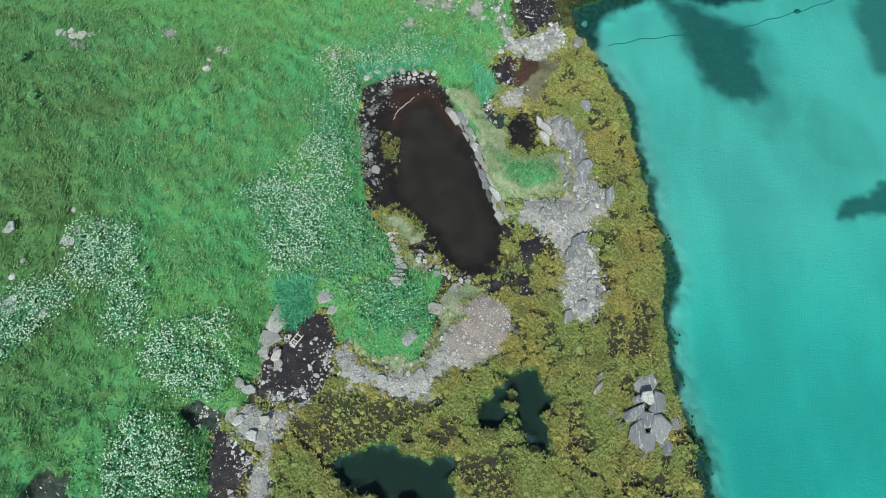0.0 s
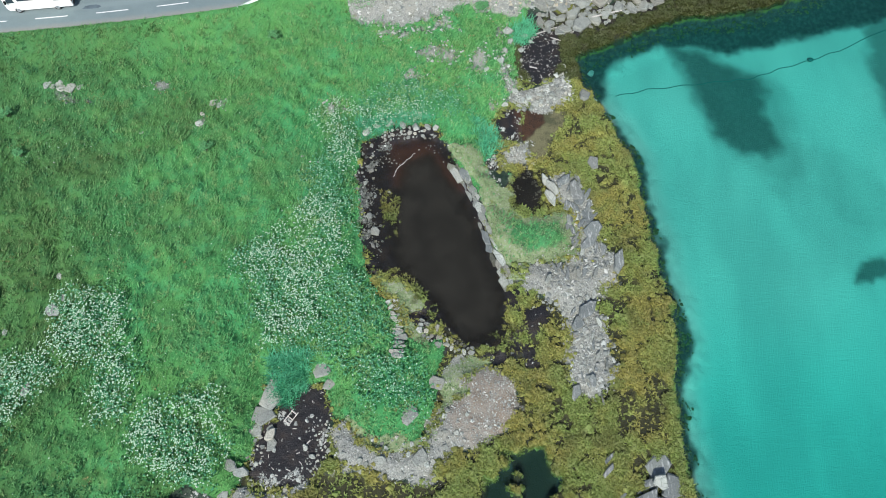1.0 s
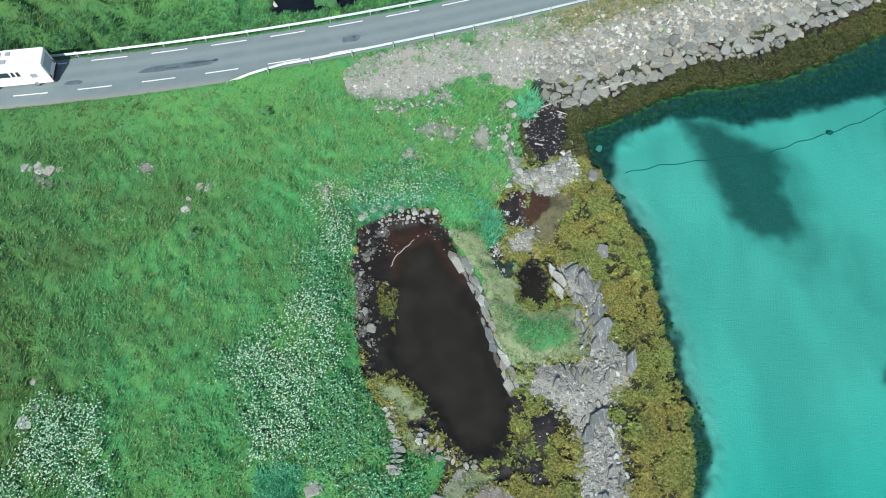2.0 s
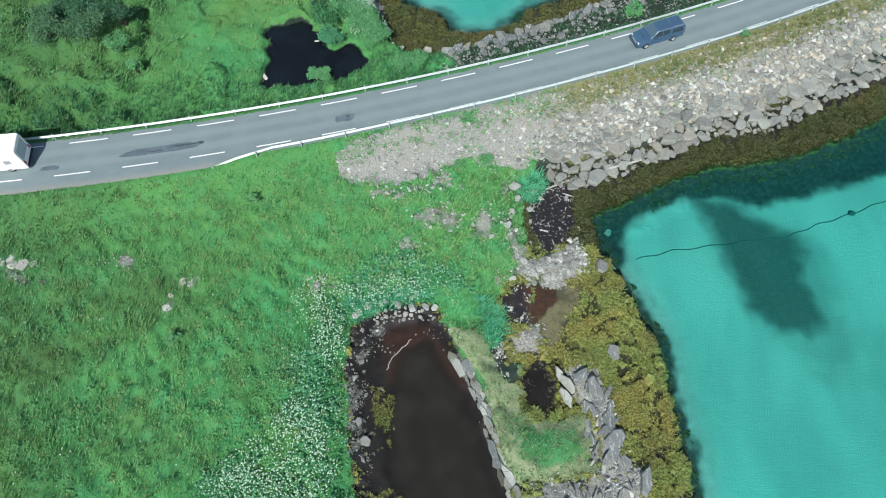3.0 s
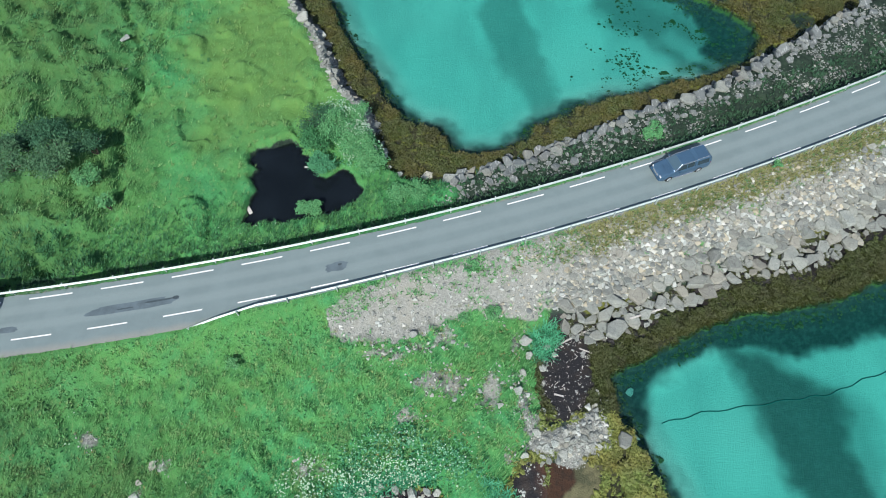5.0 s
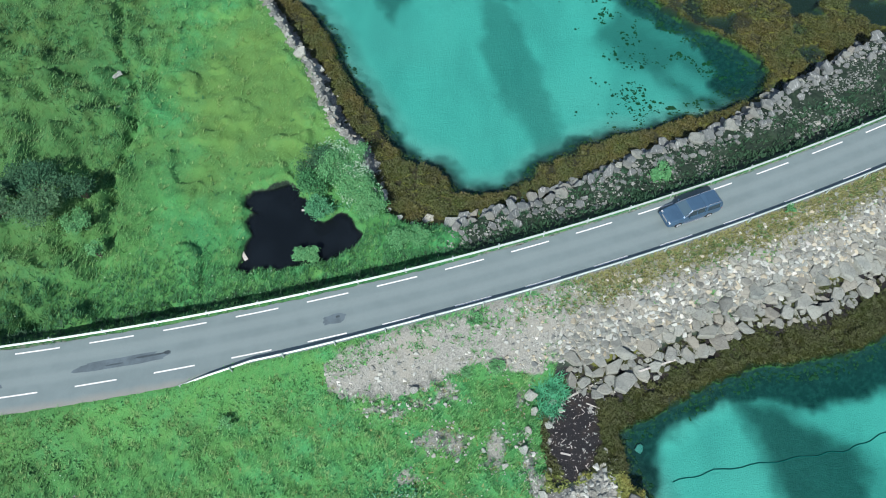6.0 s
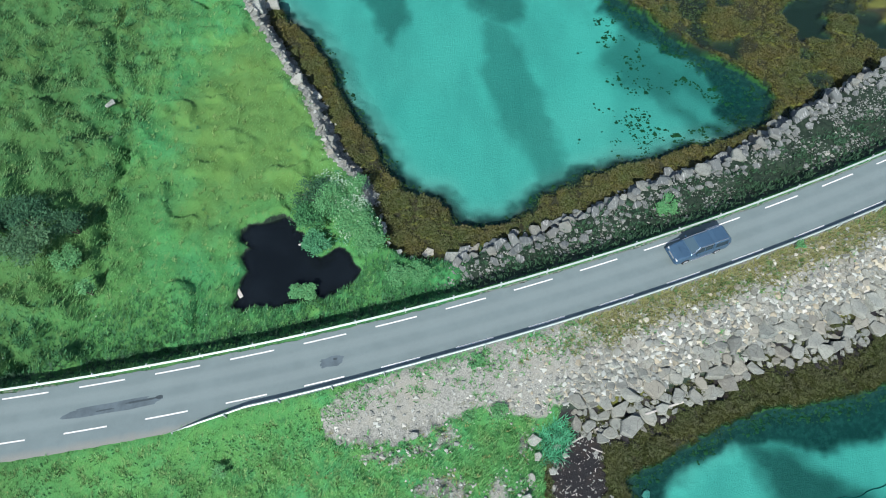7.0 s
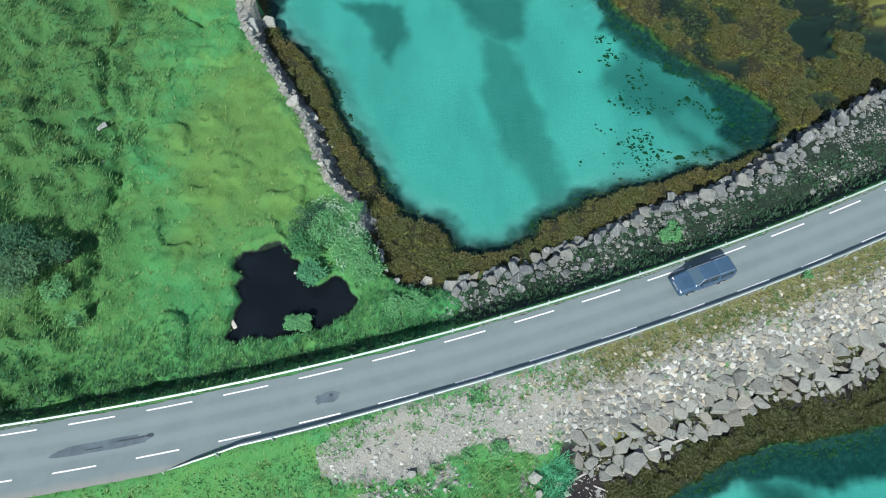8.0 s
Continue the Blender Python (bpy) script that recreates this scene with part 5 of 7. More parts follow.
def lay_stone(name, x, y, size, material, label, group, yaw=None, sink=0.12, tilt=10, z=None, thick=1.0, wide=1.0, wall=None):
    ob = new(name, random.choice(BOULDERS[material]))
    z = ground_z(x, y) if z is None else z
    yaw = random.uniform(*(yaw or (0, 360)))
    ob.matrix_world = pose(x, y, z + size * (0.22 - sink) * thick, random.uniform(-tilt, tilt), random.uniform(-tilt, tilt), yaw) @ Matrix.Diagonal((size, size * wide, size * thick, 1))
    LAID.append((x, y, size))
    if wall:
        ob.parent = wall
        return ob
    return tagged(ob, label, "stone", group)


def lay_band(name, line, inner, outer, count, small, large, material, label, group, grow=None, gap=0.37, **more):
    """Throws stones into a band beside a line of places, each clear of the others."""
    seg = [(Vector(a), Vector(b)) for a, b in zip(line, line[1:])]
    lengths = [(b - a).length for a, b in seg]
    made = 0
    for _ in range(count * 14):
        a, b = random.choices(seg, lengths)[0]
        u, off = random.random(), random.uniform(inner, outer)
        side = Vector((-(b - a).y, (b - a).x)).normalized()
        p = a + (b - a) * u + side * off
        s = random.uniform(small, large) * (grow((off - inner) / (outer - inner)) if grow else 1)
        if any((p.x - x) ** 2 + (p.y - y) ** 2 < (gap * (s + q)) ** 2 for x, y, q in LAID):
            continue
        lay_stone(name, p.x, p.y, s, random.choice(material), label, group, **more)
        made += 1
        if made >= count:
            break


lay_band("boulder", RIPRAP_TOE, -0.4, 2.6, 60, 1.4, 2.2, [STONE, STONE, STONE_SANDY], "large flat grey boulder at the causeway's foot", "riprap boulders", sink=0.05, tilt=8, gap=0.3)
lay_band("boulder", RIPRAP_TOE, -0.7, 3.4, 230, 0.5, 1.35, [STONE, STONE, STONE, STONE_SANDY], "angular grey boulder at the causeway's foot", "riprap boulders", sink=0.05, tilt=12, gap=0.29)
lay_band("slope_stone", RIPRAP_TOE, 2.8, 6.2, 270, 0.3, 0.95, [STONE, STONE_SANDY, STONE_SANDY], "angular grey stone on the causeway's slope", "riprap stones", sink=0.05, tilt=18, gap=0.36)
WALL_EAST = [(0.2, 72.4), (4.6, 73.8), (8.7, 75.2), (13.2, 77.3), (16.7, 79.1), (22.4, 81.5), (28.3, 83.5), (33.0, 86.8), (37.3, 89.7), (42.2, 92.6), (47.1, 95.6)]
sea_wall = tagged(new("sea_wall"), "rough dry sea wall of grey stones below the road", "wall")
lay_band("stone", WALL_EAST, -1.0, 0.6, 140, 0.8, 1.8, [STONE_WALL, STONE_WALL, STONE], "large grey stone in the rough sea wall below the road", "", wall=sea_wall, sink=0.03, tilt=14, gap=0.27)
lay_band("stone", WALL_EAST, -2.6, 0.9, 175, 0.35, 1.0, [STONE_WALL, STONE_WALL, STONE_DARK], "grey stone in the rough sea wall below the road", "", wall=sea_wall, sink=0.05, tilt=18, gap=0.24)
field_wall = tagged(new("field_wall"), "crumbling pale dry-stone wall along the field's shore", "wall")
lay_band("stone", WALL_WEST, -1.1, 0.6, 64, 0.6, 1.5, [STONE_SANDY, STONE_SANDY, STONE], "pale slab in the field's crumbling edge wall", "", wall=field_wall, sink=0.08, tilt=8, gap=0.26, thick=0.45, wide=0.7)
lay_band("stone", WALL_WEST, -1.2, 0.8, 150, 0.25, 0.75, [STONE_SANDY, STONE_SANDY, STONE], "pale stone in the field's crumbling edge wall", "", wall=field_wall, sink=0.05, tilt=10, gap=0.2, thick=0.6)


def lay_each(name, places, material, label, group, **more):
    for x, y, s in places:
        lay_stone(name, x, y, s, material, label, group, **more)


# slate outcrops in the weed and along the grass tongue
lay_each("slate_slab", [(16.9, 11.6, 2.3), (17.9, 10.0, 2.7), (15.7, 9.2, 2.6), (15.8, 7.7, 2.7), (17.6, 7.9, 2.7), (19.0, 8.4, 1.6), (17.9, 6.6, 1.9), (16.7, 8.7, 2.2), (16.4, 6.8, 1.8), (16.3, 10.4, 1.8)],
         STONE_DARK, "dark cracked slate slab among the rockweed", "slate outcrop", sink=0.0, tilt=6, thick=0.5, wide=0.85, yaw=(20, 70))
lay_each("slate_slab", [(13.8, 9.3, 0.9), (12.9, 11.2, 1.6), (13.1, 12.2, 1.2), (14.2, 8.9, 0.7)], STONE_WALL, "grey slate splinter among the rockweed", "slate outcrop", sink=0.0, tilt=8, thick=0.6, wide=0.4, yaw=(40, 70))
lay_each("white_boulder", [(16.8, 10.3, 1.4)], STONE_PALE, "single white boulder on dark slate", "", sink=-0.25)
lay_each("shore_slab", [(15.7, 29.2, 2.5), (14.4, 39.7, 1.7)], STONE_WALL, "broad blue-grey slab on the shingle shore", "shore slabs", sink=0.0, tilt=7, thick=0.6, wide=0.7, yaw=(70, 110))
lay_each("shore_slab", [(11.4, 37.8, 1.9), (12.4, 36.5, 2.3), (11.6, 35.1, 1.3), (13.4, 33.8, 1.9), (13.6, 32.4, 2.1), (13.2, 31.1, 1.8), (12.6, 35.6, 1.5), (12.4, 24.6, 2.4), (11.6, 23.4, 1.6), (10.9, 17.4, 1.4)], STONE_DARK,
         "blue-black slate ledge between grass and rockweed", "shore slabs", sink=0.0, tilt=8, thick=0.5, wide=0.75, yaw=(30, 110))
for _line, _n, _a, _b, _tones in (([(11.2, 38.3), (12.6, 36.6), (13.4, 33.4), (13.9, 30.2)], 34, -0.9, 1.1, [STONE_DARK, STONE_WALL, STONE_WALL]), ([(12.2, 29.6), (12.0, 33.8)], 16, -0.5, 0.6, [STONE_PALE, STONE, STONE_WALL]),
                                  ([(12.6, 16.6), (12.4, 20.0), (12.2, 24.0), (12.8, 26.6)], 18, -1.5, 1.7, [STONE, STONE_WALL, STONE_PALE]), ([(9.0, 27.6), (12.0, 28.4), (14.6, 28.2)], 18, -1.0, 1.0, [STONE, STONE_WALL])):
    lay_band("slate_shard", _line, _a, _b, _n, 0.4, 1.4, _tones, "long tilted slate shard of the striped shore rock", "shore shards", sink=-0.06, tilt=14, gap=0.15, wide=0.42, thick=0.6, yaw=(50, 115))
lay_each("shore_slab", [(10.3, 36.9, 2.0), (10.0, 35.9, 1.9), (9.7, 37.8, 1.5)], STONE_PALE, "long pale slab beside the puddle", "shore slabs", yaw=(100, 120), wide=0.45, sink=0.0, tilt=6)
lay_band("shore_slab", [(5.9, 27.3), (4.9, 29.6), (4.2, 31.8), (3.5, 34.6), (2.6, 37.0), (1.2, 39.6)], -0.2, 0.6, 46, 0.8, 2.3, [STONE, STONE_WALL, STONE, STONE_PALE], "slanting grey slab edging the brown pond", "pond edge slabs", thick=0.35, sink=0.10, gap=0.17, wide=0.5, tilt=6, yaw=(104, 120))
lay_band("slate_slab", [(14.6, 7.4), (16.6, 8.8), (18.0, 10.4)], -2.2, 1.6, 34, 0.25, 0.8, [STONE_DARK, STONE_DARK, STONE_WALL], "broken dark slate among the rockweed", "slate outcrop", sink=0.0, tilt=14, gap=0.19, thick=0.7, wide=0.55, yaw=(20, 75))
# stones round the brown pond
lay_each("pond_stone", [(-2.9, 43.8, 1.15), (-1.7, 43.9, 0.8), (-0.9, 43.8, 0.8), (-4.2, 44.1, 0.9), (-5.5, 44.2, 1.0), (-6.8, 43.9, 0.8), (-7.8, 43.2, 0.9), (-5.2, 43.0, 0.5), (-2.2, 43.0, 0.5), (-3.5, 43.2, 0.6)],
         STONE_PALE, "pale rounded stone at the pond's head", "pond stones", sink=0.0)
lay_each("pond_stone", [(-6.5, 32.4, 1.05), (-7.1, 34.0, 0.75), (-7.6, 37.6, 0.6), (-7.1, 39.0, 0.6), (-6.6, 30.9, 0.6), (-5.3, 36.6, 0.4)], STONE, "grey stone in the pond's shallow edge", "pond stones", sink=0.0)
lay_band("pond_stone", [(-7.6, 42.2), (-7.9, 38.6), (-7.4, 34.4), (-6.9, 31.0)], -0.6, 1.2, 60, 0.12, 0.42, [STONE, STONE, STONE_DARK], "small grey stone in the pond's shallow edge", "pond stones", sink=0.05)
lay_band("pond_stone", [(-6.6, 42.9), (-3.6, 43.3), (-0.8, 43.3)], -0.6, 0.6, 34, 0.2, 0.5, [STONE_PALE, STONE], "small pale stone at the pond's head", "pond stones", sink=0.05)
lay_band("pond_stone", [(-2.2, 23.4), (0.2, 22.0), (2.4, 20.8)], -0.8, 0.5, 34, 0.25, 0.8, [STONE_PALE, STONE], "grey stone at the pond's foot", "pond stones", sink=0.05)
# shingle spits and shores: larger stones on them
lay_band("beach_stone", [(-9.0, 14.2), (-5.0, 12.4), (-1.4, 12.0), (0.8, 14.6), (2.0, 18.0)], -1.6, 1.5, 60, 0.15, 0.6, [STONE_PALE, STONE, STONE], "grey stone on the shingle spit", "beach stones", sink=0.1)
lay_band("beach_stone", [(-13.4, 2.0), (-13.4, 6.0), (-15.4, 9.0), (-12.0, 9.4)], -1.3, 1.3, 26, 0.15, 0.55, [STONE_PALE, STONE], "pale broken slab on the shore", "beach stones", sink=0.1)
lay_band("beach_stone", [(12.6, 17.4), (12.0, 21.0), (11.8, 25.0), (9.0, 27.2)], -1.8, 1.8, 110, 0.15, 0.55, [STONE, STONE, STONE_PALE, STONE_WALL], "grey stone on the shingle", "beach stones", sink=0.1)
lay_band("inlet_stone", [(7.2, 46.6), (9.6, 47.4), (12.4, 48.2)], -0.9, 1.0, 85, 0.25, 0.85, [STONE_PALE, STONE_PALE, STONE], "pale stone in the bar across the inlet", "inlet stones", sink=0.05)
lay_each("inlet_stone", [(6.8, 56.2, 1.3), (7.0, 54.9, 0.8), (6.4, 53.3, 0.7), (8.1, 53.8, 0.75), (5.9, 51.7, 0.9), (8.6, 55.7, 0.7), (9.2, 55.0, 0.5), (7.2, 48.4, 0.8), (6.1, 46.6, 0.7), (4.3, 50.5, 0.6), (-2.9, 56.3, 0.8), (7.9, 50.2, 0.6)],
         STONE_PALE, "pale stone at the inlet's grassy edge", "inlet stones", sink=0.0)
lay_each("inlet_stone", [(14.3, 47.8, 1.4), (15.8, 52.2, 0.8), (15.6, 48.2, 0.7)], STONE, "grey stone at the water's edge", "inlet stones", sink=-0.1)
lay_band("inlet_stone", [(5.2, 39.4), (6.6, 41.4), (8.6, 39.6)], -0.9, 0.9, 60, 0.15, 0.45, [STONE_PALE, STONE], "small pale stone beside the puddle", "inlet stones", sink=0.05)
lay_each("mud_stone", [(-14.1, 14.0, 1.2), (-16.1, 11.1, 1.3), (-11.2, 13.0, 0.6), (-10.6, 12.3, 0.6), (-13.7, 12.8, 0.5), (-10.9, 15.5, 0.4), (-15.4, 7.4, 1.1), (-16.6, 8.6, 1.0), (-14.4, 8.6, 1.0)],
         STONE_PALE, "pale stone at the black mud's edge", "mud stones", sink=0.0)
lay_band("mud_stone", [(-10.0, 15.6), (-9.6, 12.6), (-11.6, 10.6)], -0.7, 0.7, 60, 0.12, 0.32, [STONE_PALE, STONE], "small pale stone strewn over black mud", "mud stones", sink=0.05)
lay_band("mud_stone", [(-14.6, 14.6), (-15.2, 11.8), (-16.8, 7.4), (-15.6, 4.4)], -0.7, 0.8, 60, 0.15, 0.5, [STONE_PALE, STONE], "small pale stone strewn over black mud", "mud stones", sink=0.05)
# rock ledges and lone stones in the meadow
lay_each("ledge_slab", [(-14.2, 18.3, 1.7), (-14.4, 17.0, 2.5), (-15.1, 15.6, 2.4), (-15.5, 14.4, 1.5), (-14.1, 14.3, 1.2), (-14.0, 13.2, 1.3), (-10.4, 19.5, 2.0), (-9.6, 18.1, 1.3), (-2.9, 15.5, 1.8), (-2.0, 12.2, 1.7),
                        (-0.7, 18.3, 1.5), (-17.0, 11.6, 1.4), (-17.3, 9.0, 1.5), (-16.2, 8.0, 1.3), (-14.6, 7.3, 1.4), (-5.2, 12.0, 1.2), (-1.2, 11.0, 0.9)],
         STONE_SANDY, "pale rock ledge at the meadow's edge", "rock ledges", sink=0.02, tilt=4, thick=0.35)
lay_band("ledge_slab", [(-4.7, 25.6), (-4.3, 23.8), (-3.9, 22.0), (-4.0, 20.2)], -0.35, 0.35, 26, 0.5, 1.2, [STONE_PALE, STONE_PALE, STONE], "pale striped stone in a row through the meadow", "stone row", sink=0.0, gap=0.16, wide=0.6, thick=0.6, yaw=(-30, 30))
lay_each("meadow_stone", [(-24.0, 43.4, 1.0), (-23.9, 44.5, 0.6), (-23.1, 45.8, 0.8), (-22.5, 45.6, 0.7), (-36.9, 18.0, 2.2), (-33.9, 17.3, 1.1), (-33.3, 24.0, 1.3), (-33.0, 25.2, 0.9), (-38.9, 25.3, 1.4), (-37.4, 20.6, 0.8), (-36.8, 22.0, 0.7), (-38.4, 47.5, 1.5), (-37.3, 47.3, 1.3), (-36.4, 47.4, 0.8), (-39.0, 47.3, 0.7),
                          (-39.6, 47.5, 1.0), (-29.6, 42.4, 0.5), (-33.8, 27.4, 0.9), (-34.4, 89.6, 1.3), (-33.4, 85.6, 0.7)],
         STONE_PALE, "pale stone showing through the meadow grass", "meadow stones", sink=0.14, tilt=5, thick=0.4)
lay_each("ledge_slab", [(-21.7, 103.8, 2.6), (-20.6, 106.6, 2.4), (-22.8, 107.6, 2.2), (-24.0, 108.2, 1.8), (-14.2, 92.4, 1.8), (-15.6, 92.9, 1.6), (0.4, 72.5, 2.2), (-1.9, 73.4, 1.2), (-4.6, 73.2, 0.8), (-3.4, 72.9, 0.7)],
         STONE_PALE, "pale slab at the field's shore edge", "field wall stones", sink=0.02, tilt=6, thick=0.8)
# north bank herbs: the slope's shade is put into their leaf colour
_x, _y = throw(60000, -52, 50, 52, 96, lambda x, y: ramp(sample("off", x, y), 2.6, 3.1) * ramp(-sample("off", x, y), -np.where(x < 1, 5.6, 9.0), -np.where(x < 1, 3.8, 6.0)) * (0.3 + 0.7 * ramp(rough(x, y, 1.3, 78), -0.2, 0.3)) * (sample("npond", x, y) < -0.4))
scatter("bank_herbs", [tuft(6, 0.30, 0.05, 0.26, 290 + i) for i in range(8)], _x, _y, sample("h", _x, _y), RNG.uniform(0.6, 1.3, len(_x)), LEAF_BANK_SHADE, "grass and herbs coloured dark for the north bank's shade", "grass", 0.3)
_x, _y = throw(16000, -11, 50, 54, 84, lambda x, y: 0.7 * ramp(sample("gravel_road", x, y), -0.2, 0.5) * ramp(rough(x, y, 2.2, 79), 0.12, 0.45) * (sample("off", x, y) < -2.8))
scatter("gravel_grass", [tuft(7, 0.30, 0.035, 0.30, 296 + i) for i in range(6)], _x, _y, sample("h", _x, _y), RNG.uniform(0.6, 1.2, len(_x)), GRASS, "sparse tufts of grass in the roadside gravel", "grass", 0.3, covers=("tired", "sunny"))
_x, _y = throw(60000, -10, 50, 54, 84, lambda x, y: ramp(-sample("off", x, y), 2.40, 2.55) * ramp(sample("off", x, y), -5.6, -4.0) * (0.12 + 0.5 * ramp(rough(x, y, 1.4, 80), -0.2, 0.3)))
scatter("verge_grass", [tuft(6, 0.30, 0.035, 0.28, 310 + i) for i in range(6)], _x, _y, sample("h", _x, _y), RNG.uniform(0.5, 1.1, len(_x)), GRASS, "dry yellow-green grass along the guardrail", "grass", 0.3, covers=("tired", "sunny"))
# heath growth whose dark leaf colour also deepens the hummocks' shaded sides
_x, _y = throw(110000, -54, -17, 0, 117, lambda x, y: 0.26 * sample("heath", x, y) * sample("grass", x, y))
scatter("heath_tussocks", [tuft(8, 0.38, 0.045, 0.32, 320 + i) for i in range(8)], _x, _y, sample("h", _x, _y), RNG.uniform(0.4, 0.9, len(_x)), LEAF_DEEP, "heath tussocks, coloured darker for the hummocks' shade", "grass", 0.3)
_x, _y = throw(90000, 2, 50, 60, 84, lambda x, y: ramp(x + 3 * rough(x, y, 3, 81), 6, 16) * ramp(-sample("off", x, y), 2.40, 2.55) * ramp(sample("off", x, y) + 0.8 * rough(x, y, 1.5, 82), -5.4, -3.8) * 0.7)
scatter("dry_verge_grass", [tuft(6, 0.30, 0.035, 0.28, 330 + i) for i in range(6)], _x, _y, sample("h", _x, _y), RNG.uniform(0.5, 1.1, len(_x)), DRY_GRASS, "straw-coloured dry grass along the guardrail", "grass", 0.3)
_x, _y = throw(90000, -60, 52, 46, 90, lambda x, y: ((sample("off", x, y) > 2.12 + 0.14 * rough(x, y, 1.3, 102, 2)) & (sample("off", x, y) < 2.62)) * (0.75 + 0.3 * rough(x, y, 1.5, 103)))
scatter("kerb_grass", [tuft(6, 0.16, 0.03, 0.13, 340 + i) for i in range(6)], _x, _y, np.maximum(sample("h", _x, _y), ROAD_LEVEL - 0.05), RNG.uniform(0.6, 1.1, len(_x)), LEAF_KERB, "blue-green grass under the guardrail at the road's edge", "grass", 0.3)
# tall grass, with the shadows among it carried by a darker leaf colour
_x, _y = throw(90000, -52, 0, 46, 84, lambda x, y: ramp(sample("off", x, y), 3.6, 4.4) * ramp(-sample("off", x, y), -11.0, -6.0) * (0.45 + 0.4 * rough(x, y, 1.0, 109, 3)) * (sample("npond", x, y) < -0.4) * sample("grass", x, y))
scatter("tall_bank_grass", [tuft(6, 0.36, 0.034, 0.22, 360 + i) for i in range(8)], _x, _y, sample("h", _x, _y), RNG.uniform(0.5, 1.1, len(_x)), LEAF_TALL_SHADE, "tall grass above the road bank, coloured dark for its shadows", "grass", 0.25, wind=(0.3, 0.4))
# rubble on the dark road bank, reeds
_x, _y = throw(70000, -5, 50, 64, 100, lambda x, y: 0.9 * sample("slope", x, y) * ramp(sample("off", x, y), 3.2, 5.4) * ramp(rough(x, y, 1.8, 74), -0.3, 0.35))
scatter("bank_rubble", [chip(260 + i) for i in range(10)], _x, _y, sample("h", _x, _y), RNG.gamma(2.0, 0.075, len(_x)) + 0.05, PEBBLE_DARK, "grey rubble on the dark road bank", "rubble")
REED_BEDS = [[(-14.7, 20.5), (-11.2, 20.5), (-11.7, 17.4), (-13.3, 16.1), (-14.4, 17.4)], [(7.3, 56.8), (9.4, 57.8), (9.7, 56.2), (8.3, 54.4), (7.4, 54.7)], [(-8.6, 44.0), (-4.0, 45.2), (-1.0, 44.8), (-4.0, 44.3), (-8.0, 42.6)],
             [(3.0, 44.6), (5.0, 43.6), (5.4, 41.6), (4.0, 40.2), (3.4, 42.0)]]
_x, _y = throw(60000, -15.5, 11, 15, 60, lambda x, y: np.max([ramp(inside(o, x, y), -0.4, 0.4) for o in REED_BEDS], axis=0) * 0.9)
scatter("reeds", [tuft(7, 0.8, 0.035, 0.55, 280 + i) for i in range(8)], _x, _y, sample("h", _x, _y), RNG.uniform(0.6, 1.1, len(_x)), REED, "bright blue-green reeds in damp hollows", "reeds", 0.25)


# ---- road markings, repairs, rails ----
def dash(x, off, length):
    a = road_at(x, 0)[2]
    ob = ribbon("edge_line", x, x + length * math.cos(a), off - 0.06, off + 0.06, ROAD_LEVEL + 0.026, ROAD_PAINT, 0.4)
    ob.parent = road
    return ob


for k in range(-5, 14):
    dash(-29.1 + 5.85 * k, 1.70, 3.55)
for k in range(-5, 13):
    dash(-29.93 + 5.99 * k, -1.82, 3.2)


def repair(x, off, length, width, seed, material=None, lift=0.025):
    """A flat asphalt repair with a ragged rim, a few millimetres proud."""
    r = random.Random(seed)
    bm = bmesh.new()
    ring = []
    for i in range(28):
        a = 2 * math.pi * i / 28
        q = 1 + r.uniform(-0.16, 0.12)
        u = length / 2 * math.copysign(abs(math.cos(a)) ** 0.6, math.cos(a)) * q
        v = width / 2 * math.copysign(abs(math.sin(a)) ** 0.7, math.sin(a)) * q
        px, py, _ = road_at(x + u, off + v)
        ring.append(bm.verts.new((px, py, ROAD_LEVEL + lift)))
    bm.faces.new(ring)
    return part("repair_patch", bm, material or PATCH, road, "darker patch of newer asphalt")


repair(-9.6, -0.35, 1.9, 0.85, 1)
repair(-26.5, -0.42, 7.0, 0.85, 2)
repair(-36.4, -0.9, 1.8, 0.5, 4)
repair(-24.3, -0.28, 2.4, 0.16, 5, TAR, 0.029)
repair(-22.9, -0.26, 0.5, 0.3, 6, TAR, 0.029)
repair(-27.0, -0.5, 1.4, 0.12, 7, TAR, 0.029)
repair(-9.3, -0.2, 0.35, 0.2, 8, TAR, 0.029)


def box(bm, x0, x1, y0, y1, z0, z1, bevel=0.0, m=None):
    made = bmesh.ops.create_cube(bm, size=1)["verts"]
    bmesh.ops.scale(bm, vec=(x1 - x0, y1 - y0, z1 - z0), verts=made)
    bmesh.ops.translate(bm, vec=((x0 + x1) / 2, (y0 + y1) / 2, (z0 + z1) / 2), verts=made)
    if bevel:
        edges = list({e for v in made for e in v.link_edges})
        got = bmesh.ops.bevel(bm, geom=edges, offset=bevel, segments=2, affect="EDGES")
        made = list({v for f in got["faces"] for v in f.verts} | {v for v in made if v.is_valid})
    if m is not None:
        bmesh.ops.transform(bm, matrix=m, verts=made)
    return made


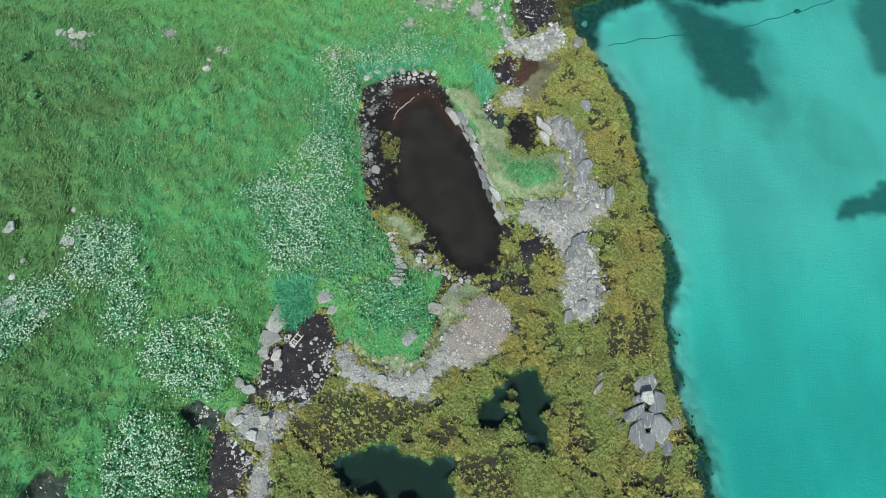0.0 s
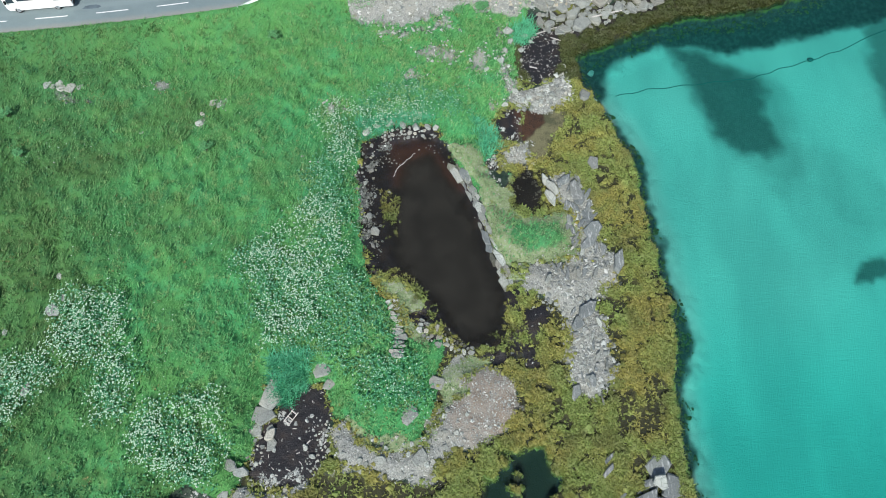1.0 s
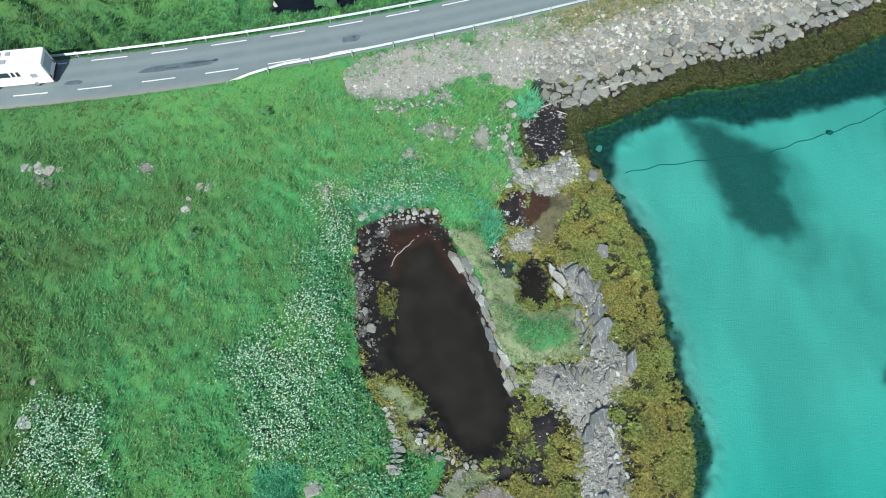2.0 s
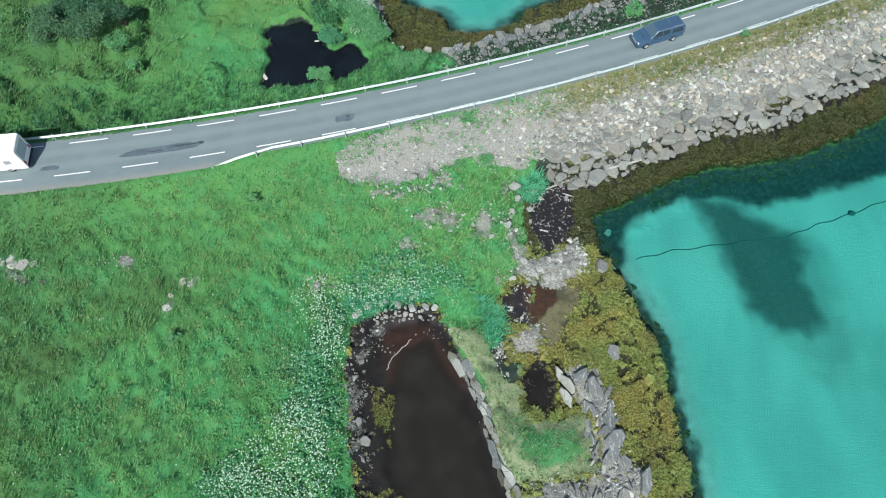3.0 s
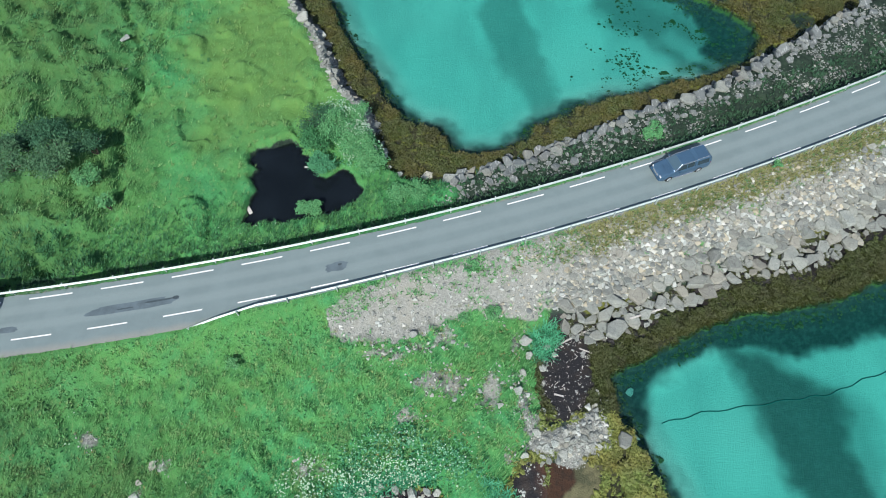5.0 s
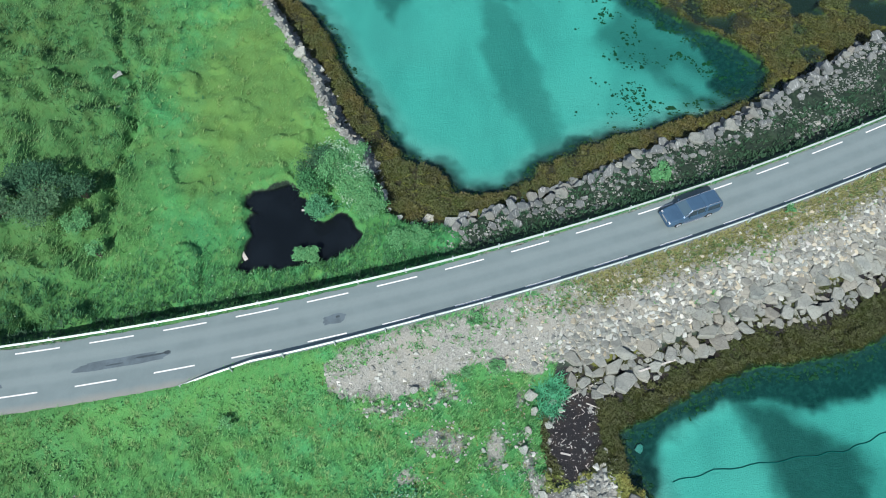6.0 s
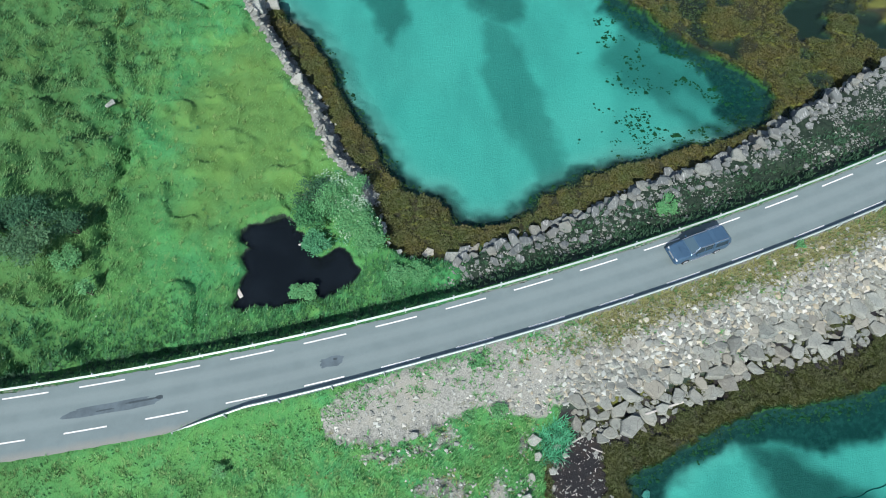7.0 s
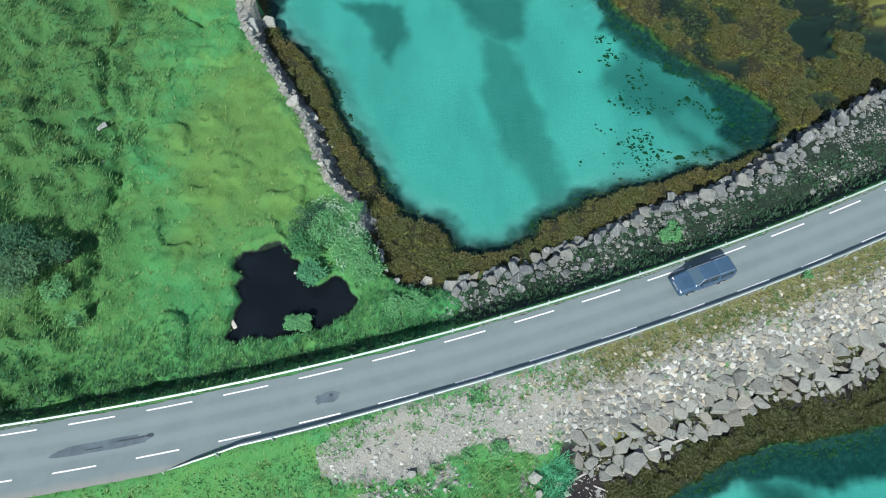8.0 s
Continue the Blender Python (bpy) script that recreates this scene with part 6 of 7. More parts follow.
def guardrail(name, line, side, label, first=0.6, post_every=4.2):
    """A steel W-beam on posts. line: places along the beam's face; side: +1 where the posts stand to its left."""
    thing = tagged(new(name), label, "guardrail")
    pts = [Vector(p) for p in line]
    profile = [(0.0, 0.31), (0.03, 0.30), (0.075, 0.25), (0.075, 0.21), (0.0, 0.16), (0.075, 0.11), (0.075, 0.07), (0.03, 0.02), (0.0, 0.0)]
    bm = bmesh.new()
    prev = None
    for i, p in enumerate(pts):
        d = (pts[min(i + 1, len(pts) - 1)] - pts[max(i - 1, 0)])
        n = Vector((-d.y, d.x, 0)).normalized() * -side
        top = p.z
        row = [bm.verts.new((p.x + n.x * u, p.y + n.y * u, top - 0.31 + w)) for u, w in profile]
        row += [bm.verts.new((p.x + n.x * (u - 0.012), p.y + n.y * (u - 0.012), top - 0.31 + w)) for u, w in reversed(profile)]
        if prev:
            for k in range(len(row)):
                q = (k + 1) % len(row)
                bm.faces.new((prev[k], prev[q], row[q], row[k]))
        prev = row
    bmesh.ops.recalc_face_normals(bm, faces=bm.faces)
    part("beam", bm, GALVANISED, thing, "weathered galvanised W-shaped steel beam")
    along, nxt, mesh = 0.0, first, None
    for a, b in zip(pts, pts[1:]):
        step = (b - a).length
        while nxt <= along + step:
            p = a.lerp(b, (nxt - along) / step)
            d = b - a
            n = Vector((-d.y, d.x, 0)).normalized() * side
            if mesh is None:
                bm = bmesh.new()
                box(bm, -0.05, 0.05, 0.0, 0.13, -1.05, 0.02, 0.012)
                box(bm, -0.04, 0.04, -0.03, 0.0, -0.28, -0.05)
                ob = part("post", bm, GALVANISED, thing)
                mesh = ob.data
            else:
                ob = new("post", mesh)
                ob.parent = thing
            turn = math.atan2(n.y, n.x) - math.pi / 2
            ob.matrix_basis = Matrix.Translation((p.x + n.x * 0.02, p.y + n.y * 0.02, p.z + 0.01)) @ Matrix.Rotation(turn, 4, "Z")
            nxt += post_every
        along += step
    return thing


def rail_line(x0, x1, off, step=1.0):
    return [(*road_at(x, off(x))[:2], ROAD_LEVEL + 0.72) for x in np.arange(x0, x1, step)]


def south_rail(x):
    return -2.36 - 0.24 * float(ramp(np.float64(-x), 0.0, 17.0))


guardrail("guardrail", rail_line(-83, 73, lambda x: 2.30), 1, "long galvanised guardrail on the road's lagoon side", 0.30)
_end = [(-23.0, 55.75, 3.55), (-21.9, 56.15, 3.85), (-20.4, 56.62, 4.22), (-19.2, 56.98, 4.5), (-18.0, 57.32, 4.66)]
guardrail("guardrail", _end + rail_line(-16.4, 73, south_rail), -1, "galvanised guardrail with a sunken end beside the gravel", 1.78)


# ---- vehicles ----
PAINT_BLUE = simple("dark blue car paint", (0.062, 0.125, 0.200), 0.3, 0.3, 0.15, 2)
PAINT_WHITE = simple("white motorhome panel", (0.78, 0.79, 0.76), 0.4, 0, 0.08, 1)
GLASS_DARK = simple("dark window glass", (0.028, 0.048, 0.062), 0.06, 0, 0.1, 1)
# the sky's reflection is mixed into this glass's blue-grey base colour
GLASS_SKY_TINT = simple("windscreen glass with sky reflection in its colour", (0.060, 0.105, 0.140), 0.05, 0, 0.1, 1)
RUBBER = simple("tyre rubber", (0.02, 0.02, 0.02), 0.85, 0, 0.3, 6)
CHROME = simple("bright metal", (0.65, 0.67, 0.68), 0.25, 0.8, 0.1, 2)
LAMP_CLEAR = simple("headlight lens", (0.70, 0.73, 0.74), 0.15, 0, 0.1, 2)
LAMP_RED = simple("tail light lens", (0.35, 0.02, 0.02), 0.25, 0, 0.1, 2)
PLASTIC = simple("black plastic", (0.025, 0.025, 0.027), 0.6, 0, 0.2, 4)
WINDOW_GREY = simple("pale tinted window", (0.36, 0.42, 0.45), 0.15, 0, 0.1, 1)
HATCH = simple("grey roof hatch", (0.30, 0.33, 0.35), 0.4, 0, 0.2, 3)


def loft(bm, rows):
    """A skin over rings of corners, capped at both ends."""
    rings = [[bm.verts.new(p) for p in row] for row in rows]
    n = len(rings[0])
    for a, b in zip(rings, rings[1:]):
        for k in range(n):
            bm.faces.new((a[k], a[(k + 1) % n], b[(k + 1) % n], b[k]))
    bm.faces.new(rings[0][::-1])
    bm.faces.new(rings[-1])
    bmesh.ops.recalc_face_normals(bm, faces=bm.faces)


def section(x, half, z0, z1, top):
    """A ring across a car body: half width, floor, roof and the roof's half width."""
    return [(x, -half, z0), (x, -half * 1.01, (z0 + z1) * 0.5), (x, -top, z1 - 0.04), (x, -top * 0.85, z1), (x, top * 0.85, z1), (x, top, z1 - 0.04), (x, half * 1.01, (z0 + z1) * 0.5), (x, half, z0)]


def wheel(parent, x, y, radius=0.37, width=0.24):
    bm = bmesh.new()
    m = Matrix.Translation((x, y, radius)) @ Matrix.Rotation(radians(90), 4, "X")
    bmesh.ops.create_cone(bm, cap_ends=True, segments=24, radius1=radius, radius2=radius, depth=width, matrix=m)
    bmesh.ops.bevel(bm, geom=[e for e in bm.edges if len(e.link_faces) == 2 and any(len(f.verts) > 4 for f in e.link_faces)], offset=0.04, segments=2, affect="EDGES")
    tyre = part("wheel", bm, RUBBER, parent)
    bm = bmesh.new()
    s = -1 if y < 0 else 1
    m = Matrix.Translation((x, y + s * width * 0.5, radius)) @ Matrix.Rotation(radians(90), 4, "X")
    bmesh.ops.create_cone(bm, cap_ends=True, segments=20, radius1=radius * 0.6, radius2=radius * 0.6, depth=0.03, matrix=m)
    for i in range(5):
        a = i * 2 * math.pi / 5
        box(bm, -0.03, 0.03, -0.02, 0.02, 0.02, radius * 0.56, 0, Matrix.Translation((x, y + s * (width * 0.5 + 0.015), radius)) @ Matrix.Rotation(a, 4, "Y"))
    part("rim", bm, CHROME, tyre, "silver spoked rim")


def quad(parent, name, corners, material, thick=0.012, label=""):
    """A thin plate through four corners, in order."""
    bm = bmesh.new()
    c = [Vector(p) for p in corners]
    n = (c[1] - c[0]).cross(c[3] - c[0]).normalized() * thick
    a, b = [bm.verts.new(p - n) for p in c], [bm.verts.new(p + n) for p in c]
    bm.faces.new(a[::-1])
    bm.faces.new(b)
    for k in range(4):
        bm.faces.new((a[k], a[(k + 1) % 4], b[(k + 1) % 4], b[k]))
    return part(name, bm, material, parent, label)


def cab_ring(x, half, z0, z1, top):
    """A ring across a glazed cab: an upright sill, flat leaning sides, a rounded roof edge."""
    return [(x, -half, z0), (x, -half, z0 + 0.06), (x, -top, z1 - 0.06), (x, -top * 0.86, z1), (x, top * 0.86, z1), (x, top, z1 - 0.06), (x, half, z0 + 0.06), (x, half, z0)]


def pickup(x, off):
    thing = tagged(new("pickup_truck"), "dark blue pickup truck with a hard canopy on the road", "truck")
    bm = bmesh.new()
    loft(bm, [section(2.60, 0.70, 0.45, 0.82, 0.62), section(2.45, 0.86, 0.36, 0.98, 0.76), section(1.9, 0.90, 0.34, 1.08, 0.80), section(1.15, 0.90, 0.34, 1.14, 0.84),
              section(0.0, 0.91, 0.34, 1.12, 0.88), section(-1.6, 0.91, 0.36, 1.12, 0.88), section(-2.45, 0.89, 0.42, 1.12, 0.87), section(-2.58, 0.84, 0.5, 1.08, 0.84)])
    body = part("body", bm, PAINT_BLUE, thing, smooth=False)
    bm = bmesh.new()
    loft(bm, [cab_ring(1.25, 0.84, 1.06, 1.18, 0.80), cab_ring(0.48, 0.84, 1.06, 1.74, 0.66), cab_ring(0.1, 0.84, 1.06, 1.79, 0.67), cab_ring(-0.85, 0.84, 1.06, 1.78, 0.68)])
    part("cab", bm, PAINT_BLUE, thing)
    bm = bmesh.new()
    loft(bm, [cab_ring(-0.87, 0.88, 1.08, 1.76, 0.72), cab_ring(-1.2, 0.88, 1.08, 1.85, 0.74), cab_ring(-2.3, 0.88, 1.08, 1.83, 0.73), cab_ring(-2.55, 0.86, 1.08, 1.58, 0.74)])
    part("canopy", bm, PAINT_BLUE, thing, "hard canopy over the load bed")
    quad(thing, "windscreen", [(1.16, -0.74, 1.235), (1.16, 0.74, 1.235), (0.54, 0.60, 1.695), (0.54, -0.60, 1.695)], GLASS_SKY_TINT, 0.03)
    for s in (-1, 1):
        lean = lambda z, z1, half, z0, top: half + (top - half) * (z - z0 - 0.06) / (z1 - z0 - 0.12) + 0.004
        low, high = s * lean(1.17, 1.78, 0.84, 1.06, 0.67), s * lean(1.66, 1.78, 0.84, 1.06, 0.67)
        quad(thing, "front_window", [(0.92, low, 1.17), (0.02, low, 1.17), (0.02, high, 1.66), (0.50, high, 1.66)], GLASS_DARK, 0.012)
        quad(thing, "rear_window", [(-0.06, low, 1.17), (-0.76, low, 1.17), (-0.76, high, 1.66), (-0.06, high, 1.66)], GLASS_DARK, 0.012)
        low, high = s * lean(1.20, 1.83, 0.88, 1.08, 0.735), s * lean(1.66, 1.83, 0.88, 1.08, 0.735)
        quad(thing, "canopy_window", [(-1.05, low, 1.20), (-2.25, low, 1.20), (-2.2, high, 1.66), (-1.1, high, 1.66)], GLASS_DARK, 0.012)
        bm = bmesh.new()
        for x0, z0, x1, z1, y0, y1 in ((1.22, 1.20, 0.50, 1.72, 0.80, 0.68), (0.50, 1.74, -0.85, 1.78, 0.67, 0.68)):
            d = Vector((x1 - x0, s * (y1 - y0), z1 - z0))
            box(bm, -d.length / 2, d.length / 2, -0.022, 0.022, -0.015, 0.03, 0, Matrix.Translation(((x0 + x1) / 2, s * (y0 + y1) / 2, (z0 + z1) / 2)) @ d.to_track_quat("X", "Z").to_matrix().to_4x4())
        part("pillar_trim", bm, CHROME, thing, "bright trim along pillar and roof edge")
        bm = bmesh.new()
        box(bm, 2.30, 2.56, s * 0.62 - 0.15, s * 0.62 + 0.15, 0.72, 0.92, 0.04)
        part("headlight", bm, LAMP_CLEAR, thing, "clear headlight")
        bm = bmesh.new()
        box(bm, -2.60, -2.52, s * 0.78 - 0.07, s * 0.78 + 0.07, 0.75, 1.02, 0.02)
        part("tail_light", bm, LAMP_RED, thing, "red tail light")
        bm = bmesh.new()
        box(bm, 0.72, 0.86, s * 1.0 - 0.1, s * 1.0 + 0.1, 1.14, 1.30, 0.03)
        part("mirror", bm, PAINT_BLUE, thing)
        bm = bmesh.new()
        box(bm, -0.9, 1.0, s * 0.93 - 0.06, s * 0.93 + 0.06, 0.32, 0.38, 0.02)
        part("side_step", bm, CHROME, thing, "bright side step")
        bm = bmesh.new()
        box(bm, -2.25, -1.0, s * 0.66 - 0.02, s * 0.66 + 0.02, 1.80, 1.88, 0.008)
        part("roof_rail", bm, CHROME, thing, "bright roof rail")
        for wx in (1.62, -1.45):
            wheel(thing, wx, s * 0.82)
    bm = bmesh.new()
    box(bm, 2.42, 2.68, -0.84, 0.84, 0.40, 0.62, 0.06)
    part("front_bumper", bm, PAINT_BLUE, thing)
    bm = bmesh.new()
    box(bm, -2.70, -2.50, -0.82, 0.82, 0.45, 0.60, 0.04)
    part("rear_bumper", bm, CHROME, thing)
    bm = bmesh.new()
    box(bm, 2.52, 2.63, -0.42, 0.42, 0.66, 0.84, 0.02)
    part("grille", bm, CHROME, thing)
    bm = bmesh.new()
    box(bm, 1.45, 1.85, -0.22, 0.22, 1.10, 1.15, 0.02)
    part("bonnet_scoop", bm, PAINT_BLUE, thing)
    px, py, a = road_at(x, off)
    thing.matrix_world = Matrix.Translation((px, py, ROAD_LEVEL + 0.022)) @ Matrix.Rotation(a + math.pi, 4, "Z")
    return thing


def motorhome(x, off):
    thing = tagged(new("motorhome"), "boxy white motorhome with roof hatches on the road", "motorhome")
    bm = bmesh.new()

    def ring(px, half, z0, z1, top):
        return [(px, -half, z0), (px, -half, z1 - 0.25), (px, -top, z1), (px, top, z1), (px, half, z1 - 0.25), (px, half, z0)]
    loft(bm, [ring(3.25, 0.92, 0.42, 1.55, 0.84), ring(3.05, 1.05, 0.36, 2.05, 0.92), ring(2.6, 1.10, 0.34, 2.62, 0.98), ring(1.9, 1.12, 0.34, 2.82, 1.02), ring(-3.2, 1.12, 0.36, 2.84, 1.02), ring(-3.3, 1.08, 0.4, 2.78, 0.98)])
    part("body", bm, PAINT_WHITE, thing)
    quad(thing, "windscreen", [(3.14, -0.86, 1.52), (3.14, 0.86, 1.52), (2.74, 0.86, 2.34), (2.74, -0.86, 2.34)], GLASS_DARK, 0.03)
    for s in (-1, 1):
        for a, b, z0, z1 in ((2.75, 2.05, 1.35, 2.0), (1.7, 0.1, 1.5, 2.1), (-0.05, -0.35, 1.5, 2.1), (-0.5, -0.85, 1.5, 2.1)):
            quad(thing, "window", [(a, s * 1.122, z0), (b, s * 1.122, z0), (b, s * 1.122, z1), (a - 0.1, s * 1.122, z1)], GLASS_DARK, 0.012)
        quad(thing, "vent_panel", [(-1.7, s * 1.122, 1.2), (-2.3, s * 1.122, 1.2), (-2.3, s * 1.122, 1.7), (-1.7, s * 1.122, 1.7)], HATCH, 0.012)
        bm = bmesh.new()
        box(bm, 2.95, 3.22, s * 0.72 - 0.16, s * 0.72 + 0.16, 0.75, 0.98, 0.04)
        part("headlight", bm, LAMP_CLEAR, thing, "clear headlight")
        bm = bmesh.new()
        box(bm, -3.34, -3.27, s * 0.9 - 0.08, s * 0.9 + 0.08, 0.8, 1.2, 0.02)
        part("tail_light", bm, LAMP_RED, thing, "red tail light")
        bm = bmesh.new()
        box(bm, 2.75, 2.9, s * 1.28 - 0.12, s * 1.28 + 0.12, 1.4, 1.75, 0.03)
        part("mirror", bm, PLASTIC, thing)
        for wx in (2.15, -1.7):
            wheel(thing, wx, s * 1.0, 0.36, 0.22)
    quad(thing, "rear_window", [(-3.312, -0.82, 1.25), (-3.312, 0.82, 1.25), (-3.285, 0.82, 2.4), (-3.285, -0.82, 2.4)], WINDOW_GREY, 0.02)
    for hx, hy, w, d in ((0.9, -0.35, 0.75, 0.7), (0.4, 0.45, 0.9, 0.5), (-0.1, -0.5, 0.45, 0.45)):
        bm = bmesh.new()
        box(bm, hx - w / 2, hx + w / 2, hy - d / 2, hy + d / 2, 2.80, 2.90, 0.03)
        part("roof_hatch", bm, HATCH, thing, "grey roof hatch")
    bm = bmesh.new()
    box(bm, -3.42, -3.28, -1.0, 1.0, 0.45, 0.62, 0.03)
    part("rear_bumper", bm, PLASTIC, thing)
    bm = bmesh.new()
    box(bm, 3.1, 3.34, -0.95, 0.95, 0.42, 0.66, 0.05)
    part("front_bumper", bm, HATCH, thing)
    px, py, a = road_at(x, off)
    thing.matrix_world = Matrix.Translation((px, py, ROAD_LEVEL + 0.022)) @ Matrix.Rotation(a + math.pi, 4, "Z")
    return thing


pickup(21.7, 0.25)
motorhome(-41.3, 0.25)


# ---- shrubs ----
def shrub(name, x, y, height, spread, leaves, material, label, leaf=0.07, seed=1, z=None, stems=7, clumps=14, bare=0.0, lift=0.25):
    """Stems that fork from the root, and a ragged crown of folded leaves gathered in clumps."""
    r = random.Random(seed)
    z = ground_z(x, y) if z is None else z
    thing = tagged(new(name), label, "shrub")
    thing.matrix_world = Matrix.Translation((x, y, z))
    tips = []
    for i in range(stems):
        bm = bmesh.new()
        a = 2 * math.pi * (i + r.uniform(-0.4, 0.4)) / stems
        reach = spread * r.uniform(0.35, 0.9)
        base, mid = Vector((0.05 * math.cos(a), 0.05 * math.sin(a), -0.1)), Vector((reach * 0.45 * math.cos(a), reach * 0.45 * math.sin(a), height * r.uniform(0.4, 0.6)))
        tip = Vector((reach * math.cos(a + 0.3), reach * math.sin(a + 0.3), height * r.uniform(0.6, 1.0)))
        side = mid + Vector((r.uniform(-0.4, 0.4) * spread, r.uniform(-0.4, 0.4) * spread, height * 0.25))
        tips += [tip, side, mid.lerp(tip, 0.6)]
        for p, q, w0, w1 in ((base, mid, 0.045, 0.03), (mid, tip, 0.03, 0.008), (mid, side, 0.02, 0.006)):
            d = (q - p)
            m = Matrix.Translation(p.lerp(q, 0.5)) @ d.to_track_quat("Z", "Y").to_matrix().to_4x4()
            bmesh.ops.create_cone(bm, cap_ends=False, segments=5, radius1=w0 * height * 0.5, radius2=w1 * height * 0.5, depth=d.length, matrix=m)
        part("stem", bm, BARK, thing)
    centres = [t + Vector((r.uniform(-1, 1), r.uniform(-1, 1), r.uniform(-0.3, 0.4))) * 0.18 * spread for t in r.choices(tips, k=clumps)]
    v, f = [], []
    for i in range(leaves):
        c = r.choice(centres)
        q = Vector((r.gauss(0, 1), r.gauss(0, 1), r.gauss(0, 0.7))) * 0.17 * spread
        p = c + q
        p.z = max(lift * height * r.random(), p.z)
        a, t = r.uniform(0, 2 * math.pi), r.uniform(-0.7, 0.7)
        l = leaf * r.uniform(0.6, 1.4)
        u = Vector((math.cos(a), math.sin(a), t)) * l
        w = Vector((-math.sin(a), math.cos(a), r.uniform(-0.5, 0.5))) * l * 0.55
        k = len(v)
        v += [p - u, p + w, p + u, p - w]
        f += [(k, k + 1, k + 2), (k, k + 2, k + 3)]
    me = mesh_of("crown", [tuple(p) for p in v], f, material)
    me.parent = thing
    return thing


shrub("willow_shrub", -40.6, 75.0, 2.4, 2.0, 2600, LEAF_SHADE, "dark dense willow shrub in the field", 0.10, 11, stems=9, clumps=20)
shrub("willow_shrub", -37.6, 74.9, 2.6, 2.1, 2800, LEAF_SHADE, "dark dense willow shrub in the field", 0.10, 12, stems=9, clumps=20)
shrub("willow_shrub", -33.3, 74.2, 2.4, 1.5, 2200, LEAF_SHADE, "dark dense willow shrub in the field", 0.10, 13, clumps=16)
shrub("willow_shrub", -40.2, 71.9, 2.4, 2.3, 2000, LEAF_WILLOW, "broad grey-green willow shrub in the field", 0.10, 34, stems=9, clumps=24)
shrub("willow_shrub", -36.4, 72.0, 2.6, 2.3, 2200, LEAF_WILLOW, "broad grey-green willow shrub in the field", 0.10, 35, stems=9, clumps=24)
shrub("willow_shrub", -33.4, 71.2, 1.6, 1.6, 1200, LEAF_SHRUB, "small green willow shrub in the field", 0.09, 14)
shrub("field_shrub", -31.2, 68.6, 1.9, 0.9, 650, LEAF_SHRUB, "small upright shrub in the field", 0.09, 15)
shrub("pond_shrub", -12.8, 78.3, 2.3, 1.9, 1700, LEAF_SHADE, "thin twiggy dark shrub beside the black pond", 0.09, 16, stems=11, clumps=22)
shrub("pond_shrub", -12.3, 76.2, 1.8, 1.9, 2600, LEAF_DEEP, "broad grey-green shrub beside the black pond", 0.10, 36, stems=9, clumps=16)
shrub("pond_shrub", -10.4, 77.0, 2.3, 2.1, 2600, LEAF_SHRUB, "leafy green shrub with white blossom by the pond", 0.09, 17, clumps=22)
shrub("pond_shrub", -8.6, 75.4, 1.8, 1.9, 3200, LEAF_SHRUB, "leafy green shrub beside the field wall", 0.09, 31, clumps=22)
shrub("pond_shrub", -9.2, 79.0, 1.6, 1.6, 2400, LEAF_SHRUB, "leafy green shrub beside the field wall", 0.09, 32, clumps=20)
shrub("pond_shrub", -7.4, 73.4, 1.5, 1.6, 2600, LEAF_SHRUB, "leafy green shrub above the pond's head", 0.09, 33, clumps=20)
shrub("pond_shrub", -11.9, 73.4, 1.5, 1.35, 2200, LEAF_DARK, "low green shrub leaning over the pond", 0.10, 18, clumps=14)
shrub("pond_shrub", -13.0, 68.8, 1.4, 1.1, 2000, LEAF_SHRUB, "round pale green shrub standing in the pond", 0.09, 19, clumps=14, z=1.3)
shrub("bank_shrub", 20.6, 76.9, 1.0, 1.15, 1300, LEAF_SHRUB, "low green shrub on the stony road bank", 0.09, 20, clumps=14)
shrub("bank_shrub", -4.4, 70.6, 1.0, 1.3, 1200, LEAF_SHRUB, "low green shrub on the grassy road bank", 0.09, 21, clumps=14)
shrub("bank_shrub", -2.4, 70.3, 1.0, 1.2, 1200, LEAF_SHRUB, "low green shrub on the grassy road bank", 0.09, 22, clumps=14)
shrub("meadow_shrub", -22.9, 40.3, 1.0, 0.7, 450, LEAF_SHRUB, "small blue-green shrub alone in the meadow", 0.07, 23)
shrub("meadow_shrub", -42.4, 43.8, 1.0, 0.6, 350, LEAF_SHRUB, "small blue-green shrub alone in the meadow", 0.07, 24)
shrub("meadow_shrub", -40.2, 39.4, 0.9, 0.55, 300, LEAF_SHRUB, "small blue-green shrub alone in the meadow", 0.07, 25)
shrub("meadow_shrub", -17.6, 53.6, 1.0, 0.7, 420, LEAF_SHRUB, "small green shrub below the road", 0.07, 26)
shrub("gravel_shrub", 4.0, 58.3, 0.8, 0.9, 700, LEAF_SHRUB, "low dark green shrub in the roadside gravel", 0.07, 37)
shrub("gravel_shrub", 1.4, 57.8, 0.5, 0.7, 400, LEAF_SHRUB, "low green shrub at the gravel's edge", 0.07, 38)
shrub("verge_shrub", 2.1, 61.6, 0.7, 0.75, 520, LEAF_SHRUB, "small green shrub in the roadside gravel", 0.07, 27)
shrub("verge_shrub", 30.7, 71.9, 0.8, 0.55, 300, LEAF_SHRUB, "small green shrub at the guardrail", 0.07, 28)


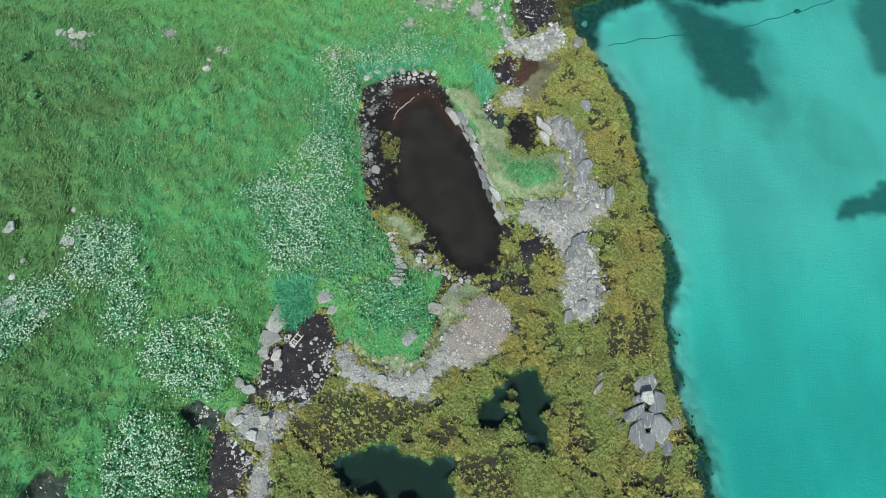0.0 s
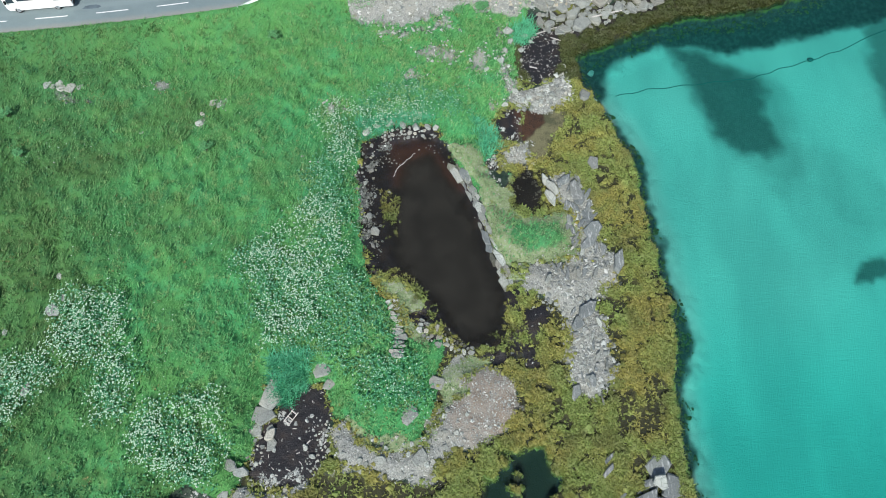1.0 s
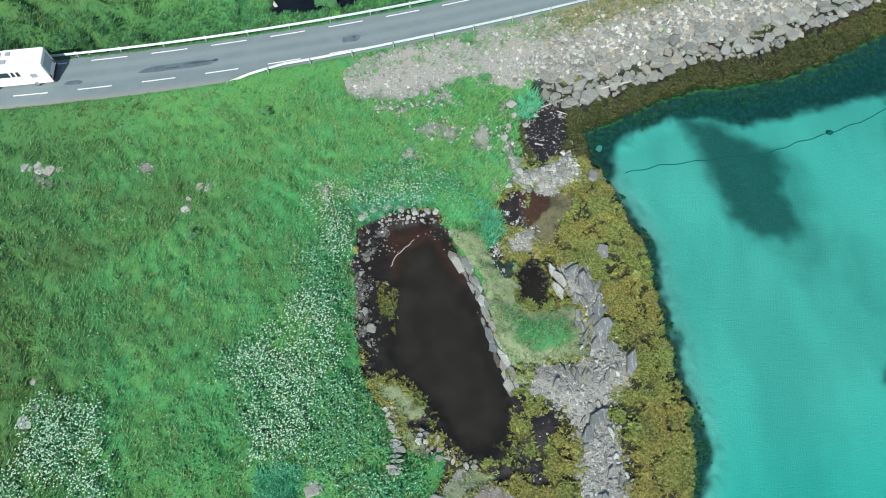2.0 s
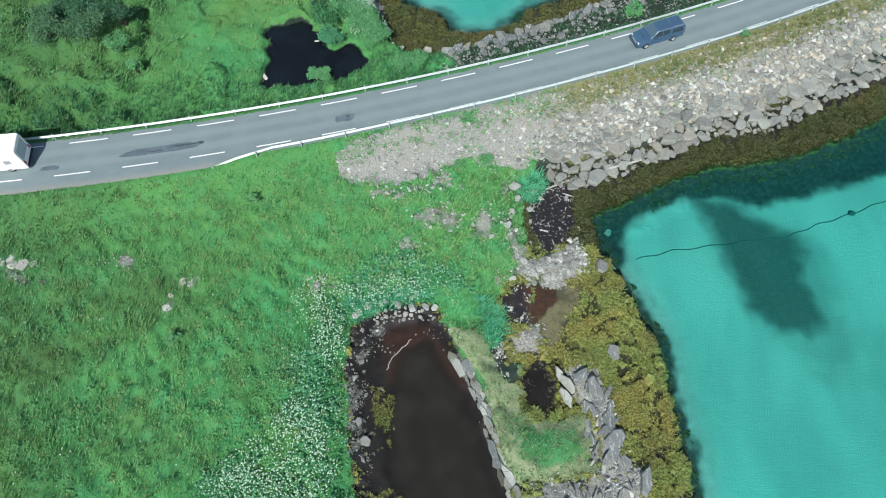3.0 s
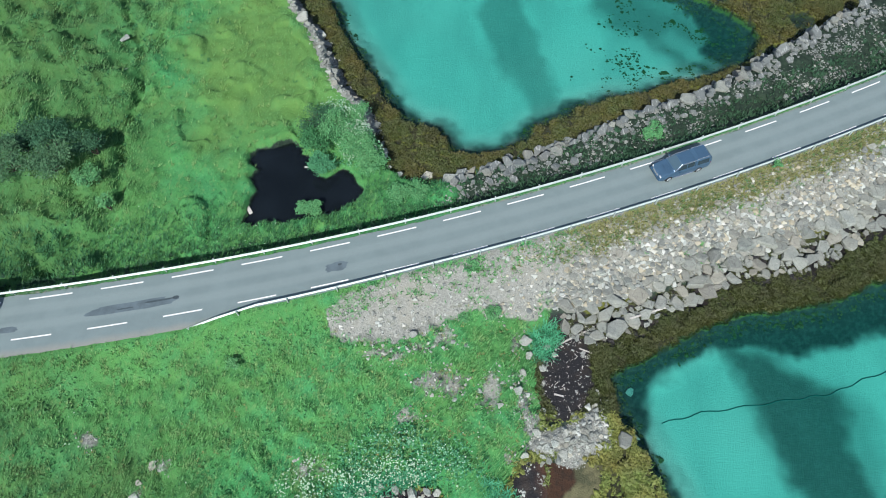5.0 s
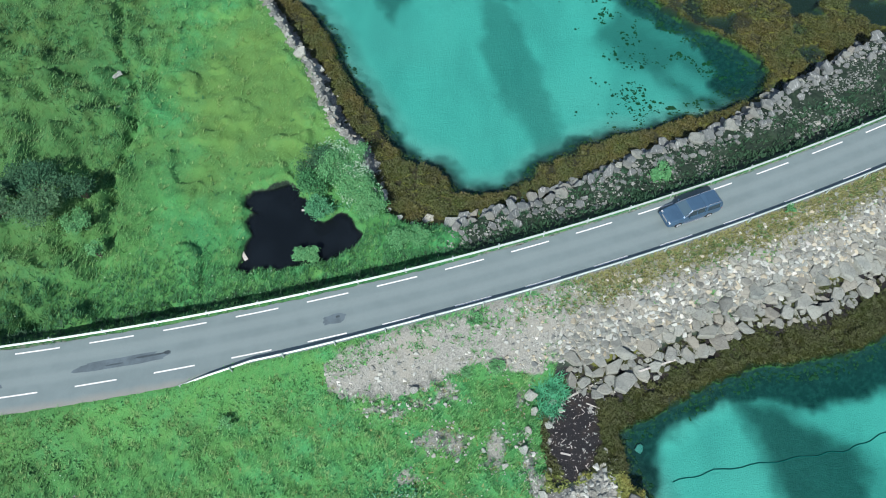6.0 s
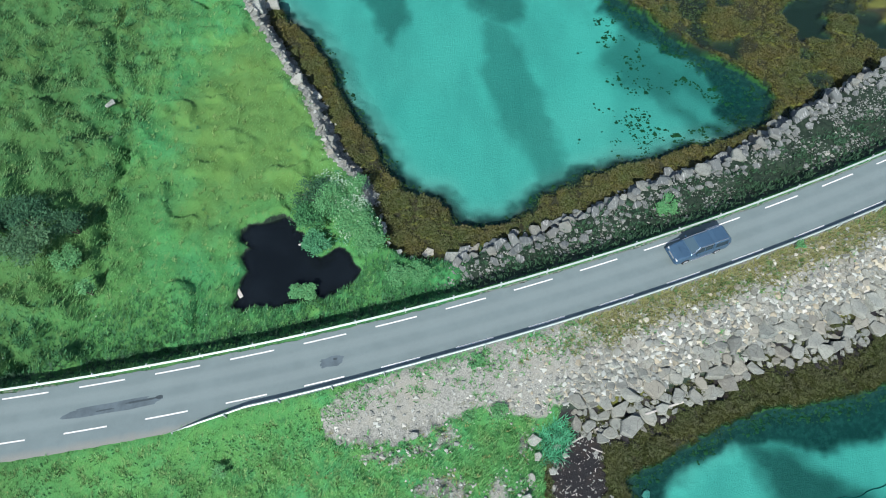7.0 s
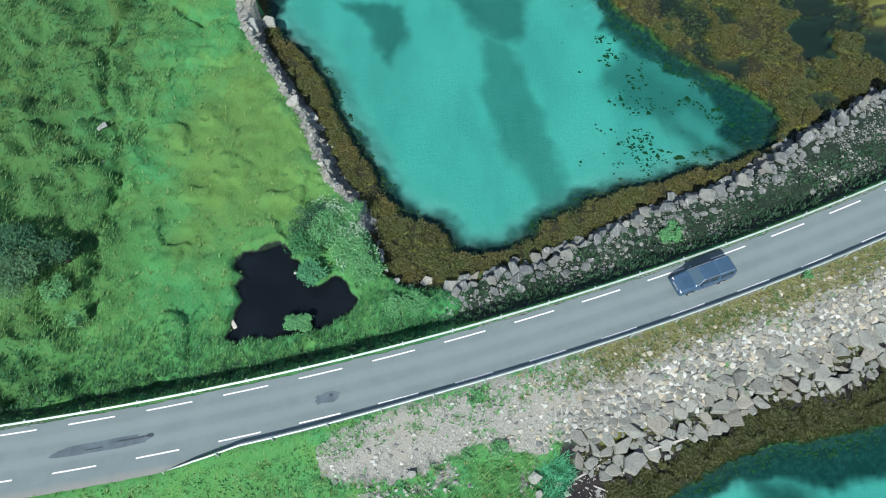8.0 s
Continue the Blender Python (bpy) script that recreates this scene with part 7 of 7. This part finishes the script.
_crown = [(-11.4, 80.6), (-8.6, 80.2), (-6.9, 76.5), (-8.6, 75.0), (-10.2, 76.6)]
_x, _y = throw(3000, -12, -6, 74, 81, lambda x, y: ramp(inside(_crown, x, y) + 0.6 * rough(x, y, 1.0, 111), -0.3, 0.6) * ramp(rough(x, y, 0.7, 112, 2), -0.2, 0.4))
scatter("shrub_blossom", [umbel(150 + i) for i in range(6)], _x, _y, sample("h", _x, _y) + RNG.uniform(1.3, 2.0, len(_x)), RNG.uniform(0.035, 0.08, len(_x)), BLOSSOM, "white blossom over the leafy shrubs by the pond", "flowers", 0.5)
lay_each("edge_stone", [(-6.4, 77.7, 0.9), (-6.2, 76.5, 1.0), (-6.0, 75.3, 0.8), (-6.9, 79.0, 0.8), (-6.5, 78.4, 0.5), (-5.7, 74.5, 0.6)], STONE_PALE, "pale stone where the field drops to the shore", "field wall stones", sink=0.0, thick=0.6)


# ---- driftwood, rope ----
def plank(name, x0, y0, x1, y1, width, label, z=None, lift=0.08):
    a, b = Vector((x0, y0, ground_z(x0, y0) + lift)), Vector((x1, y1, ground_z(x1, y1) + lift))
    if z is not None:
        a.z = b.z = z
    bm = bmesh.new()
    l = (b - a).length
    box(bm, -l / 2, l / 2, -width / 2, width / 2, -0.03, 0.03, 0.012)
    ob = part(name, bm, DRIFTWOOD)
    d = b - a
    ob.matrix_world = Matrix.Translation(a.lerp(b, 0.5)) @ d.to_track_quat("X", "Z").to_matrix().to_4x4()
    return tagged(ob, label, "driftwood")


plank("driftwood_plank", 16.1, 58.2, 19.4, 59.2, 0.16, "long bleached plank at the foot of the boulders", z=0.62)
plank("driftwood_plank", 9.8, 56.0, 12.2, 57.2, 0.15, "bleached plank across the black mud", lift=0.15)
plank("driftwood_plank", 11.4, 55.6, 12.6, 55.1, 0.10, "short bleached board on black mud")
plank("driftwood_plank", 8.9, 51.6, 9.7, 51.4, 0.14, "short bleached board on black mud")
plank("driftwood_plank", -19.6, 70.4, -18.4, 68.6, 0.35, "weathered board at the black pond's edge", z=1.62)


def pallet(x, y, yaw):
    thing = tagged(new("pallet"), "broken bleached wooden pallet on black mud", "pallet")
    for i in (-0.42, 0.42):
        bm = bmesh.new()
        box(bm, -0.75, 0.75, i - 0.06, i + 0.06, 0.0, 0.09, 0.01)
        part("runner", bm, DRIFTWOOD, thing)
    for i in (-0.6, -0.1, 0.5):
        bm = bmesh.new()
        box(bm, i - 0.05, i + 0.05, -0.5, 0.5, 0.09, 0.12, 0.006)
        part("slat", bm, DRIFTWOOD, thing)
    thing.matrix_world = pose(x, y, ground_z(x, y) + 0.02, 4, -3, yaw) @ Matrix.Diagonal((0.85, 0.6, 1, 1))


pallet(-12.6, 15.4, 55)


def mooring_rope():
    thing = tagged(new("mooring_rope"), "dark sagging mooring rope with a weedy float", "rope")
    data = bpy.data.curves.new("rope", "CURVE")
    data.dimensions, data.bevel_depth, data.bevel_resolution = "3D", 0.045, 1
    s = data.splines.new("POLY")
    way = [(18.3, 49.6), (21.9, 50.5), (26.5, 51.1), (30.7, 51.7), (33.6, 52.1), (36.6, 53.3), (40.3, 54.5), (44.0, 56.0), (52.0, 60.0)]
    fine = []
    for (a, b) in zip(way, way[1:]):
        fine += [[a[k] + (b[k] - a[k]) * i / 6 for k in range(2)] for i in range(6)]
    fine = [(px, py, ground_z(px, py) + 0.03) for px, py in fine]
    s.points.add(len(fine) - 1)
    for i, p in enumerate(fine):
        s.points[i].co = (p[0], p[1] + 0.10 * math.sin(i * 1.3), p[2], 1)
    data.materials.append(ROPE)
    ob = new("rope", data)
    ob.parent = thing
    bm = bmesh.new()
    bmesh.ops.create_icosphere(bm, subdivisions=2, radius=0.26, matrix=Matrix.Translation((40.3, 54.5, ground_z(40.3, 54.5) + 0.2)) @ Matrix.Diagonal((1.3, 1, 0.8, 1)))
    part("float", bm, ROPE, thing, "dark weed-grown float")


mooring_rope()


def branch(line, z, thickness, label):
    """A thin bleached branch along a wavy line."""
    data = bpy.data.curves.new("branch", "CURVE")
    data.dimensions, data.bevel_depth, data.bevel_resolution = "3D", thickness, 1
    s = data.splines.new("POLY")
    s.points.add(len(line) * 4 - 4)
    k = 0
    for (ax, ay), (bx, by) in zip(line, line[1:]):
        for i in range(4):
            s.points[k].co = (ax + (bx - ax) * i / 4 + 0.06 * math.sin(k * 2.1), ay + (by - ay) * i / 4 + 0.06 * math.cos(k * 1.7), z, 1)
            k += 1
    s.points[k].co = (*line[-1], z, 1)
    data.materials.append(DRIFTWOOD)
    return tagged(new("driftwood_branch", data), label, "driftwood")


branch([(-5.0, 38.2), (-4.6, 39.3), (-3.7, 40.2), (-2.9, 41.0)], POND_LEVEL + 0.02, 0.035, "thin bleached branch afloat in the brown pond")
plank("driftwood_plank", -13.9, 73.9, -13.4, 74.0, 0.18, "short pale board afloat in the black pond", z=1.53)
